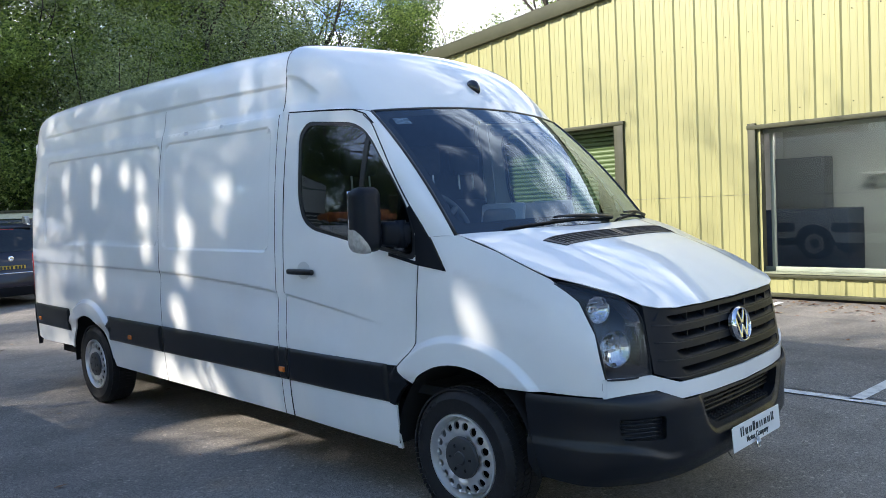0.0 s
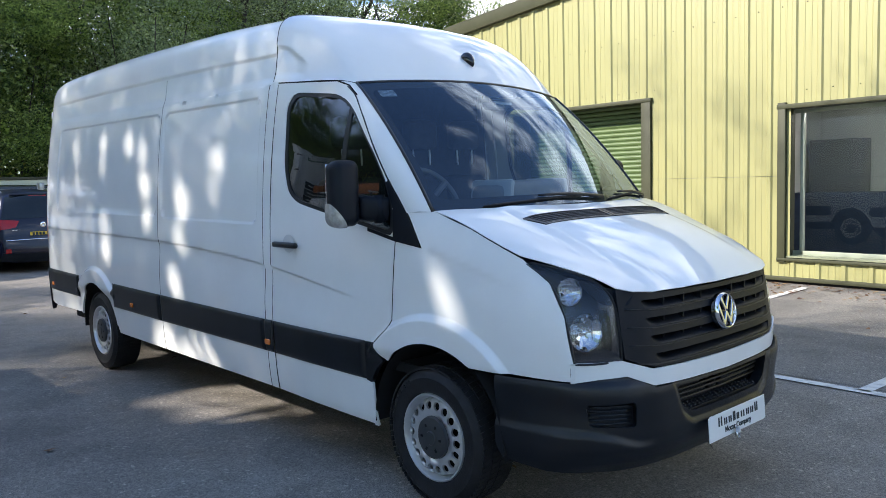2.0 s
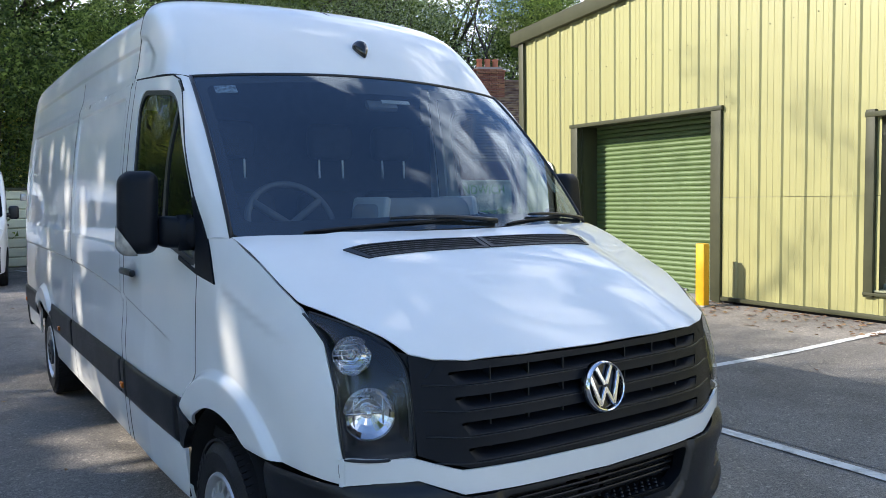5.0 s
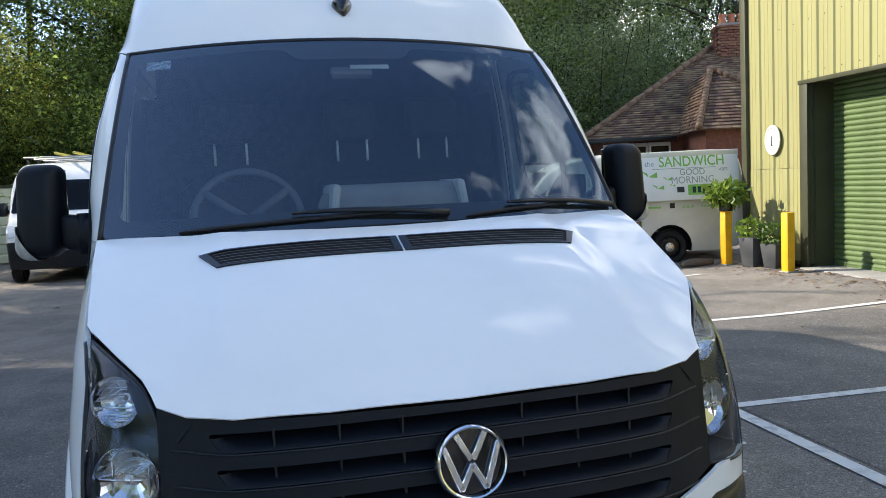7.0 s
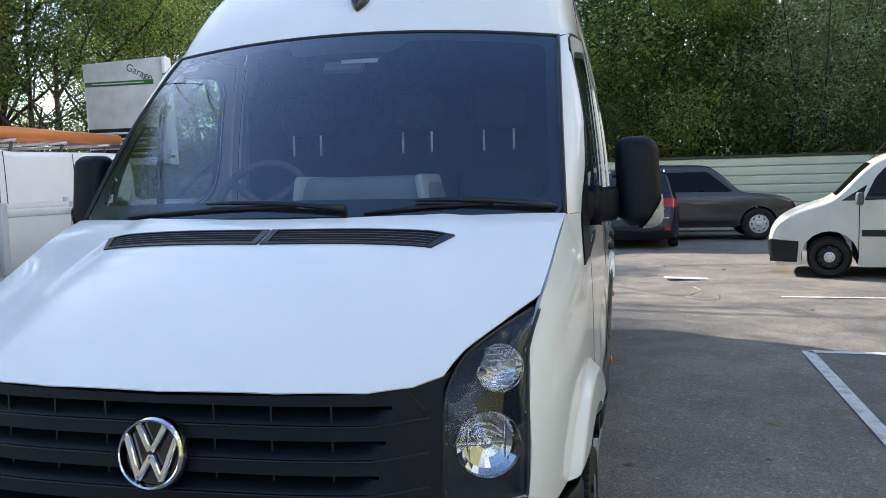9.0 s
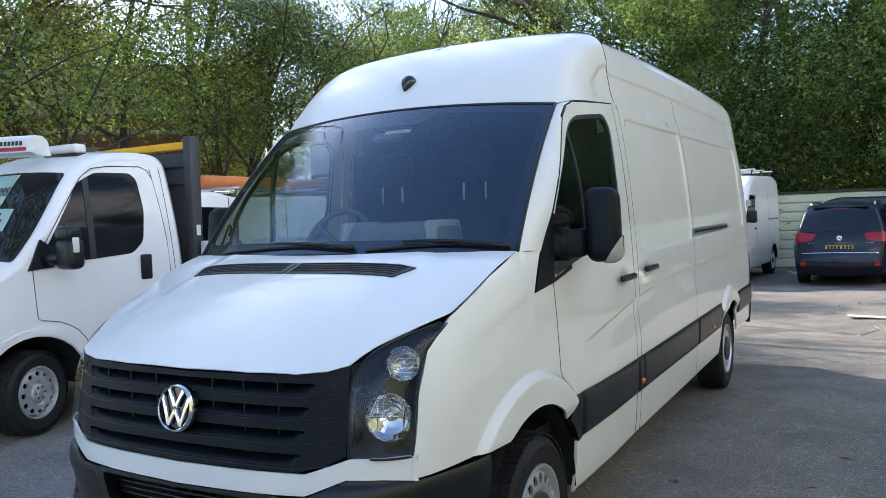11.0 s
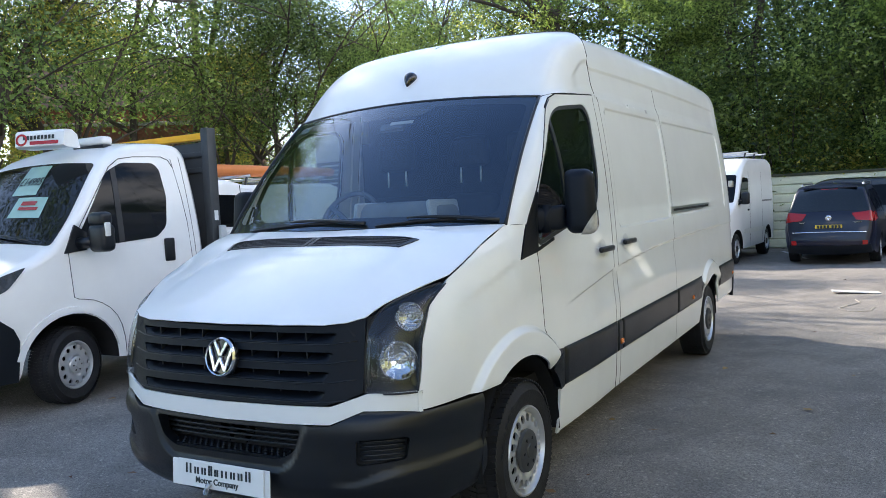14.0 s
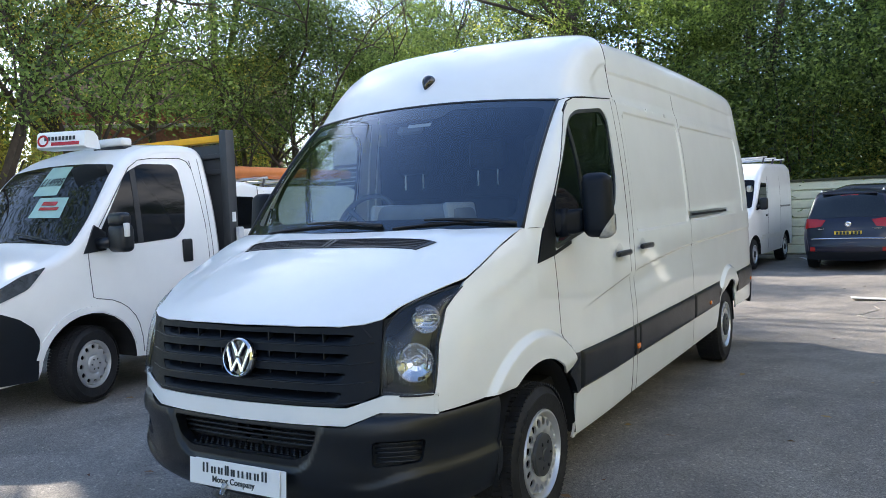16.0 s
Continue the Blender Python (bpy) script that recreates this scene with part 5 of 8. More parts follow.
def asphalt(name, c1, c2):
    m = material(name, c1, 0.88, color2=c2, scale=0.55, stops=(0.38, 0.62), bump=0.55, bump_scale=260, rough_vary=0.06)
    nt = m.node_tree
    b = nt.nodes["Principled BSDF"]
    tc = nt.nodes["Texture Coordinate"]
    base = b.inputs["Base Color"].links[0].from_socket
    # pale and dark stones in the binder
    vo = nt.nodes.new("ShaderNodeTexVoronoi")
    vo.inputs["Scale"].default_value = 170
    nt.links.new(tc.outputs["Object"], vo.inputs["Vector"])
    r = nt.nodes.new("ShaderNodeValToRGB")
    r.color_ramp.elements[0].color, r.color_ramp.elements[1].color = (0.42, 0.42, 0.42, 1), (1.62, 1.60, 1.55, 1)
    mul = nt.nodes.new("ShaderNodeMixRGB")
    mul.blend_type, mul.inputs[0].default_value = "MULTIPLY", 1.0
    nt.links.new(vo.outputs["Color"], r.inputs["Fac"])
    nt.links.new(base, mul.inputs[1])
    nt.links.new(r.outputs["Color"], mul.inputs[2])
    # sparse larger pale chips
    vc = nt.nodes.new("ShaderNodeTexVoronoi")
    vc.inputs["Scale"].default_value = 62
    rc = nt.nodes.new("ShaderNodeValToRGB")
    rc.color_ramp.interpolation = "CONSTANT"
    rc.color_ramp.elements[0].color, rc.color_ramp.elements[1].color = (0.86, 0.86, 0.86, 1), (1.0, 1.0, 1.0, 1)
    rc.color_ramp.elements[1].position = 0.22
    pale = rc.color_ramp.elements.new(0.965)
    pale.color = (1.55, 1.52, 1.46, 1)
    sp = nt.nodes.new("ShaderNodeSeparateColor")
    chip = nt.nodes.new("ShaderNodeMixRGB")
    chip.blend_type, chip.inputs[0].default_value = "MULTIPLY", 1.0
    nt.links.new(tc.outputs["Object"], vc.inputs["Vector"])
    nt.links.new(vc.outputs["Color"], sp.inputs[0])
    nt.links.new(sp.outputs[0], rc.inputs["Fac"])
    nt.links.new(mul.outputs[0], chip.inputs[1])
    nt.links.new(rc.outputs["Color"], chip.inputs[2])
    mul = chip
    # stains and wear
    n = nt.nodes.new("ShaderNodeTexNoise")
    n.inputs["Scale"].default_value, n.inputs["Detail"].default_value, n.inputs["Distortion"].default_value = 1.9, 10, 0.6
    nt.links.new(tc.outputs["Object"], n.inputs["Vector"])
    r2 = nt.nodes.new("ShaderNodeValToRGB")
    r2.color_ramp.elements[0].position, r2.color_ramp.elements[1].position = 0.36, 0.58
    r2.color_ramp.elements[0].color, r2.color_ramp.elements[1].color = (0.78, 0.78, 0.78, 1), (1, 1, 1, 1)
    mul2 = nt.nodes.new("ShaderNodeMixRGB")
    mul2.blend_type, mul2.inputs[0].default_value = "MULTIPLY", 1.0
    nt.links.new(n.outputs["Fac"], r2.inputs["Fac"])
    nt.links.new(mul.outputs[0], mul2.inputs[1])
    nt.links.new(r2.outputs["Color"], mul2.inputs[2])
    nt.links.new(mul2.outputs[0], b.inputs["Base Color"])
    return m


ASPHALT = asphalt("asphalt", (0.216, 0.199, 0.183), (0.272, 0.250, 0.227))
xs = [-300, -80, -30, -10, 0, 5, 5.5, 6, 6.5, 7, 7.5, 12, 30, 80, 300]
ys = [-300, -80, -30, -10, 0, 10, 20, 30, 80, 300]
put("ground", [(x, y, ground_z(x) if -60 < y < 60 else ground_z(x)) for x in xs for y in ys],
    [(i * len(ys) + j, (i + 1) * len(ys) + j, (i + 1) * len(ys) + j + 1, i * len(ys) + j + 1) for i in range(len(xs) - 1) for j in range(len(ys) - 1)], ASPHALT)
tagged(bpy.data.objects["ground"], "worn grey asphalt yard", "ground", kind="structure")

PATCH = asphalt("darker_asphalt", (0.175, 0.165, 0.156), (0.222, 0.209, 0.196))
put("bay_surface", [(x, y, ground_z(x) + 0.004) for x, y in ((2.45, -7.5), (5.0, -7.5), (5.9, -7.5), (6.0, 1.6), (5.9, 4.3), (5.0, 4.45), (2.65, 4.55))], [(0, 1, 2, 3, 4, 5, 6)], PATCH)
tagged(bpy.data.objects["bay_surface"], "darker asphalt of the parking bays", "asphalt", kind="structure")

LINE = material("road_paint", (0.72, 0.72, 0.70), 0.7, color2=(0.40, 0.40, 0.39), scale=9, stops=(0.48, 0.68), bump=0.3, bump_scale=200)


def road_line(a, b, w=0.095):
    a, b = Vector((*a, 0)), Vector((*b, 0))
    d = (b - a).normalized()
    sd = Vector((-d.y, d.x, 0)) * w / 2
    n = max(2, int((b - a).length / 0.4))
    vs, fs = [], []
    for k in range(n + 1):
        p = a + (b - a) * k / n
        for q in (p - sd, p + sd):
            vs.append((q.x, q.y, ground_z(q.x) + 0.009))
    fs = [(2 * i, 2 * i + 1, 2 * i + 3, 2 * i + 2) for i in range(n)]
    ob = put("bay_line", vs, fs, LINE)
    return tagged(ob, "worn white painted parking bay line", "road marking", "parking bay lines", kind="structure")


road_line((2.22, -7.4), (2.62, 4.60))
for y, x0, x1 in ((-5.4, 2.30, 6.9), (-3.1, 2.35, 6.9), (-0.71, 2.45, 6.9), (1.83, 2.58, 6.9), (4.58, 2.62, 6.5), (7.72, 3.0, 6.0)):
    road_line((x0, y), (x1, y - 0.06 * (x1 - x0)))
road_line((0.1, 18.2), (0.9, 15.6))


# ---- the yellow clad unit ----
WALL0, WALLS = 7.12, 0.05


def wall_x(y):
    return WALL0 + WALLS * y


WTURN = math.atan(WALLS)
CLAD = material("pale_yellow_cladding", (0.318, 0.307, 0.134), 0.42, vary=0.10, scale=1.4, coat=0.15, stretch=(1, 1, 0.25), rough_vary=0.06, per_piece=0.025)
OLIVE = material("olive_steel_trim", (0.055, 0.058, 0.031), 0.55, spec=0.3, vary=0.2, scale=4)
SHUTTER = material("green_shutter_steel", (0.10, 0.155, 0.055), 0.45, vary=0.18, scale=3, stretch=(1, 1, 3))
CONC = material("concrete", (0.36, 0.35, 0.33), 0.9, vary=0.25, scale=8, bump=0.3, bump_scale=80)
ROOFING = material("grey_roof_sheet", (0.25, 0.25, 0.24), 0.6, vary=0.2)

unit = thing("industrial_unit", "pale yellow ribbed metal workshop with green roller shutter", "building", (WALL0, 0, 0), -math.degrees(WTURN), kind="structure")
# in its own frame the wall runs along y at x = 0, its face to -x
EAVE = lambda y: 4.40 + 0.080 * (8.6 - y)
pitch, first_rib = 0.335, 0.155


def clad_strip(y0, z0, z1, z1b=None):
    """One ribbed strip of cladding; z1b: its head at the far edge, for the sloping verge."""
    key = (round(z0, 3), round(z1, 3), z1b)
    prof = [(0.0, 0.0), (0.0, 0.060), (-0.004, 0.066), (-0.004, 0.082), (0, 0.088), (0.0, 0.150), (-0.004, 0.156), (-0.004, 0.172), (0, 0.178), (0.0, 0.245), (-0.024, 0.266), (-0.024, 0.314), (0.0, 0.335)]
    vs, fs = [], []
    for x, y in prof:
        top = z1 if z1b is None else z1 + (z1b - z1) * y / pitch
        vs += [(x, y, z0), (x, y, top)]
    for i in range(len(prof) - 1):
        fs.append((2 * i, 2 * i + 1, 2 * i + 3, 2 * i + 2))
    ob = put("cladding_strip", vs, fs, CLAD, unit, flat=True)
    ob.location = (0, y0, 0)
    return ob


SHUT0, SHUT1, SHUTZ = 4.28, 7.06, 2.70
WIN0, WIN1, WINB, WINT = -1.75, 1.98, 0.42, 2.40
for k in range(-24, 26):
    y = k * pitch + first_rib - 0.245
    if y + pitch > 8.63 or y < -8:
        continue
    mid = y + pitch / 2
    top0, top1 = EAVE(y) - 0.02, EAVE(y + pitch) - 0.02
    if SHUT0 - 0.1 < mid < SHUT1 + 0.1:
        clad_strip(y, SHUTZ + 0.02, top0, top1)
    elif WIN0 - 0.1 < mid < WIN1 + 0.1:
        clad_strip(y, WINT + 0.02, top0, top1)
        clad_strip(y, 0.15, WINB - 0.05)
    else:
        clad_strip(y, 1.505, top0, top1)
        clad_strip(y, 0.15, 1.50).location.x = -0.004
        # the joint between the sheets
one_box("cladding_backing", (0.075, 6.0 + 2.0, 1.35), (0.05, 1.2, 2.7), CLAD, unit)
# filler walls round the openings
for c, sz in (((0.06, (SHUT0 + WIN1) / 2, 2.2), (0.06, SHUT0 - WIN1, 4.3)), ((0.06, (8.55 + SHUT1) / 2, 2.2), (0.06, 8.55 - SHUT1, 4.3)), ((0.06, (SHUT0 + SHUT1) / 2, 3.5), (0.06, SHUT1 - SHUT0, 1.5)),
              ((0.06, (WIN0 + WIN1) / 2, 3.5), (0.06, WIN1 - WIN0, 2.1)), ((0.06, (WIN0 + WIN1) / 2, 0.2), (0.06, WIN1 - WIN0, 0.4)), ((0.06, (WIN0 - 8) / 2, 2.4), (0.06, WIN0 + 8, 4.8))):
    one_box("inner_wall", c, sz, ROOFING, unit)
one_box("base_drip", (-0.02, (SHUT0 - 8.1) / 2, 0.125), (0.10, SHUT0 + 8.1 - 0.4, 0.05), OLIVE, unit, 0.004)
one_box("base_drip", (-0.02, (8.62 + SHUT1 + 0.2) / 2, 0.125), (0.10, 8.62 - SHUT1 - 0.2, 0.05), OLIVE, unit, 0.004)
# near-black strip stands in for the shadow under the drip trim
one_box("plinth", (0.03, (SHUT0 - 8.1) / 2, 0.04), (0.08, SHUT0 + 8.0, 0.16), DARK, unit)
one_box("plinth", (0.03, (8.6 + SHUT1) / 2, 0.04), (0.08, 8.6 - SHUT1, 0.16), DARK, unit)
# corner and verge trims
one_box("corner_trim", (0.02, 8.60, 2.22), (0.16, 0.14, 4.36), OLIVE, unit, 0.006)
verge = bmesh.new()
box(verge, (0, 0, 0), (0.20, 17.2, 0.24), 0.01)
part("verge_trim", verge, OLIVE, unit).matrix_basis = Matrix.Translation((0.0, 0.3, EAVE(0.3) + 0.05)) @ Matrix.Rotation(-math.atan(0.08), 4, "X")
# shutter opening
for y in (SHUT0 - 0.085, SHUT1 + 0.085):
    one_box("shutter_jamb", (-0.022, y, 1.36), (0.05, 0.17, 2.74), OLIVE, unit, 0.005)
one_box("shutter_head", (-0.027, (SHUT0 + SHUT1) / 2, SHUTZ + 0.012), (0.06, SHUT1 - SHUT0 + 0.38, 0.06), OLIVE, unit, 0.005)
for y in (SHUT0 - 0.01, SHUT1 + 0.01):
    one_box("shutter_reveal", (0.20, y, 1.35), (0.42, 0.02, 2.72), OLIVE, unit)
one_box("shutter_reveal", (0.20, (SHUT0 + SHUT1) / 2, SHUTZ + 0.005), (0.42, SHUT1 - SHUT0, 0.02), OLIVE, unit)
one_box("threshold", (0.12, (SHUT0 + SHUT1) / 2, 0.045), (0.55, SHUT1 - SHUT0 + 0.1, 0.07), CONC, unit, 0.008)
sh = new("roller_shutter")
sh.parent = unit
sh["label"] = "closed green steel roller shutter"
prof = [(0.0, 0.0), (-0.012, 0.012), (-0.020, 0.032), (-0.016, 0.054), (-0.003, 0.068), (0.004, 0.075)]
vs, fs = [], []
w = SHUT1 - SHUT0
for x, z in prof:
    vs += [(x, 0, z), (x, w, z)]
fs = [(2 * i, 2 * i + 1, 2 * i + 3, 2 * i + 2) for i in range(len(prof) - 1)]
lath = None
for k in range(35):
    if lath is None:
        lath = put("shutter_lath", vs, fs, SHUTTER, sh)
        ob = lath
    else:
        ob = new("shutter_lath", lath.data)
        ob.parent = sh
    ob.location = (0.40, SHUT0, 0.09 + 0.0755 * k)
one_box("shutter_foot", (0.395, (SHUT0 + SHUT1) / 2, 0.085), (0.04, w, 0.05), SHUTTER, sh, 0.005)
one_box("shutter_lock", (0.37, 5.1, 0.13), (0.03, 0.10, 0.04), CHROME, sh, 0.005)
# display window
for y in (WIN1 + 0.045, WIN0 - 0.045):
    one_box("window_jamb", (-0.022, y, (WINB + WINT) / 2), (0.06, 0.11, WINT - WINB + 0.15), OLIVE, unit, 0.005)
one_box("window_head", (-0.025, (WIN0 + WIN1) / 2, WINT + 0.02), (0.065, WIN1 - WIN0 + 0.22, 0.06), OLIVE, unit, 0.005)
one_box("window_sill", (-0.01, (WIN0 + WIN1) / 2, WINB - 0.035), (0.11, WIN1 - WIN0 + 0.2, 0.035), OLIVE, unit, 0.004)
for y, dz in ((WIN1 - 0.005, 0), (WIN0 + 0.005, 0)):
    one_box("window_reveal", (0.10, y, (WINB + WINT) / 2), (0.24, 0.012, WINT - WINB), OLIVE, unit)
one_box("window_reveal", (0.10, (WIN0 + WIN1) / 2, WINT - 0.004), (0.24, WIN1 - WIN0, 0.012), OLIVE, unit)
one_box("window_board", (0.10, (WIN0 + WIN1) / 2, WINB + 0.0), (0.24, WIN1 - WIN0, 0.02), material("pale_green_sill", (0.24, 0.26, 0.17), 0.6, vary=0.15), unit)
PALE = material("pale_frame_paint", (0.30, 0.33, 0.26), 0.5, vary=0.1)
for c, sz in (((0.20, WIN1 - 0.13, 1.42), (0.05, 0.05, 1.96)), ((0.20, (WIN0 + WIN1) / 2, WINB + 0.04), (0.05, WIN1 - WIN0, 0.06)), ((0.20, (WIN0 + WIN1) / 2, WINT - 0.04), (0.05, WIN1 - WIN0, 0.05))):
    one_box("window_frame", c, sz, PALE, unit, 0.004)
pane = one_box("shop_pane", (0.20, (WIN0 + WIN1) / 2 - 0.08, 1.42), (0.006, WIN1 - WIN0 - 0.2, 1.92), glass("shop_glass", (0.80, 0.84, 0.82), 1.32), unit)
pane.visible_shadow = False
# the room behind it
TUBE_LIGHT = material("tube_light", (0.9, 0.9, 0.9), 0.4)
TUBE_LIGHT.node_tree.nodes["Principled BSDF"].inputs["Emission Color"].default_value = (1.0, 0.97, 0.9, 1)
TUBE_LIGHT.node_tree.nodes["Principled BSDF"].inputs["Emission Strength"].default_value = 22.0
ROOM = material("room_plaster", (0.62, 0.62, 0.60), 0.9, vary=0.08, scale=1.2)
for nm, c, sz in (("room_back", (4.4, 0, 1.5), (0.1, 9.0, 3.0)), ("room_end", (2.3, 3.6, 1.5), (4.2, 0.1, 3.0)), ("room_end", (2.3, -4.5, 1.5), (4.2, 0.1, 3.0)), ("room_floor", (2.3, -0.4, 0.05), (4.3, 8.2, 0.08)), ("room_ceiling", (2.3, -0.4, 2.9), (4.3, 8.2, 0.08))):
    one_box(nm, c, sz, ROOM, unit)
BLUE = material("dark_blue_cloth", (0.02, 0.035, 0.075), 0.9, vary=0.3)
for c, sz, mt in (((3.2, 2.6, 0.65), (0.7, 1.5, 1.1), BLUE), ((3.9, 3.0, 1.1), (0.4, 0.9, 2.0), DASH), ((4.1, 0.4, 1.75), (0.5, 3.2, 0.05), ROOM), ((3.6, 0.2, 0.7), (0.8, 2.2, 0.10), ROOM)):
    one_box("stored_item", c, sz, mt, unit, 0.03)
for k in range(3):
    one_box("ceiling_batten", (1.6 + 0.12 * k, 0.9, 2.83), (0.05, 1.2, 0.04), TUBE_LIGHT, unit, 0.01)
# rest of the shell
one_box("far_wall", (8.0, 8.58, 2.2), (15.8, 0.08, 4.3), CLAD, unit)
one_box("near_wall", (8.0, -8.2, 2.4), (15.8, 0.08, 5.0), CLAD, unit)
one_box("back_wall", (16.0, 0.2, 2.4), (0.1, 16.8, 4.9), CLAD, unit)
rf = bmesh.new()
box(rf, (8.0, 0, 0), (16.2, 17.2, 0.08))
part("roof_sheet", rf, ROOFING, unit).matrix_basis = Matrix.Translation((0.05, 0.3, EAVE(0.3) - 0.02)) @ Matrix.Rotation(-math.atan(0.08), 4, "X")
tube("flue", [(2.2, 6.8, 4.3), (2.2, 6.8, 6.0)], 0.06, material("rusty_steel", (0.20, 0.09, 0.05), 0.8, vary=0.4, scale=12), unit)
# fixing screws along the sheets
screw_v, screw_f = lathe_geo([(-0.006, 0.0001), (-0.006, 0.006), (0.0, 0.008)], 8, "x")
screw = None
for z, rows in ((3.55, range(-3, 24)), (2.85, range(12, 22)), (2.62, range(-4, 6))):
    for k in rows:
        y = k * pitch + first_rib - 0.12
        if screw is None:
            screw = put("fixing_screw", screw_v, screw_f, OLIVE, unit)
            ob = screw
        else:
            ob = new("fixing_screw", screw.data)
            ob.parent = unit
        ob.location = (-0.003, y, z + (0.0 if z < 3 else (8 - y) * 0.03))
sg = thing("unit_sign", "white oval unit sign fixed to the cladding", "sign", (wall_x(7.86) - 0.045, 7.86, 1.94), -math.degrees(WTURN))
lathe_v, lathe_f = lathe_geo([(-0.012, 0.0001), (-0.012, 0.185), (-0.008, 0.195), (0.008, 0.195)], 40, "x")
put("sign_disc", [(x, y * 0.95, z * 1.15) for x, y, z in lathe_v], lathe_f, material("cream_sign", (0.78, 0.76, 0.66), 0.4, vary=0.05), sg, flat=True)
one_box("sign_bar", (-0.015, 0, -0.01), (0.004, 0.022, 0.15), INK, sg)
one_box("sign_bar", (-0.015, 0, -0.085), (0.004, 0.055, 0.012), INK, sg)
for k in range(9):
    a = radians(150 - 15 * k)
    one_box("sign_mark", (-0.015, -0.155 * math.cos(a), 0.02 + 0.16 * math.sin(a)), (0.003, 0.012, 0.02), INK, sg)

# bollards, planters, stool with flowers
YELLOW = material("yellow_post_paint", (0.84, 0.43, 0.008), 0.5, vary=0.15, scale=8)
for x, y in ((6.86, 4.06), (6.95, 6.87), (6.84, 8.15)):
    b = thing("bollard", "square yellow steel bollard in front of the shutter" if y < 8 else "square yellow steel bollard carrying a plant pot", "bollard", (x, y, ground_z(x)), 4, group="yellow bollards")
    one_box("bollard_post", (0, 0, 0.42), (0.13, 0.13, 0.84), YELLOW, b, 0.012)
    one_box("bollard_foot", (0, 0, 0.01), (0.17, 0.17, 0.02), CONC, b, 0.004)


def leaves(n, centre, size, leaf, rng, droop=0.3, shell=0.45):
    """Many small leaf blades in a lumpy ellipsoid: vertices and faces."""
    vs, fs = [], []
    for _ in range(n):
        d = rng.normal(size=3)
        d /= np.linalg.norm(d)
        r = shell + (1 - shell) * rng.random() ** 0.6
        p = np.array(centre) + d * np.array(size) * r
        a = rng.normal(size=3) + np.array([0, 0, -droop]) + d * 0.7
        a /= np.linalg.norm(a)
        b = np.cross(a, rng.normal(size=3))
        b /= np.linalg.norm(b) + 1e-9
        l = leaf * (0.7 + 0.6 * rng.random())
        i = len(vs)
        vs += [tuple(p), tuple(p + a * l * 0.5 + b * l * 0.28), tuple(p + a * l), tuple(p + a * l * 0.5 - b * l * 0.28)]
        fs.append((i, i + 1, i + 2, i + 3))
    return vs, fs


rng = np.random.default_rng(5)
LEAF_BRIGHT = leafy("bright_leaf", (0.10, 0.19, 0.025), (0.30, 0.42, 0.06), 0.4)
LEAF_GREEN = leafy("green_leaf", (0.035, 0.085, 0.018), (0.11, 0.19, 0.035), 0.35)
TERRA = material("terracotta", (0.50, 0.17, 0.09), 0.8, vary=0.2, scale=10)
GREYPOT = material("grey_planter", (0.065, 0.07, 0.076), 0.7, vary=0.15)
BLOOM = material("red_petal", (0.65, 0.03, 0.02), 0.6, per_island=0.3)
WOODGREY = material("grey_weathered_wood", (0.14, 0.12, 0.10), 0.8, vary=0.35, scale=9, stretch=(1, 1, 6))
bp1 = thing("plant_pot", "black pot with a broad-leaved plant on the bollard", "potted plant", (6.84, 8.15, ground_z(6.84) + 0.84))
lathe("pot", [(0.0, 0.0001), (0.0, 0.10), (0.17, 0.14), (0.17, 0.12), (0.15, 0.0001)], GLOSSBLACK, bp1, 20, "z")
put("leaves", *leaves(330, (0, 0, 0.27), (0.30, 0.30, 0.17), 0.13, rng, 0.5), LEAF_BRIGHT, bp1)
for x, y, h, lm in ((7.02, 7.75, 0.44, LEAF_BRIGHT), (7.14, 7.40, 0.36, LEAF_GREEN)):
    q = thing("planter", "tapered grey planter with leafy shrub by the wall", "potted plant", (x, y, 0.06), 10)
    bm = bmesh.new()
    made = box(bm, (0, 0, h / 2), (0.30, 0.30, h), 0.012)
    for v in bm.verts:
        k = 0.72 + 0.28 * v.co.z / h
        v.co.x, v.co.y = v.co.x * k, v.co.y * k
    part("tub", bm, GREYPOT, q)
    put("leaves", *leaves(240, (0, 0, h + 0.12), (0.24, 0.24, 0.17), 0.075, rng, 0.0), lm, q)
    for k in range(5):
        a = 2.4 * k
        tube("stem", [(0.05 * math.cos(a), 0.05 * math.sin(a), h - 0.03), (0.16 * math.cos(a), 0.16 * math.sin(a), h + 0.24)], 0.005, WOODGREY, q, 5)
stl = thing("stool", "old round wooden stool standing on the asphalt", "stool", (5.50, 8.85, 0.015))
lathe("seat", [(0.42, 0.0001), (0.42, 0.22), (0.435, 0.245), (0.45, 0.245), (0.455, 0.22), (0.455, 0.0001)], WOODGREY, stl, 28, "z")
for k in range(4):
    a = radians(45 + 90 * k)
    tube("leg", [(0.16 * math.cos(a), 0.16 * math.sin(a), 0.425), (0.27 * math.cos(a), 0.27 * math.sin(a), 0)], [0.022, 0.016], WOODGREY, stl)
    b = radians(135 + 90 * k)
    tube("stretcher", [(0.23 * math.cos(a), 0.23 * math.sin(a), 0.16), (0.23 * math.cos(b), 0.23 * math.sin(b), 0.16)], 0.011, WOODGREY, stl)
fp = thing("flower_pot", "terracotta pot of red geraniums on the stool", "potted plant", (5.52, 8.85, 0.47))
bm = bmesh.new()
box(bm, (0, 0, 0.10), (0.27, 0.27, 0.20), 0.01)
for v in bm.verts:
    k = 0.74 + 0.26 * v.co.z / 0.2
    v.co.x, v.co.y = v.co.x * k, v.co.y * k
part("pot", bm, TERRA, fp)
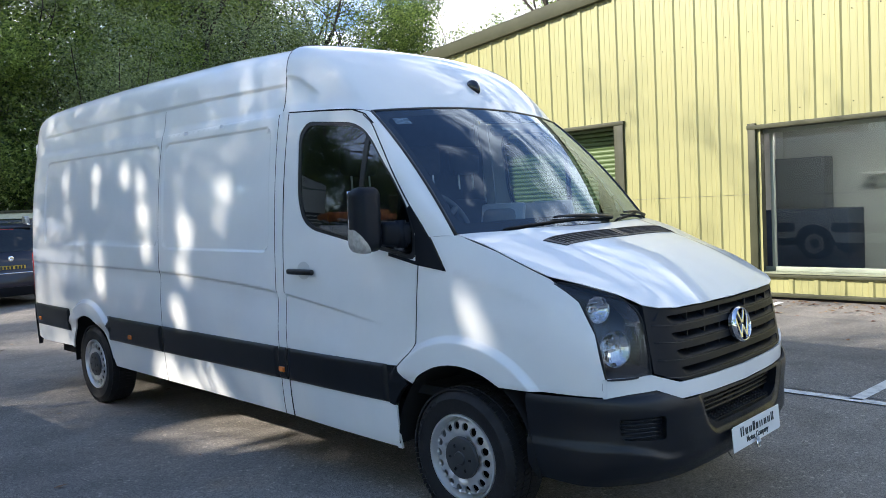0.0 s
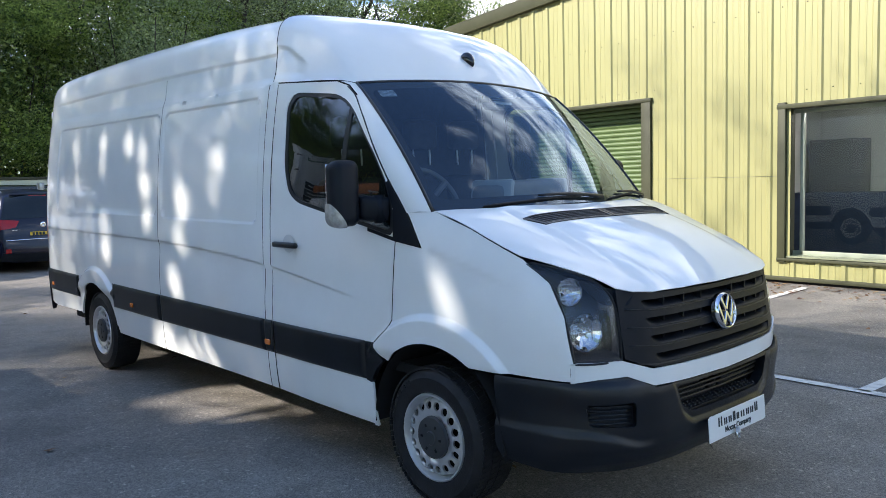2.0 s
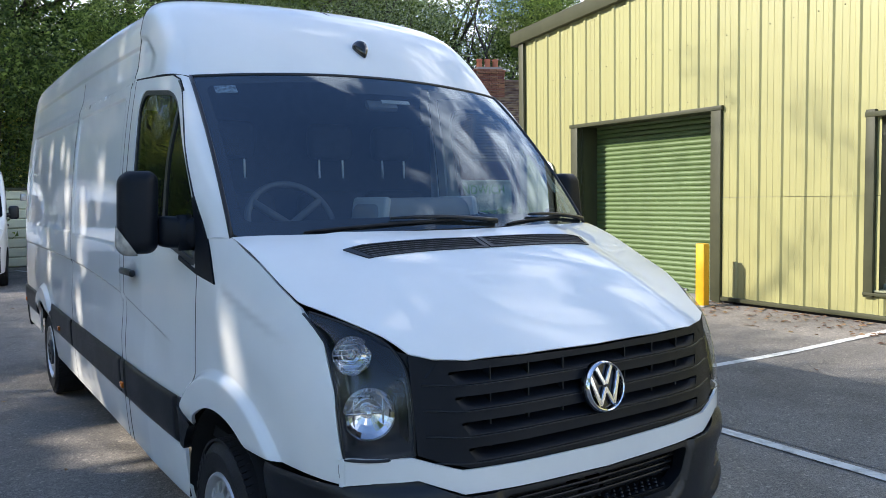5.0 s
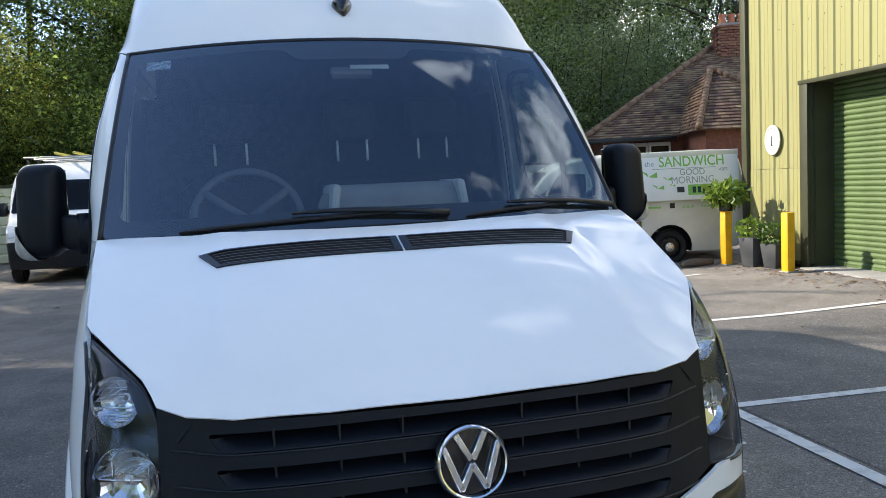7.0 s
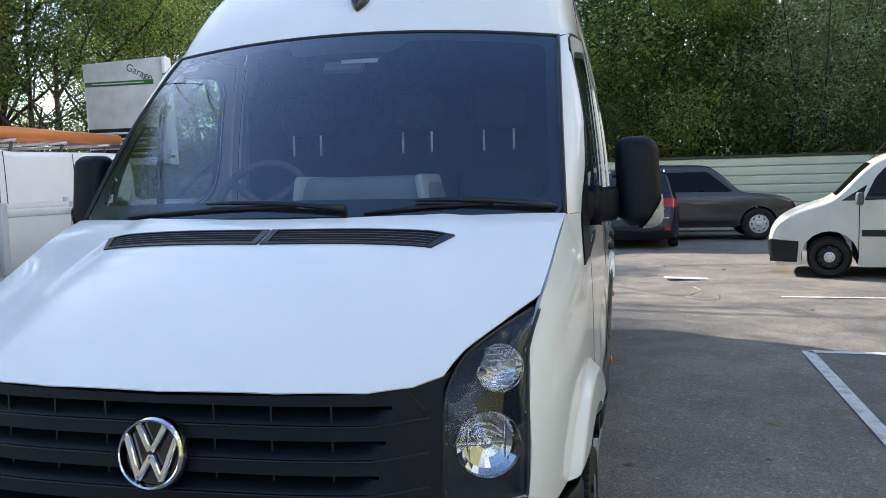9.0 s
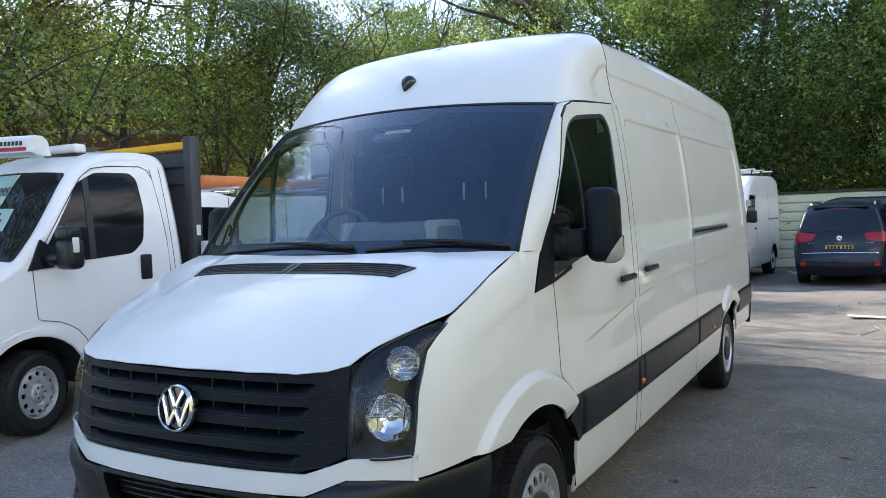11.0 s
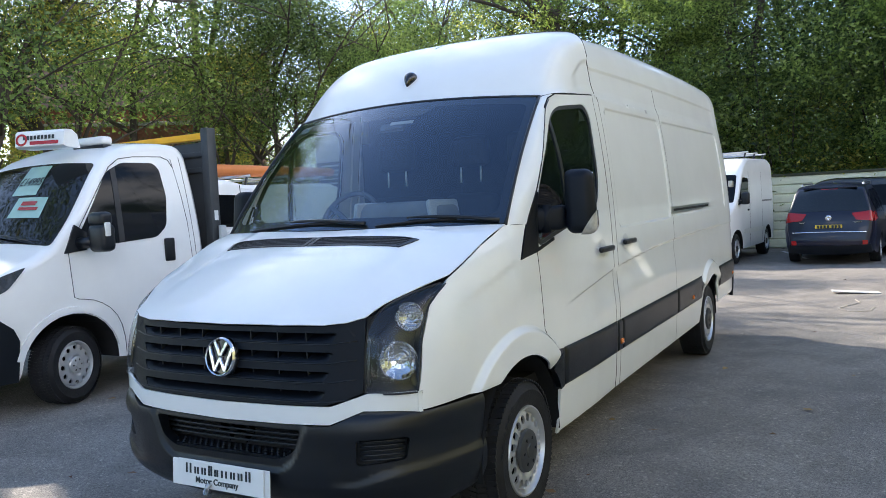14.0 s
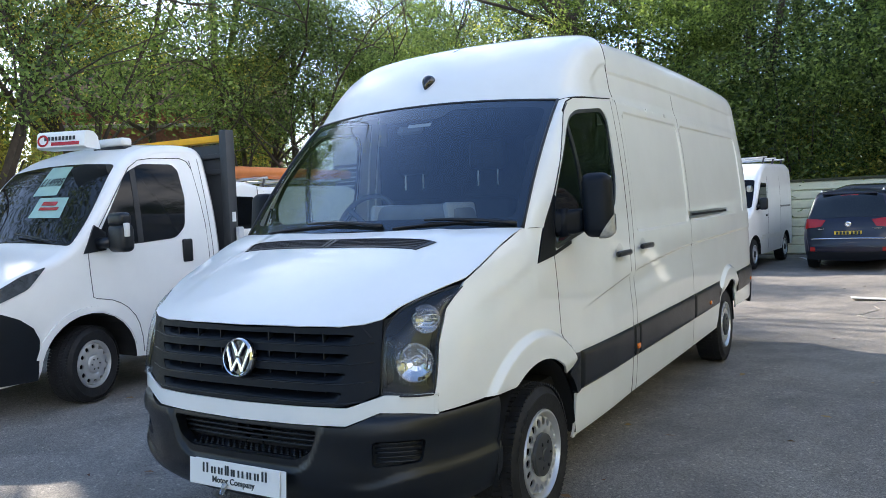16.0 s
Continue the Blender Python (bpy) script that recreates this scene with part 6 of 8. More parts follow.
put("leaves", *leaves(300, (0, 0, 0.26), (0.25, 0.25, 0.11), 0.055, rng), LEAF_GREEN, fp)
put("flowers", *leaves(260, (0.02, 0, 0.36), (0.24, 0.2, 0.09), 0.045, rng), BLOOM, fp)
lg = thing("log", "dark rotting log lying by the bollard", "log", (6.45, 8.35, 0.10), 12)
tube("log_body", [(-0.3, 0, 0), (-0.1, 0.02, 0.01), (0.15, -0.01, 0), (0.32, 0.02, -0.01)], [0.05, 0.065, 0.06, 0.045], WOODGREY, lg, 10)
bd = thing("board_scrap", "flat white board scrap lying on the asphalt", "board", (2.03, 9.4, 0.0), 8)
bm = bmesh.new()
box(bm, (0, 0, 0.02), (0.62, 0.22, 0.012), 0.003, 1, Matrix.Rotation(radians(3), 4, "Y"))
part("board", bm, material("chipped_white_board", (0.66, 0.64, 0.60), 0.8, vary=0.2), bd)
wr = thing("wire_scrap", "thin pale wire lying on the asphalt", "wire", (2.0, 7.9, 0.006))
tube("wire", [(0.05, 0.7, 0), (0.12, 0.4, 0.0), (0.0, 0.1, 0), (-0.12, -0.2, 0), (0.05, -0.5, 0), (0.25, -0.4, 0), (0.3, 0.0, 0)], 0.004, material("pale_wire", (0.5, 0.45, 0.38), 0.6), wr, 5)

# fallen leaves and grit
vs, fs = [], []
for _ in range(900):
    if rng.random() < 0.86:
        y = -2 + 10.5 * rng.random()
        x = wall_x(y) - 0.08 - abs(rng.normal()) * 0.45
    else:
        x, y = -7 + 14 * rng.random(), -3 + 17 * rng.random()
    l = 0.018 + 0.030 * rng.random()
    a = rng.random() * 6.28
    i = len(vs)
    for da, r, h in ((0, 1, 0.006), (1.3, 0.55, 0.016), (3.14, 1, 0.008), (4.9, 0.5, 0.018)):
        vs.append((x + l * r * math.cos(a + da), y + l * r * math.sin(a + da), ground_z(x) + 0.008 + h * rng.random()))
    fs.append((i, i + 1, i + 2, i + 3))
put("fallen_leaves", vs, fs, material("dead_leaf", (0.20, 0.115, 0.06), 0.9, per_island=0.6), flat=True)
tagged(bpy.data.objects["fallen_leaves"], "brown fallen leaves scattered on the asphalt", "leaf litter", kind="stuff")

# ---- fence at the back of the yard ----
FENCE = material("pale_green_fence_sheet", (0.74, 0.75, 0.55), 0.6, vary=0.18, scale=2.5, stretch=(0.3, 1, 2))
fence = thing("fence", "pale green horizontal metal sheet fence", "fence", (0, 19.3, 0), kind="structure")
slat_v, slat_f = [], []
for y, z in ((0.0, 0.0), (-0.03, 0.012), (-0.045, 0.03), (-0.045, 0.20), (-0.03, 0.222), (0.0, 0.235)):
    slat_v += [(0, y, z), (3.0, y, z)]
slat_f = [(2 * i, 2 * i + 1, 2 * i + 3, 2 * i + 2) for i in range(5)]
slat = None
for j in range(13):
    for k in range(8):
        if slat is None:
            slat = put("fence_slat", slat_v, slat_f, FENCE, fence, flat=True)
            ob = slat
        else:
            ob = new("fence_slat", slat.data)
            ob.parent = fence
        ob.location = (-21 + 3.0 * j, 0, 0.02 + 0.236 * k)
    one_box("fence_post", (-21 + 3.0 * j, 0.05, 0.98), (0.08, 0.08, 1.96), OLIVE, fence)
    one_box("fence_rail", (-19.5 + 3.0 * j, -0.02, 1.93), (3.0, 0.10, 0.07), OLIVE, fence, 0.006)

# ---- bungalow behind the sandwich van ----
BRICK = material("old_brick", (0.28, 0.12, 0.075), 0.85, vary=0.35, scale=14, per_piece=0.3, bump=0.3, bump_scale=50)
MORTAR = material("mortar", (0.34, 0.31, 0.27), 0.9, vary=0.2)
TILE = material("clay_roof_tile", (0.140, 0.082, 0.052), 0.85, color2=(0.215, 0.138, 0.090), scale=5, per_island=0.45)
house = thing("bungalow", "brick bungalow with a tiled hipped roof and brick chimney", "house", (8.6, 16.2, 0), -20)
one_box("wall", (6.8, 4.0, 1.25), (13.4, 7.2, 2.5), BRICK, house)


def tiled(corners, name="roof_slope"):
    """A slope of overlapping tiles; corners: left and right at the eave, right and left at the ridge."""
    a, b, c, d = (Vector(p) for p in corners)
    up = ((c + d) / 2 - (a + b) / 2)
    rows = int(up.length / 0.13)
    n = (b - a).cross(up).normalized()
    vs, fs = [], []
    for r in range(rows):
        t0, t1 = r / rows, (r + 1.25) / rows
        l0, r0, l1, r1 = a.lerp(d, t0), b.lerp(c, t0), a.lerp(d, min(1, t1)), b.lerp(c, min(1, t1))
        m = max(1, int((r0 - l0).length / 0.18))
        sh = 0.5 * (r % 2) / m
        for k in range(m):
            u0, u1 = min(1, k / m + sh), min(1, (k + 0.96) / m + sh)
            lift = n * (0.034 + 0.012 * rng.random())
            q = [l0.lerp(r0, u0) + lift, l0.lerp(r0, u1) + lift, l1.lerp(r1, u1) + n * 0.008, l1.lerp(r1, u0) + n * 0.008]
            i = len(vs)
            vs += [tuple(p) for p in q] + [tuple(q[0] - n * 0.03), tuple(q[1] - n * 0.03)]
            fs += [(i, i + 1, i + 2, i + 3), (i, i + 4, i + 5, i + 1)]
    base = len(vs)
    vs += [tuple(p) for p in (a, b, c, d)]
    fs.append((base, base + 1, base + 2, base + 3))
    ob = put(name, vs, fs, TILE, house, flat=True)
    return tagged(ob, "weathered brown clay roof tiles", kind="stuff")


tiled(((-0.4, -0.4, 2.40), (14, -0.4, 2.40), (14, 4.2, 5.35), (4.2, 4.2, 5.35)))
tiled(((-0.4, 8.4, 2.40), (-0.4, -0.4, 2.40), (4.2, 4.2, 5.35), (4.2, 4.2, 5.36)))
tiled(((14, 8.4, 2.40), (-0.4, 8.4, 2.40), (4.2, 4.2, 5.35), (14, 4.2, 5.35)))
# front wing with its own hip
one_box("wall", (3.55, -0.9, 1.25), (2.7, 2.5, 2.5), BRICK, house)
WX, WY = 2.75, -0.40
tiled(((WX - 0.75, -2.35, 2.42), (WX + 2.3, -2.35, 2.42), (WX + 0.05, WY, 3.95), (WX, WY, 3.95)))
tiled(((WX - 0.75, 1.0, 2.42), (WX - 0.75, -2.35, 2.42), (WX, WY, 3.95), (WX, 2.2, 3.95)))
tiled(((WX + 2.3, -2.35, 2.42), (WX + 2.3, 1.0, 2.42), (WX, 2.2, 3.95), (WX, WY, 3.95)))
for hip in (((-0.4, -0.4, 2.46), (4.2, 4.2, 5.42)), ((WX - 0.75, -2.35, 2.48), (WX, WY, 4.02)), ((WX + 2.3, -2.35, 2.48), (WX, WY, 4.02))):
    a, b = Vector(hip[0]), Vector(hip[1])
    for k in range(18):
        tube("hip_tile", [a.lerp(b, k / 18), a.lerp(b, (k + 1.08) / 18)], [0.085, 0.07], TILE, house, 8)
tube("ridge", [(4.2, 4.2, 5.38), (14, 4.2, 5.38)], 0.09, TILE, house, 8)
one_box("gutter", (0.75, -0.45, 2.36), (2.3, 0.12, 0.10), PLASTIC, house, 0.02)
for k in range(3):
    fr = one_box("window_frame", (0.45 + 0.58 * k, 0.37, 1.75), (0.56, 0.10, 1.1), PLATE_WHITE, house, 0.01)
    for j in (0, 1):
        one_box("window_pane", (0.45 + 0.58 * k, 0.33, 1.52 + 0.48 * j), (0.44, 0.06, 0.40), TINT, fr)
chim = new("chimney")
chim.parent = house
chim["label"] = "brick chimney stack with red clay pots"
CH = Vector((4.30, 3.55, 3.62))
one_box("chimney_core", tuple(CH + Vector((0, 0, 1.05))), (0.84, 0.56, 2.1), MORTAR, chim)
bk = bmesh.new()
box(bk, (0, 0, 0), (0.205, 0.10, 0.062), 0.006, 1)
brick = None
for r in range(27):
    z = 0.04 + 0.075 * r
    grow = 0.04 if r >= 25 else 0.0
    for sx, sy, ln, ax in ((0, -0.30 - grow, 0.88, 0), (0, 0.30 + grow, 0.88, 0), (-0.44 - grow, 0, 0.56, 1), (0.44 + grow, 0, 0.56, 1)):
        m = 4 if ax == 0 else 2
        for k in range(m):
            u = (k + 0.5 + (0.25 if r % 2 else -0.25) * 0.6) / m - 0.5
            p = CH + Vector((sx + (u * ln if ax == 0 else 0), sy + (u * ln if ax else 0), z))
            if brick is None:
                brick = part("brick", bk, BRICK, chim, "", 0)
                ob = brick
            else:
                ob = new("brick", brick.data)
                ob.parent = chim
            ob.matrix_basis = Matrix.Translation(p) @ Matrix.Rotation(radians(90 if ax else 0), 4, "Z")
for dx in (-0.27, 0.0, 0.27):
    lathe("chimney_pot", [(2.08, 0.10), (2.30, 0.085), (2.34, 0.10), (2.38, 0.10), (2.38, 0.08), (2.2, 0.07)], TERRA, chim, 16, "z").location = CH + Vector((dx, 0, 0))


# ---- other vehicles ----
class Shell:
    """A vehicle body: a side outline given width, with rounded edges. Local frame: front to -y, wheels on z = 0."""

    def __init__(self, parent, upper, lower, width, mat, r=0.06, crown=0.03, step=0.06):
        self.parent, self.width, self.r, self.crown, self.mat = parent, width, r, crown, mat
        up = [upper[0]]
        for a, b in zip(upper, upper[1:]):
            n = max(1, int(math.hypot(b[0] - a[0], b[1] - a[1]) / step))
            up += [(a[0] + (b[0] - a[0]) * k / n, a[1] + (b[1] - a[1]) * k / n) for k in range(1, n + 1)]
        for _ in range(3):
            up = [up[0]] + [((p[0] + 2 * q[0] + s[0]) / 4, (p[1] + 2 * q[1] + s[1]) / 4) for p, q, s in zip(up, up[1:], up[2:])] + [up[-1]]
        self.up = np.array(up)
        d = np.gradient(self.up, axis=0)
        d /= np.linalg.norm(d, axis=1, keepdims=True)
        self.nrm = np.stack([-d[:, 1], d[:, 0]], 1)
        self.len = np.concatenate([[0], np.cumsum(np.linalg.norm(np.diff(self.up, axis=0), axis=1))])
        inner = self.up - self.nrm * r
        self.outline = [tuple(p) for p in inner] + list(lower)
        for s in (-1, 1):
            sheet("side", lambda y, z, s=s: (s * width(y, z), y, z), self.outline, mat, parent, (), 0.10, 0, out=(s, 0, 0))
        grid("top", lambda u, v: self.over(u * self.len[-1], v * 2 - 1), len(self.up), 25, mat, parent)
        vs, fs = [], []
        for y, z in [self.outline[-len(lower) - 1], *lower, self.outline[0]]:
            w = width(np.float64(y), np.float64(z))
            vs += [(-w, y, z), (w, y, z)]
        fs = [(2 * i, 2 * i + 1, 2 * i + 3, 2 * i + 2) for i in range(len(vs) // 2 - 1)]
        put("underside", vs, fs, DARK, parent, flat=True)

    def over(self, t, c):
        """A place on the skin: t along the outline from the front foot, c across from -1 to 1."""
        p = np.stack([np.interp(t, self.len, self.up[:, k]) for k in range(2)], -1)
        n = np.stack([np.interp(t, self.len, self.nrm[:, k]) for k in range(2)], -1)
        q = p - n * self.r
        w = self.width(q[..., 0], q[..., 1])
        a = np.abs(c)
        edge = 0.12
        th = np.clip((1 - a) / edge, 0, 1) * math.pi / 2
        x = np.where(a > 1 - edge, w - self.r * (1 - np.cos(th)), (w - self.r) * a / (1 - edge))
        up = np.where(a > 1 - edge, self.r * np.sin(th), self.r + self.crown * (1 - (a / (1 - edge)) ** 2))
        return np.sign(c) * x, q[..., 0] + n[..., 0] * up, q[..., 1] + n[..., 1] * up

    def at(self, y, z):
        return float(self.len[np.argmin((self.up[:, 0] - y) ** 2 + (self.up[:, 1] - z) ** 2)])

    def top_sheet(self, name, outline, mat, off=0.006, depth=0.004, label="", step=0.07, holes=(), parent=None, out=(0, -1, 1)):
        """outline in (t, c)."""
        return sheet(name, self.over, outline, mat, parent or self.parent, holes, step, depth, out=out, off=off, label=label)

    def side_sheet(self, name, s, outline, mat, off=0.005, depth=0.004, label="", holes=(), step=0.07, parent=None):
        return sheet(name, lambda y, z: (s * self.width(y, z), y, z), outline, mat, parent or self.parent, holes, step, depth, out=(s, 0, 0), off=off, label=label)


def arch_line(cy, r, zlow, cz):
    """An arch over a wheel from behind it to before it, for a lower outline running from the tail to the nose."""
    a0 = math.degrees(math.asin(max(-1, (zlow - cz) / r)))
    return arc(cy, cz, r, a0, 180 - a0, 12)


def plain_wheel(name, r, w, rim, holes, hub, rim_mat, hub_mat):
    """A wheel to copy from; it becomes the first one of its vehicle."""
    wh = wheel(name, None, r, w, rim, holes, hub, rim_mat, hub_mat, lettered=False)
    return wh


# the white tipper pickup beside the van
SMOKED = material("dark_headlamp_glass", (0.055, 0.060, 0.068), 0.08, spec=0.6, coat=1.0, vary=0.6, scale=16)
tip = thing("tipper_truck", "white single-cab tipper truck with black bumper and grey headboard", "truck", (-4.53, 0.86, 0))
TW = pchip([0.2, 0.45, 0.9, 1.25, 1.6, 2.0, 2.2], [0.97, 1.0, 1.02, 1.0, 0.95, 0.87, 0.82])
TN = pchip([-1.1, -0.9, -0.6, -0.2, 0.3, 1.0], [0.32, 0.18, 0.08, 0.03, 0.0, 0.0])
tw = lambda y, z: TW(z) - TN(y)
cab_up = [(-0.90, 0.30), (-0.96, 0.45), (-0.97, 0.70), (-0.90, 0.92), (-0.74, 1.06), (-0.42, 1.20), (-0.16, 1.30), (0.08, 1.55), (0.46, 2.02), (0.60, 2.14), (0.85, 2.25), (1.25, 2.28), (1.45, 2.265), (1.52, 2.215), (1.535, 1.6), (1.52, 0.45)]
cab_low = [(1.44, 0.33), (0.62, 0.31), (0.44, 0.33)] + arch_line(0.0, 0.44, 0.36, 0.335) + [(-0.46, 0.30), (-0.85, 0.26)]
ts = Shell(tip, cab_up, cab_low, tw, WHITE, 0.075, 0.05)
t0, t1 = ts.at(-0.13, 1.33), ts.at(0.50, 2.06)
ts.top_sheet("windscreen", rounded([(t0, -0.90), (t1, -0.84), (t1, 0.84), (t0, 0.90)], 0.05), TINT, label="windscreen with price papers behind")
for s in (-1, 1):
    dr = ts.side_sheet("door_window", s, rounded([(0.06, 1.33), (0.52, 1.34), (0.95, 1.37), (1.08, 1.47), (1.14, 1.75), (1.12, 2.02), (1.06, 2.075), (0.70, 2.07), (0.52, 1.985)], 0.05), TINT, label="dark door window")
    ts.side_sheet("window_post", s, [(0.52, 1.345), (0.58, 1.35), (0.62, 2.03), (0.56, 2.0)], PLASTIC, 0.009, parent=dr)
    for seam_line in ([(0.012, 1.30), (0.014, 1.1), (0.022, 0.91), (0.06, 0.892), (0.12, 0.882), (0.20, 0.866), (0.28, 0.832), (0.36, 0.780), (0.43, 0.703), (0.474, 0.617), (0.505, 0.50), (0.522, 0.36)],
                      [(1.336, 0.40), (1.340, 0.8), (1.346, 1.2), (1.346, 1.5), (1.330, 1.75), (1.294, 2.12)]):
        tube("door_seam", [(s * (float(tw(y, z)) + 0.001), y, z) for y, z in seam_line], 0.0036, DASH, tip, 6)
    frame_line = [(0.03, 1.34), (0.20, 1.57), (0.42, 1.86), (0.56, 2.03), (0.68, 2.105), (0.85, 2.13), (1.18, 2.14), (1.26, 2.11), (1.295, 2.04)]
    tube("door_frame_seam", [(s * (float(tw(y, z)) + 0.002), y, z) for y, z in frame_line], 0.0036, DARK, tip, 6)
    ts.side_sheet("cab_corner_seam", s, [(1.395, 0.60), (1.403, 0.60), (1.403, 2.14), (1.395, 2.14)], DASH, 0.003, 0, step=0.05)
    ts.side_sheet("mirror_base", s, [(-0.03, 1.28), (0.18, 1.30), (0.20, 1.45), (0.10, 1.52)], PLASTIC, 0.012, 0.02)
    one_box("door_handle", (s * (tw(0.88, 1.2) + 0.008), 1.07, 1.245), (0.03, 0.115, 0.22), PLASTIC, tip, 0.03, "black door handle")
    mr = new("door_mirror")
    mr.parent = tip
    bm = bmesh.new()
    box(bm, (s * 1.18, 0.20, 1.40), (0.22, 0.14, 0.24), 0.05, 4)
    box(bm, (s * 1.17, 0.20, 1.56), (0.20, 0.12, 0.12), 0.04, 4)
    part("mirror_housing", bm, PLASTIC, mr)
    tube("mirror_arm", [(s * 0.98, 0.12, 1.36), (s * 1.10, 0.18, 1.37)], 0.05, PLASTIC, mr)
    one_box("mirror_lamp", (s * 1.285, 0.18, 1.47), (0.03, 0.05, 0.12), CLEAR, mr, 0.01)
    ts.side_sheet("headlamp", s, rounded([(-0.86, 0.98), (-0.78, 0.92), (-0.52, 1.03), (-0.36, 1.20), (-0.56, 1.14)], 0.03), SMOKED, 0.010, 0.02, "swept headlamp")
    one_box("headlamp_bowl", (s * 0.80, -0.70, 0.99), (0.10, 0.10, 0.08), CHROME, tip, 0.03)
    # arch lip
    lip = arc(0, 0.335, 0.50, 14, 166, 16)
    ts.side_sheet("arch_lip", s, lip + arc(0, 0.335, 0.445, 166, 14, 16), WHITE, 0.016, 0.02, step=0.05)
    ts.side_sheet("bumper_side", s, [(-0.47, 0.29), (-0.455, 0.62), (-0.50, 0.72), (-0.60, 0.80), (-0.72, 0.855), (-0.94, 0.87), (-0.94, 0.29)], PLASTIC, 0.014, 0.02)
b0, b1 = ts.at(-0.90, 0.31), ts.at(-0.92, 0.86)
ts.top_sheet("bumper", [(b0, -0.99), (b1, -0.99), (b1, 0.99), (b0, 0.99)], PLASTIC, 0.018, 0.02, "black front bumper", out=(0, -1, 0))
g0, g1 = ts.at(-0.90, 0.91), ts.at(-0.78, 1.03)
ts.top_sheet("grille", [(g0, -0.55), (g1, -0.5), (g1, 0.5), (g0, 0.55)], PLASTIC, 0.012, 0.01, out=(0, -1, 0))
for s in (-1, 1):
    a = ts.at(-0.08, 1.36)
    pts = [tuple(float(v) for v in ts.over(np.float64(a + 0.02 + 0.012 * k), np.float64(0.45 * s + 0.30 - 0.10 * k))) for k in range(7)]
    tube("wiper", [(x, y - 0.03, z + 0.02) for x, y, z in pts], 0.009, PLASTIC, tip, 6)
# papers behind the screen, writing reversed out of reach; price readable
PAPER = material("paper_behind_tinted_glass", (0.33, 0.52, 0.47), 0.35, vary=0.12, scale=6)
ppr = new("price_paper")
ppr.parent = tip
ppr["label"] = "price papers in the windscreen"
for c0, c1, u0, u1 in ((-0.06, 0.30, 0.60, 0.97), (0.10, 0.54, 0.32, 0.57)):
    a, b = t0 + (t1 - t0) * u0, t0 + (t1 - t0) * u1
    ts.top_sheet("paper", [(a, c0), (b, c0 - 0.02), (b, c1 - 0.04), (a, c1)], PAPER, 0.009, 0, parent=ppr)


def on_screen(u, c, turn=0.0):
    t = np.float64(t0 + (t1 - t0) * u)
    o = np.array([float(v) for v in ts.over(t, np.float64(c))])
    ox = np.array([float(v) for v in ts.over(t, np.float64(c + 0.05))]) - o
    oy = np.array([float(v) for v in ts.over(t + 0.05, np.float64(c))]) - o
    ex, ey = Vector(ox).normalized(), Vector(oy).normalized()
    ez = ex.cross(ey).normalized()
    ey = ez.cross(ex)
    return Matrix((ex, ey, ez)).transposed().to_4x4(), Vector(o)


rot, o = on_screen(0.76, 0.12)
words("price", "£14995", 0.13, Matrix.Translation(o + rot @ Vector((0, 0, 0.014))) @ rot, INK, ppr, bold=0.002, squeeze=0.8)
rot, o = on_screen(0.45, 0.32)
bars("paper_band", [(0, -0.02, 0.26, 0.035), (-0.03, 0.04, 0.20, 0.045)], Matrix.Translation(o + rot @ Vector((0, 0, 0.014))) @ rot, RED, ppr)
# warranty sign on the roof
sign = thing("roof_sign", "white wedge roof sign with red band", "sign", (-4.28, 1.26, 2.235), 20)
sign.scale = (0.84, 0.84, 0.80)
bm = bmesh.new()
vs = []
for x in (-0.28, 0.30):
    for y, z in ((-0.10, 0.0), (-0.15, 0.02), (-0.13, 0.17), (-0.09, 0.20), (0.02, 0.20), (0.10, 0.15), (0.14, 0.0)):
        vs.append(bm.verts.new((x, y, z)))
for k in range(7):
    bm.faces.new((vs[k], vs[(k + 1) % 7], vs[7 + (k + 1) % 7], vs[7 + k]))
bm.faces.new(vs[:7])
bm.faces.new(vs[7:])
part("sign_body", bm, PLATE_WHITE, sign)
sm = Matrix.Translation((0, -0.1445, 0.095)) @ Matrix.Rotation(radians(82), 4, "X")
bars("sign_name", [(-0.005 + 0.043 * k, 0.022, 0.030, 0.046) for k in range(-1, 8)], sm @ Matrix.Translation((-0.12, 0, 0.004)), INK, sign)
bars("sign_band", [(0.07, -0.04, 0.34, 0.04)], sm @ Matrix.Translation((0, 0, 0.004)), RED, sign)
ring_v, ring_f = lathe_geo([(0.004, 0.045), (0.006, 0.05), (0.006, 0.065), (0.004, 0.07)], 24, "z")
put("sign_ring", [tuple(sm @ Vector((-0.20 + x, y, z))) for x, y, z in ring_v], ring_f, RED, sign)
bcn = thing("beacon_bar", "low clear beacon bar on the cab roof", "beacon", (-4.16, 1.66, 2.24), 4)
one_box("beacon_base", (0, 0, 0.01), (0.40, 0.14, 0.03), PLASTIC, bcn, 0.008)
one_box("beacon_lens", (0, 0, 0.065), (0.38, 0.13, 0.085), CLEAR, bcn, 0.03, seg=3)
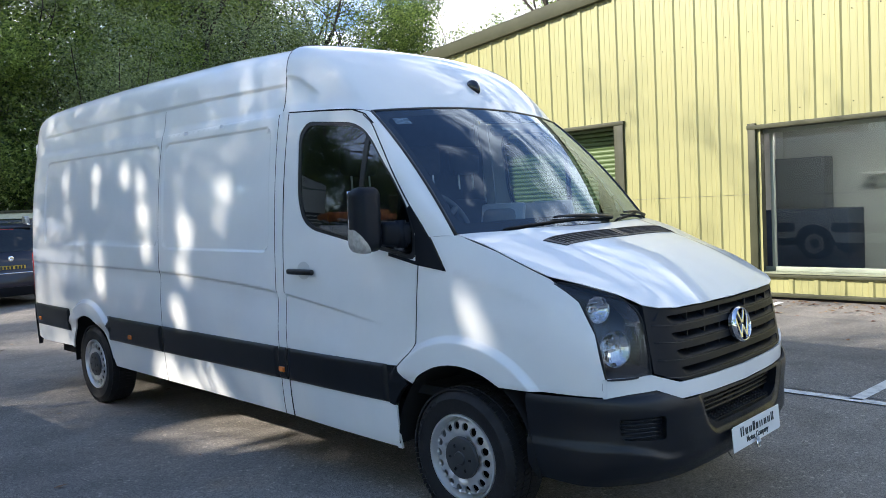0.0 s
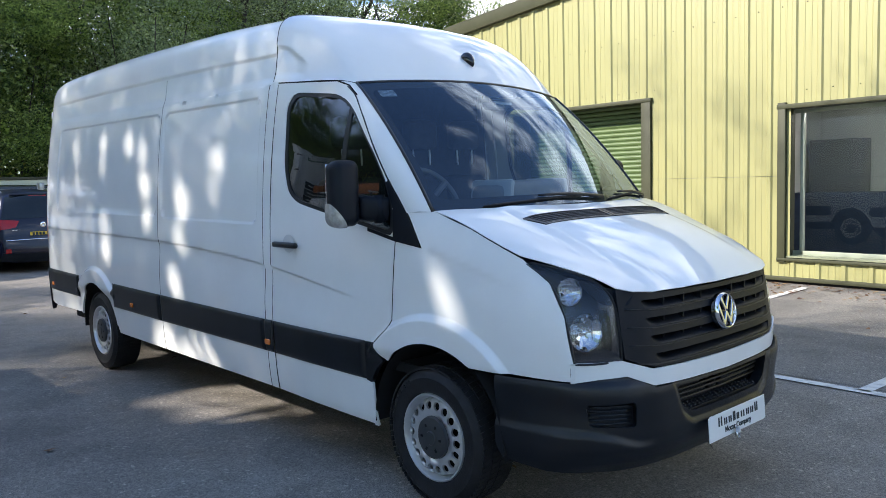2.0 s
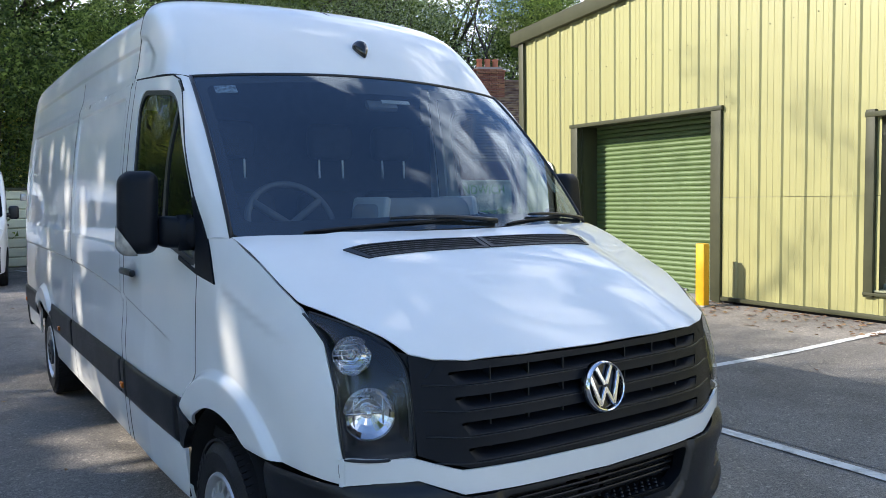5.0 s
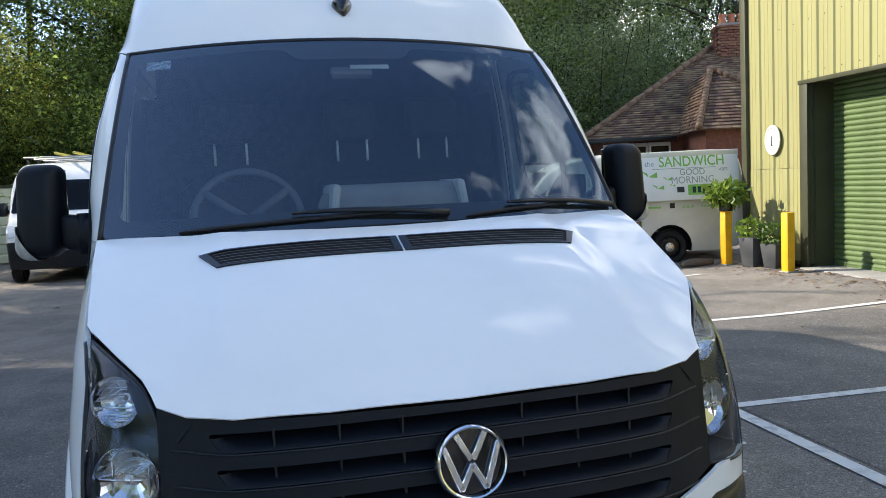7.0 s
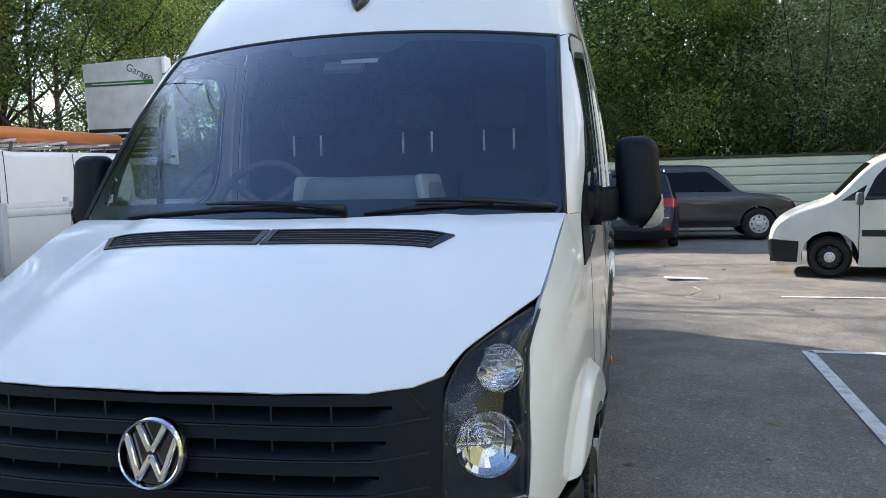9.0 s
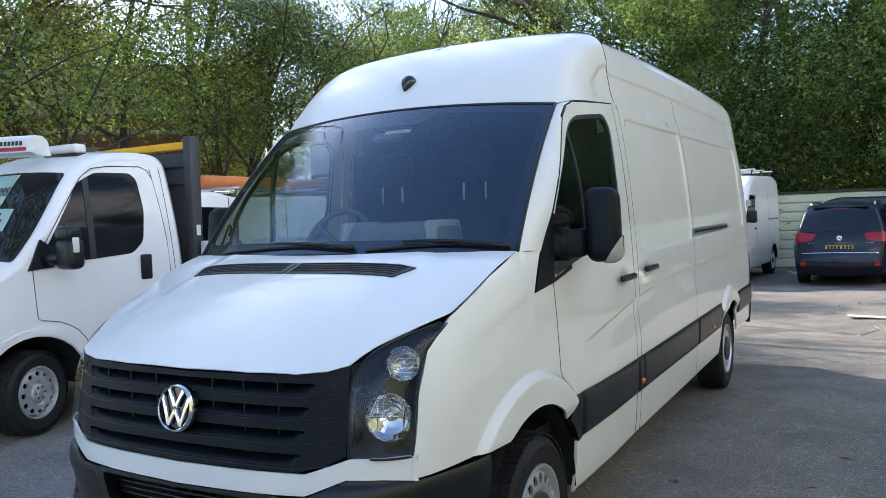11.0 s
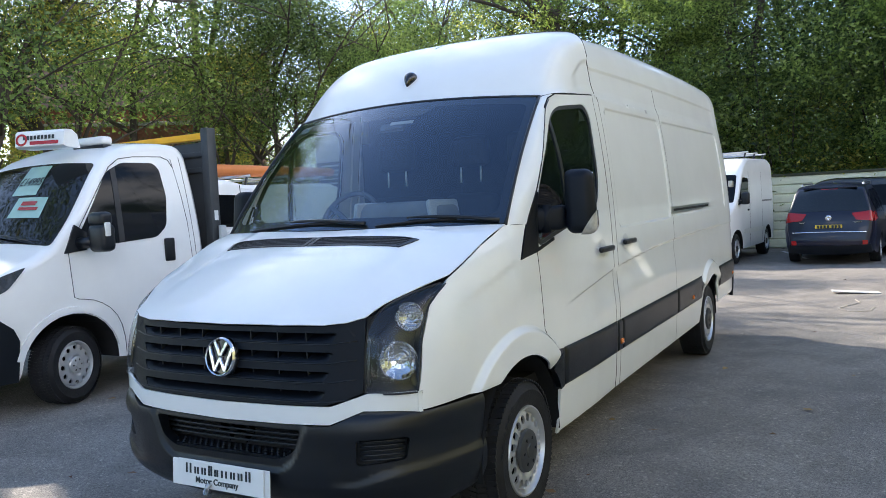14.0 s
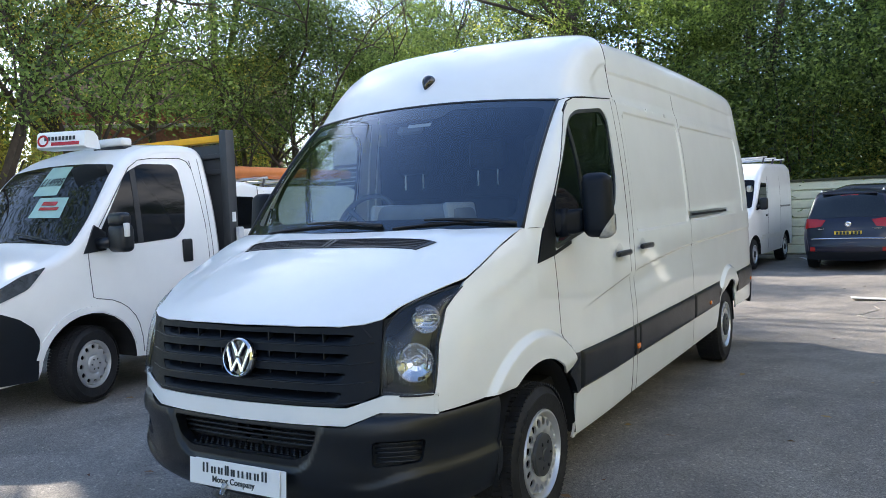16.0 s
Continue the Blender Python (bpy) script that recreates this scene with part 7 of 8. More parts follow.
# chassis and dropside bed
HEADB = material("dark_grey_headboard", (0.045, 0.05, 0.055), 0.5, vary=0.2)
GREYWHITE = material("scuffed_white_steel", (0.62, 0.63, 0.63), 0.5, vary=0.2, scale=4)
one_box("chassis", (0, 3.0, 0.62), (0.80, 4.0, 0.22), DARK, tip)
one_box("bed_floor", (0, 3.45, 0.90), (2.06, 3.5, 0.10), GREYWHITE, tip, 0.01)
for s in (-1, 1):
    one_box("dropside_board", (s * 1.03, 3.47, 1.14), (0.035, 3.46, 0.40), WHITE_DULL, tip, 0.01, "white steel dropside")
    one_box("dropside_rail", (s * 1.034, 3.47, 1.36), (0.055, 3.46, 0.06), WHITE_DULL, tip, 0.015)
    for y in (1.74, 3.45, 5.18):
        one_box("bed_post", (s * 1.045, y, 1.17), (0.05, 0.07, 0.55), GREYWHITE, tip, 0.01)
    one_box("headboard_post", (s * 0.95, 1.71, 1.68), (0.10, 0.12, 1.52), HEADB, tip, 0.012, "dark grey headboard post")
    one_box("mudguard", (s * 0.9, 3.2, 0.72), (0.26, 0.95, 0.05), PLASTIC, tip, 0.02)
one_box("tailboard", (0, 5.2, 1.17), (2.04, 0.035, 0.44), GREYWHITE, tip, 0.01)
one_box("headboard_sheet", (0, 1.71, 1.60), (1.84, 0.03, 1.40), HEADB, tip, 0.006)
for z in (2.02, 2.18):
    one_box("headboard_bar", (0, 1.68, z), (1.80, 0.05, 0.05), HEADB, tip, 0.006)
one_box("headboard_top", (0, 1.71, 2.36), (1.80, 0.10, 0.07), YELLOW, tip, 0.01, "yellow headboard top bar")
one_box("headboard_plate", (1.003, 1.71, 1.55), (0.004, 0.05, 0.10), PLATE_WHITE, tip)
one_box("rear_lamp", (0.80, 5.24, 0.80), (0.30, 0.06, 0.12), RED, tip, 0.02)
boxer_wheel = plain_wheel("wheel", 0.335, 0.215, 0.200, 12, 0.075, STEEL, STEEL)
boxer_wheel.parent = tip
boxer_wheel.matrix_basis = pose(0.865, 0.0, 0.335, 0, 0, 14)
for x, y, a in ((-0.865, 0, 194), (0.865, 3.2, 0), (-0.865, 3.2, 180)):
    copy_thing(boxer_wheel, pose(x, y, 0.335, 0, 0, a))


# delivery vans of one type
def delivery_van(name, label, at, turn, group="", rack=True, roof=2.30, bumper_dark=True, load=None):
    v = thing(name, label, "van", at, turn, group)
    W = pchip([0.2, 0.5, 0.9, 1.3, 1.7, 2.1, 2.35], [0.95, 0.975, 0.985, 0.985, 0.975, 0.950, 0.90])
    N = pchip([-1.0, -0.8, -0.5, -0.1, 0.4, 3.5, 3.75], [0.30, 0.16, 0.07, 0.03, 0.0, 0.0, 0.06])
    w = lambda y, z: W(z) - N(y)
    up = [(-0.84, 0.30), (-0.90, 0.45), (-0.90, 0.72), (-0.80, 0.98), (-0.50, 1.10), (-0.12, 1.24), (0.18, 1.60), (0.42, 1.92), (0.70, 2.12), (1.2, roof), (3.3, roof + 0.04), (3.62, roof - 0.02), (3.72, 1.7), (3.76, 0.55)]
    low = [(3.70, 0.40), (3.40, 0.38)] + arch_line(2.90, 0.40, 0.38, 0.33) + [(2.45, 0.32), (0.46, 0.30)] + arch_line(0.0, 0.41, 0.34, 0.33) + [(-0.44, 0.30), (-0.80, 0.28)]
    sh_ = Shell(v, up, low, w, WHITE, 0.08, 0.03, 0.09)
    a, b = sh_.at(-0.08, 1.28), sh_.at(0.46, 1.96)
    sh_.top_sheet("windscreen", rounded([(a, -0.90), (b, -0.86), (b, 0.86), (a, 0.90)], 0.05), TINT)
    c, d = sh_.at(-0.88, 0.34), sh_.at(-0.88, 0.78)
    sh_.top_sheet("bumper", [(c, -0.99), (d, -0.99), (d, 0.99), (c, 0.99)], PLASTIC, 0.02, 0.02, "black bumper", out=(0, -1, 0))
    e, f = sh_.at(-0.86, 0.82), sh_.at(-0.72, 1.02)
    sh_.top_sheet("grille", [(e, -0.5), (f, -0.45), (f, 0.45), (e, 0.5)], PLASTIC, 0.012, 0.01, out=(0, -1, 0))
    for s in (-1, 1):
        g = sh_.at(-0.84, 0.86), sh_.at(-0.62, 1.05)
        sh_.top_sheet("headlamp", rounded([(g[0], s * 0.58), (g[1], s * 0.62), (g[1] + 0.1, s * 0.93), (g[0], s * 0.95)][:: (1 if s > 0 else -1)], 0.03), CLEAR, 0.012, 0.01, out=(0, -1, 0.5))
        sh_.side_sheet("door_window", s, rounded([(0.06, 1.26), (0.95, 1.36), (0.98, 1.85), (0.52, 1.86), (0.30, 1.62)], 0.05), TINT, 0.006)
        sh_.side_sheet("side_moulding", s, [(0.5, 0.62), (2.45, 0.62), (2.45, 0.72), (0.5, 0.72)], WHITE_DULL, 0.012, 0.012)
        sh_.side_sheet("door_seam", s, [(1.06, 0.36), (1.075, 0.36), (1.075, 2.0), (1.06, 2.0)], DARK, 0.003, 0)
        sh_.side_sheet("panel_seam", s, [(2.28, 0.36), (2.295, 0.36), (2.295, 2.0), (2.28, 2.0)], DARK, 0.003, 0)
        sh_.side_sheet("slide_rail", s, [(2.30, 1.30), (3.35, 1.30), (3.35, 1.34), (2.30, 1.34)], PLASTIC, 0.006, 0.004)
        mr = new("door_mirror")
        mr.parent = v
        one_box("mirror_housing", (s * 1.10, 0.18, 1.40), (0.18, 0.12, 0.26), PLASTIC, mr, 0.05, seg=3)
        tube("mirror_arm", [(s * 0.93, 0.12, 1.34), (s * 1.03, 0.17, 1.36)], 0.045, PLASTIC, mr)
        one_box("door_handle", (s * (w(np.float64(0.9), np.float64(1.15)) + 0.01), 0.92, 1.14), (0.03, 0.15, 0.04), PLASTIC, v, 0.01)
        one_box("rear_lamp", (s * 0.84, 3.72, 1.0), (0.12, 0.08, 0.36), RED, v, 0.02)
    wh = plain_wheel("wheel", 0.33, 0.21, 0.195, 12, 0.07, STEEL, HUBGREY)
    wh.parent = v
    wh.matrix_basis = pose(0.84, 0.0, 0.33)
    for x, y, tn in ((-0.84, 0, 180), (0.84, 2.90, 0), (-0.84, 2.90, 180)):
        copy_thing(wh, pose(x, y, 0.33, 0, 0, tn))
    if rack:
        rk = thing("roof_rack", "grey roof rack bars on the van roof", "roof rack", at, turn)
        for y in (1.35, 2.25, 3.15):
            tube("rack_bar", [(-0.92, y, roof + 0.14), (0.92, y, roof + 0.14)], 0.022, ALU, rk)
            for s in (-1, 1):
                tube("rack_leg", [(s * 0.78, y, roof - 0.12), (s * 0.86, y, roof + 0.14)], 0.020, HUBGREY, rk)
        if load:
            ld = thing("roof_load", load[0], load[1], at, turn)
            for x, r, mt in load[2]:
                tube("carried_pole", [(x, 0.8, roof + 0.165 + r), (x, 3.6, roof + 0.165 + r)], r, mt, ld, 10)
    return v


LADDER = material("yellow_fibreglass", (0.62, 0.52, 0.10), 0.5, vary=0.1)
ORANGE = material("orange_pipe_plastic", (0.62, 0.20, 0.05), 0.45, vary=0.1)
delivery_van("delivery_van", "white delivery van with roof rack backed against the fence", (-1.33, 14.60, 0), -4.5, "white delivery vans")
delivery_van("delivery_van", "white delivery van with ladder on its roof rack", (-3.72, 14.30, 0), 0, "white delivery vans", load=("yellow ladder tied on the roof rack", "ladder", ((-0.2, 0.03, LADDER), (0.15, 0.03, LADDER))))
delivery_van("delivery_van", "white delivery van carrying orange pipe on its roof", (-6.9, 4.4, 0), 0, "white delivery vans", rack=True, roof=2.0, load=("orange plastic pipe on the roof rack", "pipe", ((0.75, 0.075, ORANGE), (0.3, 0.06, ORANGE))))

# tall notice board behind the tipper
board = thing("notice_board", "tall white notice board with dark advertisement panels on posts", "sign", (-7.97, 11.1, 0), 0)
lean = Matrix.Rotation(radians(-2), 4, "Y")
one_box("board_panel", (0, 0, 2.94), (1.74, 0.16, 1.96), GREYWHITE, board, 0.015, m=lean)
one_box("board_edge", (0.86, -0.02, 2.94), (0.07, 0.22, 1.98), PLATE_WHITE, board, 0.01, m=lean)
for x in (-0.6, 0.6):
    one_box("board_post", (x, 0.05, 1.0), (0.10, 0.10, 2.0), HEADB, board, 0.01)
for z in (2.10, 3.0, 3.62):
    one_box("edge_clip", (0.87 - 0.035 * (z - 2.94), -0.10, z), (0.10, 0.06, 0.05), HEADB, board, 0.008)
for z, h, mt in ((2.18, 0.17, DARK), (2.37, 0.16, DASH), (2.57, 0.18, DARK), (3.50, 0.085, material("green_band", (0.03, 0.12, 0.04), 0.5))):
    one_box("notice_panel", (-0.12 - 0.035 * (z - 2.94), -0.086, z), (1.45, 0.012, h), mt, board, 0.002)
    one_box("notice_line", (-0.16, -0.094, z), (1.1, 0.004, h * 0.22), GREYWHITE, board)
words("notice_words", "Garage", 0.20, Matrix.Translation((0.30, -0.084, 3.68)) @ Matrix.Rotation(radians(90), 4, "X") @ Matrix.Rotation(radians(-24), 4, "Z"), INK, board)

# the sandwich van, broadside
sw = thing("sandwich_van", "cream high-sided food van with a burger picture and green lettering", "van", (4.16, 10.40, 0), -90 - 12)
CREAM = material("cream_van_paint", (0.72, 0.72, 0.65), 0.4, coat=0.5, vary=0.12, scale=2.5)
W = pchip([0.15, 0.4, 0.8, 1.1, 1.5, 1.9], [0.82, 0.85, 0.86, 0.85, 0.80, 0.74])
N = pchip([-0.9, -0.75, -0.5, 0.0, 0.5, 3.9], [0.26, 0.14, 0.06, 0.01, 0.0, 0.0])
w_sw = lambda y, z: W(z) - N(y)
sw_up = [(-0.74, 0.20), (-0.80, 0.35), (-0.80, 0.62), (-0.72, 0.80), (-0.40, 0.98), (0.02, 1.10), (0.24, 1.34), (0.50, 1.62), (0.80, 1.76), (1.3, 1.84), (3.55, 1.86), (3.68, 1.80), (3.78, 1.2), (3.82, 0.45)]
sw_low = [(3.76, 0.30), (3.3, 0.22)] + arch_line(2.47, 0.37, 0.22, 0.30) + [(2.05, 0.18), (0.42, 0.17)] + arch_line(0.0, 0.37, 0.20, 0.30) + [(-0.40, 0.18), (-0.70, 0.18)]
ss = Shell(sw, sw_up, sw_low, w_sw, CREAM, 0.06, 0.03, 0.08)
a, b = ss.at(0.05, 1.13), ss.at(0.50, 1.60)
ss.top_sheet("windscreen", rounded([(a, -0.88), (b, -0.84), (b, 0.84), (a, 0.88)], 0.05), TINT)
GREENPRINT = material("green_print", (0.22, 0.50, 0.10), 0.5)
GREYPRINT = material("grey_print", (0.30, 0.33, 0.33), 0.5)
for s in (1, -1):
    dw = ss.side_sheet("door_window", s, rounded([(0.42, 1.10), (1.10, 1.13), (1.12, 1.56), (0.70, 1.58), (0.56, 1.42)], 0.04), TINT, 0.006)
    ss.side_sheet("quarter_window", s, [(0.14, 1.10), (0.38, 1.10), (0.46, 1.32)], TINT, 0.006)
    ss.side_sheet("side_moulding", s, [(0.40, 0.60), (1.22, 0.60), (1.22, 0.69), (0.40, 0.69)], PLASTIC, 0.014, 0.014, "black door moulding")
    for y in (0.36, 1.22):
        ss.side_sheet("door_seam", s, [(y, 0.28), (y + 0.012, 0.28), (y + 0.012, 1.62 if y > 1 else 1.05), (y, 1.62 if y > 1 else 1.05)], DARK, 0.003, 0)
    one_box("door_handle", (s * (0.85), 1.13, 0.93), (0.03, 0.06, 0.14), PLASTIC, sw, 0.01)
    mr = new("door_mirror")
    mr.parent = sw
    one_box("mirror_housing", (s * 0.98, 0.36, 1.13), (0.20, 0.10, 0.18), DASH, mr, 0.04, seg=3)
    tube("mirror_arm", [(s * 0.82, 0.34, 1.08), (s * 0.90, 0.36, 1.10)], 0.03, PLASTIC, mr)
    ss.side_sheet("front_bumper_side", s, [(-0.42, 0.22), (-0.40, 0.52), (-0.78, 0.55), (-0.78, 0.22)], PLASTIC, 0.014, 0.015)
    one_box("filler_cap", (s * 0.862, 2.52, 0.98), (0.012, 0.085, 0.085), PLASTIC, sw, 0.02)
    one_box("rear_lamp", (s * 0.80, 3.78, 0.85), (0.10, 0.06, 0.30), RED, sw, 0.02)
c, d = ss.at(-0.78, 0.24), ss.at(-0.79, 0.56)
ss.top_sheet("bumper", [(c, -0.99), (d, -0.99), (d, 0.99), (c, 0.99)], PLASTIC, 0.02, 0.02, out=(0, -1, 0))
# the flat sign panel on its side
panel_x = 0.885
one_box("sign_panel", (panel_x, 2.52, 1.46), (0.03, 2.20, 0.80), PLATE_WHITE, sw, 0.008, "white printed sign panel", m=Matrix.Rotation(radians(-9), 4, "Y"))
one_box("roof_box", (0, 2.52, 1.80), (1.70, 2.24, 0.12), CREAM, sw, 0.02)
PM = Matrix.Translation((panel_x + 0.017, 2.52, 1.46)) @ Matrix.Rotation(radians(-9), 4, "Y") @ Matrix(((0, 0, 1, 0), (1, 0, 0, 0), (0, 1, 0, 0), (0, 0, 0, 1)))
words("sign_words", "SANDWICH", 0.235, PM @ Matrix.Translation((0.33, 0.23, 0)), GREENPRINT, sw, bold=0.003, squeeze=0.86)
words("sign_words", "the", 0.12, PM @ Matrix.Translation((-0.37, 0.21, 0)), GREYPRINT, sw)
words("sign_words", "van", 0.11, PM @ Matrix.Translation((0.84, 0.09, 0)), GREYPRINT, sw)
words("sign_words", "GOOD", 0.15, PM @ Matrix.Translation((0.33, 0.055, 0)), GREYPRINT, sw, squeeze=0.9)
words("sign_words", "MORNING", 0.16, PM @ Matrix.Translation((0.33, -0.075, 0)), GREYPRINT, sw, squeeze=0.95)
bars("sign_rule", [(0.20, 0.125, 1.05, 0.008)], PM, GREYPRINT, sw)
bars("number_field", [(0.66, -0.235, 0.84, 0.17)], PM, GREENPRINT, sw)
bars("number_bars", [(0.34 + 0.085 * k, -0.235, 0.055, 0.10) for k in range(8)], PM @ Matrix.Translation((0, 0, 0.002)), INK, sw)
bars("sign_patch", [(0.12, -0.225, 0.12, 0.09)], PM, INK, sw)
for x, y, sz in ((-0.40, 0.0, 0.17), (-0.26, -0.20, 0.12), (-0.10, -0.06, 0.09), (-0.02, -0.16, 0.06)):
    for t in (0.5, 2.4):
        vs = [PM @ Vector((x, y, 0.002)), PM @ Vector((x + sz * math.cos(t), y + sz * math.sin(t), 0.002)), PM @ Vector((x + sz * 0.9 * math.cos(t - 0.75), y + sz * 0.9 * math.sin(t - 0.75) * 0.4, 0.002))]
        put("butterfly_wing", vs, [(0, 1, 2)], GREENPRINT, sw)
for k, (y, h, col, wd) in enumerate(((0.26, 0.16, (0.62, 0.33, 0.10), 0.30), (0.16, 0.05, (0.20, 0.42, 0.06), 0.36), (0.08, 0.07, (0.55, 0.26, 0.10), 0.34), (0.00, 0.05, (0.75, 0.50, 0.15), 0.35), (-0.06, 0.06, (0.30, 0.12, 0.05), 0.34),
                                      (-0.13, 0.05, (0.55, 0.06, 0.04), 0.34), (-0.19, 0.05, (0.20, 0.42, 0.06), 0.36), (-0.28, 0.13, (0.60, 0.36, 0.14), 0.31))):
    oval = [PM @ Vector((-0.80 + wd * 0.72 * math.cos(a), y + h / 2 * math.sin(a) * 1.7, 0.0015 + 0.0006 * k)) for a in np.linspace(0, 2 * math.pi, 25)[:-1]]
    put("burger_layer", oval, [tuple(range(24))], material("print_%d" % k, col, 0.5, vary=0.3, scale=20), sw, flat=True)
for x, text in ((-0.80, "lunch"), (0.22, "snack"), (0.60, "delicious"), (0.98, "breakfast")):
    words("small_words", text, 0.085, PM @ Matrix.Translation((x, -0.50, -0.005)), GREENPRINT, sw, squeeze=1.15)
bars("small_writing", [(-0.38, -0.50, 0.30, 0.03)], PM @ Matrix.Translation((0, 0, -0.005)), GREENPRINT, sw)
tube("aerial", [(0.3, 0.52, 1.66), (0.3, 0.75, 1.95), (0.3, 1.35, 2.32)], 0.006, PLASTIC, sw, 5)
sw_wheel = plain_wheel("wheel", 0.30, 0.19, 0.19, 10, 0.075, PLASTIC, STEEL)
sw_wheel.parent = sw
sw_wheel.matrix_basis = pose(0.745, 0, 0.30)
for x, y, tn in ((-0.745, 0, 180), (0.745, 2.47, 0), (-0.745, 2.47, 180)):
    copy_thing(sw_wheel, pose(x, y, 0.30, 0, 0, tn))

# the dark blue people carrier, tail towards the yard
NAVY = material("navy_paint", (0.006, 0.009, 0.028), 0.3, spec=0.3, coat=0.5, vary=0.2, scale=3)
car = thing("people_carrier", "dark blue estate people carrier parked facing the fence", "car", (1.60, 17.75, 0), 180 - 3)
car.scale = (0.94, 0.94, 0.94)
W = pchip([0.15, 0.4, 0.75, 0.95, 1.3, 1.6, 1.75], [0.86, 0.91, 0.935, 0.91, 0.80, 0.68, 0.60])
N = pchip([-0.95, -0.75, -0.4, 0.2, 3.2, 3.65, 3.85], [0.34, 0.17, 0.05, 0.0, 0.0, 0.05, 0.16])
w_car = lambda y, z: W(z) - N(y)
car_up = [(-0.82, 0.25), (-0.92, 0.45), (-0.88, 0.70), (-0.5, 0.88), (0.1, 1.0), (0.55, 1.30), (1.0, 1.60), (1.5, 1.70), (3.2, 1.68), (3.5, 1.60), (3.68, 1.25), (3.80, 0.98), (3.84, 0.70), (3.90, 0.60), (3.88, 0.35), (3.78, 0.26)]
car_low = [(3.5, 0.24), (3.32, 0.22)] + arch_line(2.92, 0.36, 0.24, 0.325) + [(2.5, 0.20), (0.45, 0.20)] + arch_line(0.0, 0.36, 0.22, 0.325) + [(-0.42, 0.2), (-0.75, 0.2)]
cs = Shell(car, car_up, car_low, w_car, NAVY, 0.07, 0.06, 0.07)
a, b = cs.at(3.50, 1.58), cs.at(3.735, 1.10)
CARGLASS = material("dark_car_glass", (0.012, 0.016, 0.018), 0.03, spec=0.65, vary=0.5, scale=3)
cs.top_sheet("rear_window", rounded([(a, -0.86), (b, -0.90), (b, 0.90), (a, 0.86)], 0.06), CARGLASS, 0.006, out=(0, 1, 0.5), label="dark rear window")
a, b = cs.at(0.15, 1.03), cs.at(0.98, 1.58)
cs.top_sheet("windscreen", rounded([(a, -0.88), (b, -0.84), (b, 0.84), (a, 0.88)], 0.05), TINT, 0.006)
for s in (-1, 1):
    cs.side_sheet("side_window", s, rounded([(0.55, 1.02), (3.4, 1.10), (3.45, 1.45), (3.2, 1.56), (1.5, 1.58), (1.05, 1.42)], 0.06), TINT, 0.006)
    for y in (1.45, 2.45):
        cs.side_sheet("window_post", s, [(y, 1.05), (y + 0.07, 1.05), (y + 0.05, 1.58), (y - 0.02, 1.58)], PLASTIC, 0.010, 0)
    a, b = cs.at(3.74, 1.10), cs.at(3.815, 0.92)
    cs.top_sheet("tail_lamp", rounded([(a + 0.05, s * 0.50), (b - 0.03, s * 0.60), (b, s * 0.995), (a - 0.02, s * 0.995)], 0.02), RED, 0.014, 0.012, out=(0, 1, 0), label="red tail lamp")
    cs.side_sheet("tail_lamp_side", s, [(3.46, 0.98), (3.70, 0.90), (3.70, 1.10), (3.50, 1.10)], RED, 0.012, 0.012)
    a, b = cs.at(3.90, 0.50), cs.at(3.90, 0.44)
    cs.top_sheet("rear_reflector", [(a, s * 0.78), (b + 0.02, s * 0.78), (b + 0.02, s * 0.90), (a, s * 0.90)], RED, 0.010, 0.004, out=(0, 1, 0))
    tube("roof_rail", [(s * 0.60, 1.3, 1.69), (s * 0.61, 1.45, 1.745), (s * 0.61, 2.9, 1.735), (s * 0.60, 3.1, 1.67)], 0.02, ALU, car, 8, "silver roof rail")
    mr = new("door_mirror")
    mr.parent = car
    one_box("mirror_housing", (s * 1.0, 0.75, 1.07), (0.22, 0.12, 0.15), NAVY, mr, 0.04, seg=3)
    tube("mirror_arm", [(s * 0.86, 0.75, 1.0), (s * 0.93, 0.75, 1.03)], 0.03, PLASTIC, mr)
a, b = cs.at(3.83, 0.86), cs.at(3.835, 0.76)
plate = cs.top_sheet("rear_plate", [(a, -0.30), (b, -0.30), (b, 0.30), (a, 0.30)], material("yellow_plate", (0.75, 0.50, 0.03), 0.4), 0.016, 0.006, out=(0, 1, 0), label="yellow rear plate")
xx, yy, zz = (float(v) for v in cs.over(np.float64((a + b) / 2), np.float64(0.0)))
for k, x in enumerate((-0.17, -0.105, -0.04, 0.025, 0.11, 0.175, 0.24)):
    one_box("plate_bar", (-x + 0.03, yy + 0.026, zz), (0.042, 0.004, 0.062), INK, plate)
xx, yy, zz = (float(v) for v in cs.over(np.float64(cs.at(3.79, 1.0)), np.float64(0.0)))
lathe("tail_emblem", [(0.0, 0.0001), (0.014, 0.02), (0.014, 0.05), (0.008, 0.058), (0.0, 0.058)], CHROME, car, 24, "y").location = (xx, yy + 0.01, zz + 0.0)
c, d = cs.at(3.90, 0.40), cs.at(3.80, 0.27)
cs.top_sheet("bumper_lower", [(c, -0.97), (d, -0.97), (d, 0.97), (c, 0.97)], PLASTIC, 0.012, 0.01, out=(0, 1, 0))
strip_at = cs.at(3.87, 0.655)
tube("chrome_strip", [tuple(float(q) for q in cs.over(np.float64(strip_at), np.float64(c))) for c in np.linspace(-0.84, 0.84, 19)], 0.014, CHROME, car, 6, "thin chrome bumper strip")
for x, wd in ((-0.52, 0.20), (0.50, 0.16)):
    one_box("badge_bar", (x, 3.842, 0.90), (wd, 0.010, 0.022), CHROME, car)
one_box("high_brake_lamp", (0, 3.535, 1.60), (0.34, 0.03, 0.022), RED, car, 0.006)
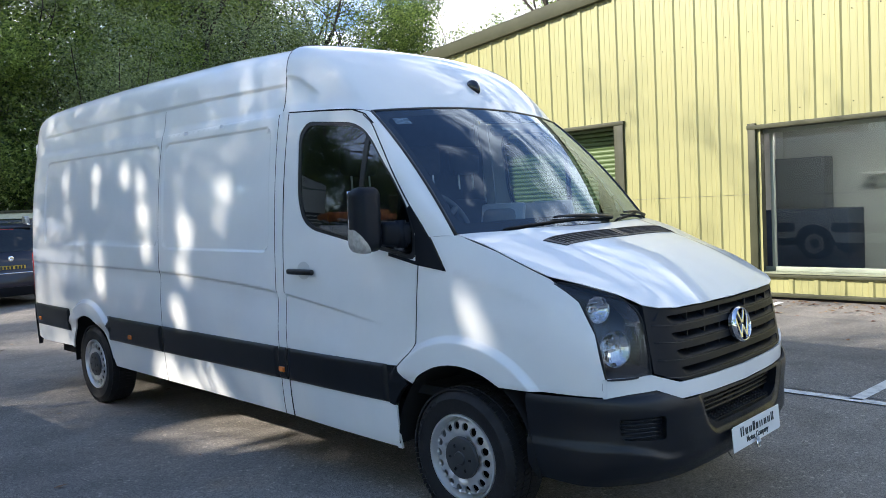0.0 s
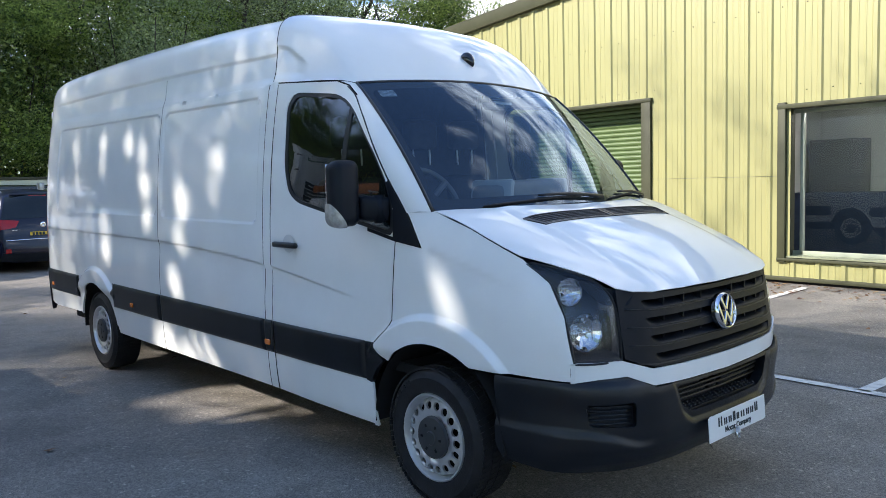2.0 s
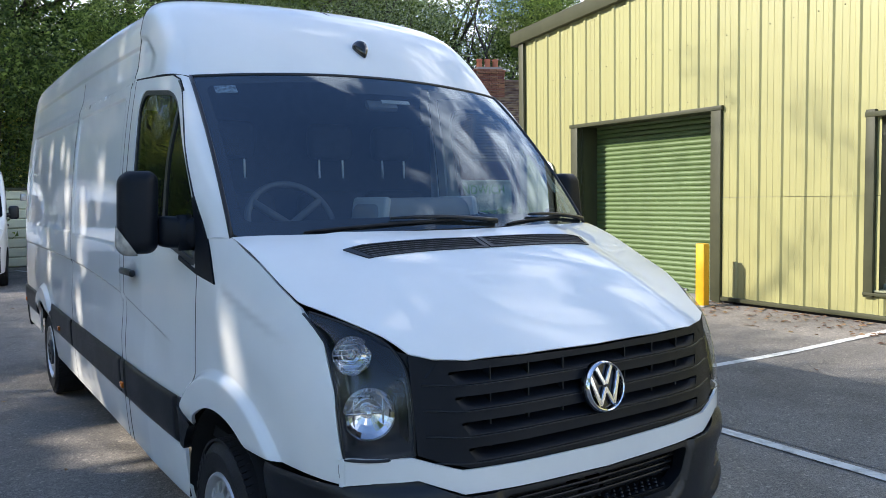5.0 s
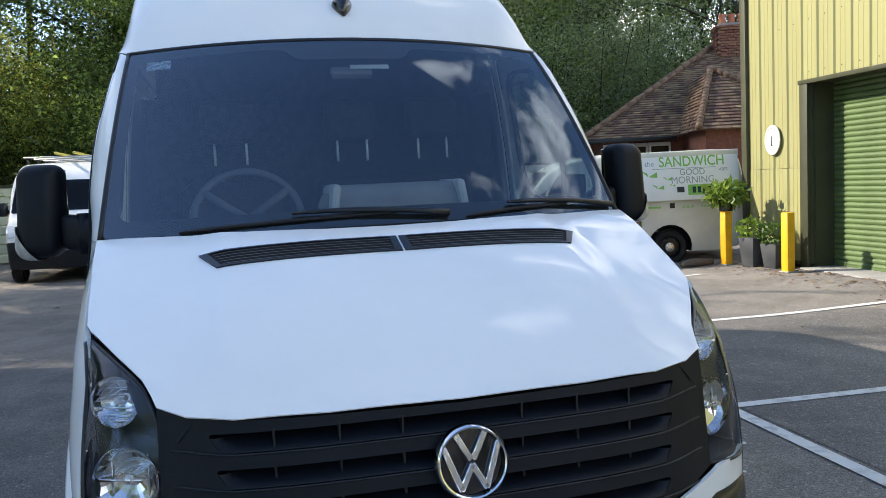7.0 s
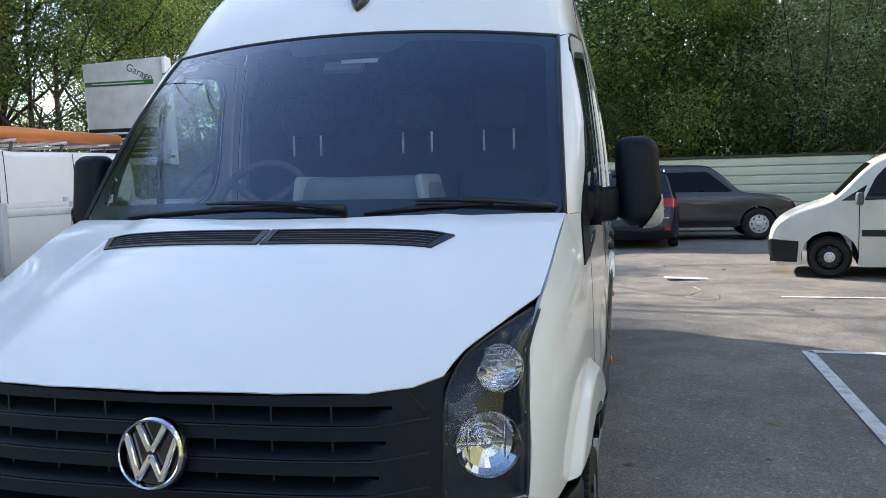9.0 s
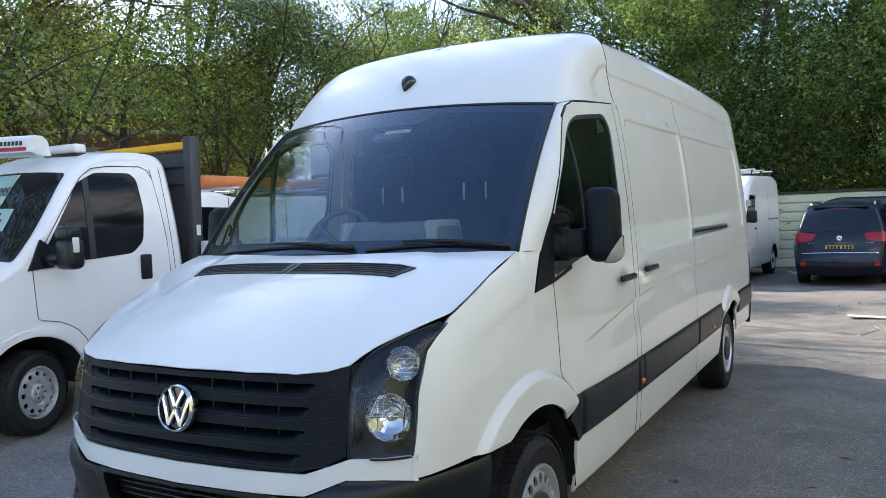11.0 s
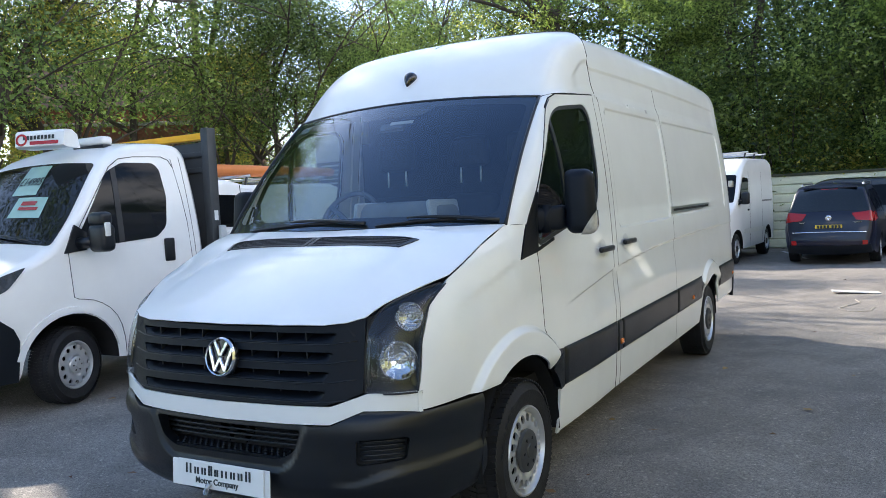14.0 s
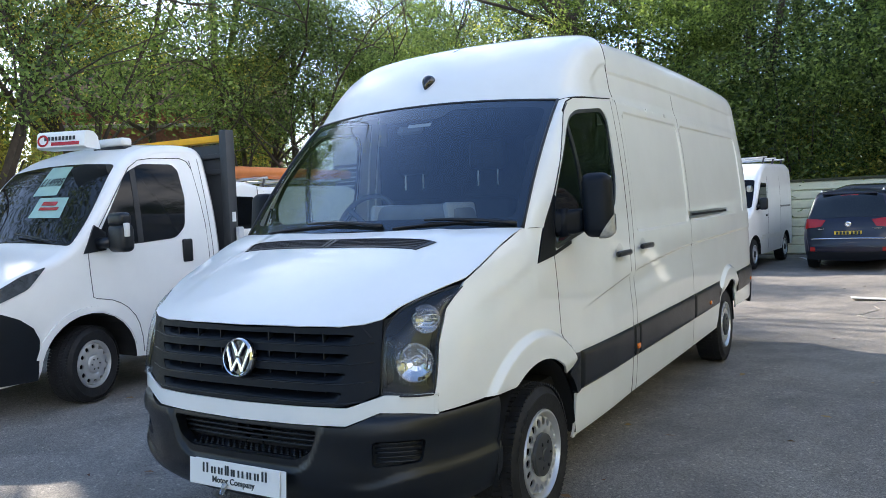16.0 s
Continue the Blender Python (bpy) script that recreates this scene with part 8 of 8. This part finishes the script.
one_box("rear_wiper", (0.1, 3.745, 1.16), (0.42, 0.02, 0.02), PLASTIC, car, 0.006)
one_box("roof_aerial", (0, 3.0, 1.745), (0.03, 0.12, 0.05), PLASTIC, car, 0.012)
one_box("roof_spoiler", (0, 3.46, 1.635), (1.05, 0.14, 0.03), NAVY, car, 0.012)
car_wheel = plain_wheel("wheel", 0.325, 0.21, 0.205, 10, 0.06, STEEL, STEEL)
car_wheel.parent = car
car_wheel.matrix_basis = pose(0.80, 0, 0.325)
for x, y, tn in ((-0.80, 0, 180), (0.80, 2.92, 0), (-0.80, 2.92, 180)):
    copy_thing(car_wheel, pose(x, y, 0.325, 0, 0, tn))

# a dark pickup beyond it
pk = thing("dark_car", "dark grey off-roader parked by the fence", "car", (4.15, 17.2, 0), 90)
DGREY = material("dark_grey_paint", (0.03, 0.032, 0.034), 0.35, coat=0.8, vary=0.2)
W = pchip([0.2, 0.5, 0.9, 1.05, 1.4, 1.75], [0.84, 0.88, 0.89, 0.86, 0.74, 0.62])
w_pk = lambda y, z: W(z) - pchip([-0.9, -0.6, 0, 3, 3.5], [0.2, 0.06, 0, 0, 0.08])(y)
ps = Shell(pk, [(-0.78, 0.35), (-0.85, 0.6), (-0.80, 0.88), (-0.3, 1.02), (0.4, 1.08), (0.75, 1.45), (1.05, 1.68), (2.9, 1.72), (3.25, 1.6), (3.4, 1.05), (3.42, 0.5)],
           [(3.36, 0.36)] + arch_line(2.6, 0.40, 0.36, 0.37) + [(2.1, 0.3), (0.5, 0.3)] + arch_line(0, 0.40, 0.34, 0.37) + [(-0.5, 0.34)], w_pk, DGREY, 0.07, 0.04, 0.09)
for s in (-1, 1):
    ps.side_sheet("side_window", s, rounded([(0.55, 1.10), (3.1, 1.12), (3.05, 1.55), (1.1, 1.56)], 0.06), TINT, 0.006)
    ps.side_sheet("side_step", s, [(0.5, 0.36), (2.1, 0.36), (2.1, 0.46), (0.5, 0.46)], PLASTIC, 0.03, 0.03)
a, b = ps.at(0.45, 1.12), ps.at(1.02, 1.64)
ps.top_sheet("windscreen", [(a, -0.85), (b, -0.82), (b, 0.82), (a, 0.85)], TINT)
a, b = ps.at(-0.80, 0.72), ps.at(-0.76, 0.9)
for s in (-1, 1):
    ps.top_sheet("headlamp", [(a, s * 0.55), (b, s * 0.55), (b, s * 0.95), (a, s * 0.95)], CLEAR, 0.012, 0.01, out=(0, -1, 0))
pk_wheel = plain_wheel("wheel", 0.37, 0.22, 0.205, 8, 0.07, STEEL, STEEL)
pk_wheel.parent = pk
pk_wheel.matrix_basis = pose(0.78, 0, 0.37)
for x, y, tn in ((-0.78, 0, 180), (0.78, 2.6, 0), (-0.78, 2.6, 180)):
    copy_thing(pk_wheel, pose(x, y, 0.37, 0, 0, tn))


# ---- trees ----
BARK = material("bark", (0.07, 0.055, 0.042), 0.95, vary=0.5, scale=6, bump=0.8, bump_scale=25, stretch=(1, 1, 0.3))
LEAF_DARK = leafy("dark_leaf", (0.022, 0.048, 0.013), (0.190, 0.280, 0.064), 0.42)
LEAF_MID = leafy("mid_leaf", (0.024, 0.052, 0.012), (0.31, 0.42, 0.085), 0.64)
# grey-green raised past real foliage, with skylight put into the colour
LEAF_SAGE = leafy("grey_green_leaf", (0.12, 0.17, 0.075), (0.47, 0.58, 0.23), 0.60, 0.06)
# sunlight on the foliage is painted into this lime colour
LEAF_LIME = leafy("sunlit_tint_leaf", (0.055, 0.085, 0.014), (0.60, 0.62, 0.11), 0.66)
# bright yellow puts sun from behind into the leaf colour, even in shade
LEAF_YELLOW = leafy("sunlit_yellow_leaf", (0.10, 0.12, 0.020), (0.52, 0.48, 0.070), 0.68)


def crown_geo(blobs, n, leaf, rng, tips):
    """Leaves in clumps on the limb tips and through lumpy blobs, thinner inside, with gaps."""
    pts = []
    vols = np.array([b[3] * b[4] * b[5] for b in blobs]) ** 0.67
    for b, share in zip(blobs, vols / vols.sum()):
        clumps = max(6, int(n * share / 34))
        d = rng.normal(size=(clumps, 3))
        d /= np.linalg.norm(d, axis=1, keepdims=True)
        r = 0.45 + 0.55 * rng.random(clumps) ** 0.5
        c = np.array(b[:3]) + d * np.array(b[3:6]) * r[:, None]
        pts.append(np.repeat(c, 34, 0) + rng.normal(size=(clumps * 34, 3)) * np.array([0.28, 0.28, 0.17]))
    if len(tips):
        t = np.repeat(np.array(tips), 34, 0)
        pts.append(t + rng.normal(size=t.shape) * np.array([0.30, 0.30, 0.20]))
    p = np.concatenate(pts)
    m = len(p)
    a = rng.normal(size=(m, 3)) * np.array([1, 1, 0.55]) + np.array([0, 0, -0.35])
    a /= np.linalg.norm(a, axis=1, keepdims=True)
    b = np.cross(a, rng.normal(size=(m, 3)))
    b /= np.linalg.norm(b, axis=1, keepdims=True) + 1e-9
    l = leaf * (0.65 + 0.7 * rng.random((m, 1)))
    v = np.stack([p, p + a * l + b * l * 0.10, p + a * l * 0.55 - b * l * 0.44], 1).reshape(-1, 3)
    f = np.arange(m * 3).reshape(-1, 3)
    return v, f


LEAF_IVY = leafy("ivy_leaf", (0.030, 0.058, 0.014), (0.095, 0.150, 0.035), 0.30)


def quick(name, v, f, mat, parent):
    me = bpy.data.meshes.new(name)
    me.vertices.add(len(v))
    me.vertices.foreach_set("co", np.asarray(v, np.float32).ravel())
    me.loops.add(f.size)
    me.loops.foreach_set("vertex_index", f.astype(np.int32).ravel())
    me.polygons.add(len(f))
    me.polygons.foreach_set("loop_start", np.arange(0, f.size, f.shape[1], dtype=np.int32))
    me.update(calc_edges=True)
    me.materials.append(mat)
    ob = new(name, me)
    ob.parent = parent
    return ob


def tree(label, h, spread, seed, mat, n=5200, leaf=0.24, low=0.25, ivy=0.0, thick=0.018):
    """A tapered trunk, forking limbs and a crown of many leaves; ivy: the height to which it clothes the trunk."""
    rng = np.random.default_rng(seed)
    t = thing("tree", label, "tree")
    vs, fs, tips, stem = [], [], [], []

    def limb(p, d, ln, r, depth):
        path, rad = [p], [r]
        for k in range(4):
            d = (d + Vector(rng.normal(size=3)) * 0.16 + Vector((0, 0, 0.06))).normalized()
            p = p + d * ln / 4
            path.append(p)
            rad.append(r * (1 - 0.16 * (k + 1)))
        if depth == 0:
            stem.extend(path)
        v, f = tube_geo(path, rad, 7 if depth < 2 else 5, False)
        base = len(vs)
        vs.extend(v)
        fs.extend(tuple(base + i for i in q) for q in f)
        if depth == 3 or ln < 0.7:
            tips.append(tuple(p))
            return
        for k in range(3 if depth else 5):
            az = rng.random() * 2 * math.pi
            tilt = radians(28 + 32 * rng.random())
            side = Vector((math.cos(az), math.sin(az), 0))
            nd = (d * math.cos(tilt) + side * math.sin(tilt)).normalized()
            at = path[2 + int(rng.integers(0, 3))] if depth else path[1 + int(rng.integers(0, 4))]
            limb(at, nd, ln * (0.55 + 0.2 * rng.random()), r * 0.43, depth + 1)
    limb(Vector((0, 0, -0.1)), Vector((rng.normal() * 0.05, rng.normal() * 0.05, 1)).normalized(), h * 0.62, thick * h, 0)
    put("trunk", vs, fs, BARK, t)
    blobs = []
    for k in range(9):
        a = rng.random() * 2 * math.pi
        z = low + (1 - low) * rng.random()
        rr = spread * (0.35 + 0.35 * math.sin(math.pi * min(1, max(0.1, z)))) * (0.5 + 0.7 * rng.random())
        s = spread * (0.28 + 0.22 * rng.random())
        blobs.append((rr * math.cos(a), rr * math.sin(a), h * z * 0.93, s, s, s * 0.8))
    blobs.append((0, 0, h * 0.90, spread * 0.35, spread * 0.35, h * 0.10))
    quick("crown", *crown_geo(blobs, int(n * 3.6), leaf * 0.50, rng, tips), mat, t)
    if ivy:
        climb = [tuple(stem[0].lerp(stem[-1], ivy / stem[-1].z * k)) for k in rng.random(int(ivy * 7))]
        climb = [(x + rng.normal() * 0.16, y + rng.normal() * 0.16, z) for x, y, z in climb]
        quick("ivy", *crown_geo([(0, 0, 0.4, 0.4, 0.4, 0.4)], 200, 0.11, rng, climb), LEAF_IVY, t)["label"] = "dark ivy climbing the trunk"
    return t


def bush(label, w, h, seed, mat, n=3200, leaf=0.16):
    rng = np.random.default_rng(seed)
    t = thing("bush", label, "bush")
    vs, fs = [], []
    for k in range(7):
        a = k * 0.9
        v, f = tube_geo([(0.1 * math.cos(a), 0.1 * math.sin(a), 0), (0.35 * w * math.cos(a), 0.35 * w * math.sin(a), h * 0.7)], [0.04, 0.012], 5, False)
        base = len(vs)
        vs += v
        fs += [tuple(base + i for i in q) for q in f]
    put("woody_base", vs, fs, BARK, t)
    blobs = [((rng.random() - 0.5) * w, (rng.random() - 0.5) * w * 0.6, h * (0.2 + 0.6 * rng.random()), w * 0.33, w * 0.28, h * 0.26) for _ in range(9)]
    quick("crown", *crown_geo(blobs, int(n * 3.1), leaf * 0.52, rng, ()), mat, t)
    return t


DARKT = "tall dark green broadleaf tree behind the fence"
MIDT = "tall green broadleaf tree with sunlit leaves"
YELT = "slender tree with thin leaves coloured sunlit yellow"
kinds = {
    "d1": tree(DARKT, 14.5, 4.6, 11, LEAF_DARK, 9000, 0.26, 0.12), "d2": tree(DARKT, 13.0, 4.2, 12, LEAF_DARK, 8500, 0.25, 0.10), "m1": tree(MIDT, 13.5, 4.4, 13, LEAF_MID, 8500, 0.25, 0.18),
    "m2": tree(MIDT, 12.0, 4.0, 14, LEAF_MID, 7500, 0.24, 0.25), "y1": tree(YELT, 12.0, 3.6, 15, LEAF_YELLOW, 4200, 0.22, 0.30), "y2": tree(YELT, 10.5, 3.4, 16, LEAF_YELLOW, 3800, 0.21, 0.32),
    "o1": tree(DARKT, 9.0, 3.6, 21, LEAF_DARK, 7000, 0.18, 0.45),
    "v1": tree("slender tree with an ivy-clad trunk and open crown", 11.5, 3.3, 41, LEAF_DARK, 4300, 0.21, 0.52, 5.2, 0.013), "v2": tree("slender tree with an ivy-clad trunk and open crown", 10.5, 2.9, 42, LEAF_DARK, 3600, 0.20, 0.55, 3.6, 0.012),
    # crown set above the view, added to block sun on the van side
    "v4": tree("tall slender tree with a high thin crown", 13.0, 3.2, 44, LEAF_MID, 3000, 0.20, 0.74, 2.5, 0.011),
    "s1": tree(MIDT, 11.0, 4.2, 17, LEAF_DARK, 4600, 0.23, 0.45),
}
shrubs = {"b1": bush("dense dark green shrub behind the fence", 3.6, 4.6, 31, LEAF_DARK, 4200), "b2": bush("leafy green shrub behind the fence", 3.2, 3.4, 32, LEAF_MID, 3600), "b4": bush("tall dense dark green thicket behind the fence", 3.8, 7.6, 35, LEAF_DARK, 7600, 0.155), "b5": bush("tall full grey-green tree-like shrub behind the bungalow", 4.2, 8.6, 36, LEAF_SAGE, 8200, 0.16), "b6": bush("tall leafy shrub with yellow-green leaves coloured as sunlit", 3.8, 7.8, 37, LEAF_LIME, 6800, 0.15), "b3": bush("straggly yellow-green shrub among the trees", 3.0, 3.0, 33, LEAF_YELLOW, 2600)}
used = {}


def plant(kind, x, y, turn=0, size=1.0, tall=1.0):
    src = kinds.get(kind) or shrubs[kind]
    base = Matrix.Translation((x, y, 0)) @ Matrix.Rotation(radians(turn), 4, "Z")
    if kind not in used:
        used[kind] = (size, size * tall)
        src.matrix_basis = base @ Matrix.Diagonal((size, size, size * tall, 1))
        return src
    a, b = used[kind]
    return copy_thing(src, base @ Matrix.Diagonal((size / a, size / a, size * tall / b, 1)))


# woods along the back
rr = random.Random(4)
for x, y, k, s in ((-16, 27, "y1", 0.75), (-12.5, 24.5, "m1", 0.7), (-9, 27, "m2", 1.1), (-5.5, 24, "m2", 1.05), (-2, 25.5, "m1", 1.05), (1.5, 23.5, "m2", 1.08), (5, 25, "m1", 1.1), (8.5, 26.5, "m1", 1.05),
                   (12, 28, "m1", 1.05), (16, 29, "m2", 1.0), (21, 28, "m1", 0.95), (26, 27, "d1", 0.9), (-7, 31, "y1", 1.3), (0, 31, "d1", 1.2), (-9.8, 22.3, "b6", 1.05), (-7.4, 21.7, "b6", 1.0), (19, 35, "d1", 1.1), (-14, 33, "m1", 0.9), (-21, 33, "d2", 0.8),
                   (6.5, 21.3, "b5", 1.0), (3.4, 21.6, "m2", 0.62), (-3.6, 21.5, "m2", 0.7), (11.2, 22.1, "b5", 1.05), (14.5, 30.5, "m1", 1.0), (-25, 38, "m1", 1.1), (-30, 32, "d1", 0.60), (-33, 24, "m1", 1.0)):
    plant(k, x, y, rr.random() * 360, s, 0.95 + 0.15 * rr.random())
for k in range(17):
    plant(rr.choice(("b1", "b1", "b2") if k < 9 else ("b2", "b2", "b1")), -18 + 2.15 * k, 22.4 + 0.7 * rr.random(), rr.random() * 360, 0.9 + 0.3 * rr.random())
for x, y, k, sz, tall in ((-11.6, 13.6, "b1", 0.7, 1.0), (-10.2, 15.0, "b1", 0.75, 1.0), (-3.2, 22.2, "b4", 0.95, 0.9), (-0.2, 22.0, "b4", 1.0, 1.0), (2.8, 22.3, "b4", 1.0, 0.95), (5.8, 22.4, "b2", 1.6, 1.2), (8.8, 22.5, "b2", 1.6, 1.2)):
    plant(k, x, y, rr.random() * 360, sz, tall)
for k in range(9):
    plant(rr.choice(("b2", "b2", "b3")), -11.5 + 1.45 * k, 22.6 + 0.8 * rr.random(), rr.random() * 360, 1.35 + 0.5 * rr.random())
for k in range(16):
    plant(rr.choice(("b1", "b1", "b2")), -12 + 2.4 * k, 27.5 + 2 * rr.random(), rr.random() * 360, 1.8 + 0.4 * rr.random())
# thinner trees along the sunny side of the yard; some added to shade the van
for x, y, k, s in ((-13.5, -4.5, "m2", 1.0), (-15, 0.5, "s1", 1.05), (-13, 4.0, "y1", 0.95), (-16, 6.0, "m1", 0.95), (-13.2, 8.2, "s1", 0.92), (-12.9, 12.6, "v1", 0.74), (-12.2, 13.1, "v2", 0.78), (-11.3, 13.0, "v1", 0.70), (-12.0, 15.6, "v2", 0.76), (-14.6, 12.2, "v4", 1.0), (-13.4, 10.2, "v4", 0.95), (-16.8, 16.2, "s1", 0.55), (-9.9, 15.6, "v1", 0.66), (-22.5, 11.0, "y1", 1.0), (-13.8, 14.0, "y2", 0.62),
                   (-20, -2.0, "m2", 0.6), (-14.5, 21.0, "m1", 0.62), (-25, 8, "d2", 0.6), (-26, 0, "m1", 0.6), (-18, 19, "y1", 0.46), (-11.2, 4.0, "o1", 1.0), (-17.5, 9.4, "m2", 1.15), (-11.8, 6.5, "y2", 0.55), (-12, -10, "m1", 1.0)):
    plant(k, x, y, rr.random() * 360, s, 0.95 + 0.15 * rr.random())
for x, y in ((-13, 2), (-14, 5.5), (-15.6, 16.0), (-16, -1.5), (-14.5, -5), (-16.5, 18), (-12.5, 19)):
    plant(rr.choice(("b3", "b2", "b3")), x, y, rr.random() * 360, 0.7 + 0.3 * rr.random())
for x, y in ((-19.5, 10.6), (-18.4, 11.8), (-20.8, 12.2), (-22.5, 9.6), (-17.4, 14.8), (-12.4, -1.5), (-11.9, 1.2), (-12.6, 4.6), (-13.5, 15.2), (-12.2, 17.6)):
    plant("b3", x, y, rr.random() * 360, 1.05 + 0.35 * rr.random())
# beyond the unit and the bungalow
for x, y, k, s in ((19, 21, "m2", 0.8), (23, 17, "m1", 0.85), (26, 10, "d2", 0.85), (13.4, 23.2, "b5", 1.1), (8.9, 21.5, "b5", 1.0), (7.9, 20.7, "b6", 0.55)):
    plant(k, x, y, rr.random() * 360, s)

# far side of the yard, behind the walk: unseen trees, added to darken reflections
for x, y, k, s in ((-10, -19, "d1", 0.60), (-4, -21, "m2", 0.58), (1, -20, "d2", 0.52), (6, -22, "m1", 0.55), (11, -20, "d1", 0.55)):
    plant(k, x, y, rr.random() * 360, s)
for k in range(8):
    plant("b1", -11 + 3.1 * k, -18 - rr.random(), rr.random() * 360, 0.7)

# gaps in the canopy, through which the sun reaches the yard beside the van
def open_canopy(spots):
    """Leaves that stand between the sun and the given round spots (x, y, z, radius) are taken out of the crowns."""
    rng = np.random.default_rng(8)
    d = np.array(sun_dir)
    for ob in [o for o in bpy.data.objects if o.name.split(".")[0] in ("crown", "ivy") and o.parent.name.startswith("tree")]:
        m = np.array(ob.parent.matrix_basis)
        centre = m[:3, 3] + np.array([0, 0, 6.0])
        rel = [centre - np.array(q[:3]) for q in spots]
        if min(np.linalg.norm(q - d * (q @ d)) for q in rel) > 9:
            continue
        v = np.empty(len(ob.data.vertices) * 3, np.float32)
        ob.data.vertices.foreach_get("co", v)
        tri = v.reshape(-1, 3, 3)
        c = tri.mean(1) @ m[:3, :3].T + m[:3, 3]
        keep = np.ones(len(tri), bool)
        for x, y, z, r in spots:
            q = c - np.array([x, y, z])
            off = np.linalg.norm(q - np.outer(q @ d, d), axis=1)
            keep &= off > r * (0.85 + 0.3 * rng.random(len(tri)))
        if keep.all():
            continue
        old = ob.data
        fresh = quick("crown", tri[keep].reshape(-1, 3), np.arange(keep.sum() * 3).reshape(-1, 3), old.materials[0], None)
        ob.data = fresh.data
        bpy.data.objects.remove(fresh)


ground_spots = [(-0.98, 2.35, 0.2, 0.30), (-0.98, 2.85, 0.2, 0.31), (-2.05, -0.75, 0.2, 0.30), (-2.35, -0.95, 0.2, 0.30)]
side_spots = [(y, z, r) for y, z, r in ((3.25, 1.60, 0.13), (3.32, 1.85, 0.10), (3.18, 1.34, 0.11), (2.60, 1.45, 0.15), (2.62, 1.20, 0.10), (2.09, 1.75, 0.13), (2.12, 1.55, 0.09),
                                        (4.84, 1.96, 0.11), (4.19, 1.99, 0.11), (4.17, 1.80, 0.08), (3.62, 1.96, 0.11), (4.05, 1.06, 0.13), (4.05, 1.28, 0.10), (2.72, 0.87, 0.15), (-0.10, 1.02, 0.14), (-0.03, 1.22, 0.09))]
open_canopy(ground_spots + [(-0.98, y, z, r * 0.70) for y, z, r in side_spots])

# brick houses glimpsed through the trees
far = thing("brick_house", "red brick house half hidden behind trees", "house", (-24.5, 20.0, 0), 38)
one_box("wall", (0, 0, 3.0), (9, 6, 6.0), BRICK, far)
rf = bmesh.new()
vs = [rf.verts.new(p) for p in ((-5, -3.6, 5.9), (5, -3.6, 5.9), (5, 3.6, 5.9), (-5, 3.6, 5.9), (-5, 0, 8.4), (5, 0, 8.4))]
for f in ((0, 1, 5, 4), (2, 3, 4, 5), (0, 4, 3), (1, 2, 5), (0, 3, 2, 1)):
    rf.faces.new([vs[i] for i in f])
part("roof", rf, TILE, far, "", 0)
for k in range(3):
    fr = one_box("window_frame", (-2.8 + 2.8 * k, -3.02, 4.2), (1.2, 0.1, 1.3), PLATE_WHITE, far, 0.02)
    one_box("window_pane", (-2.8 + 2.8 * k, -3.06, 4.2), (1.0, 0.06, 1.1), TINT, fr)
shed = thing("garden_wall", "weathered brick garden building beyond the tipper", "building", (-19.6, 14.6, 0), 42)
one_box("wall", (0, 0, 2.3), (5.2, 2.5, 4.6), BRICK, shed)
one_box("wall_pier", (-0.4, -1.29, 2.1), (0.5, 0.12, 4.2), CONC, shed, 0.02, "pale stone pier")
one_box("coping", (0, 0, 4.64), (5.4, 2.7, 0.12), CONC, shed, 0.02)
# pole
pole = thing("utility_pole", "weathered wooden utility pole among the trees", "utility pole", (-14.8, 13.4, 0))
tube("pole", [(0, 0, 0), (0, 0, 9.0)], [0.14, 0.10], WOODGREY, pole, 10)
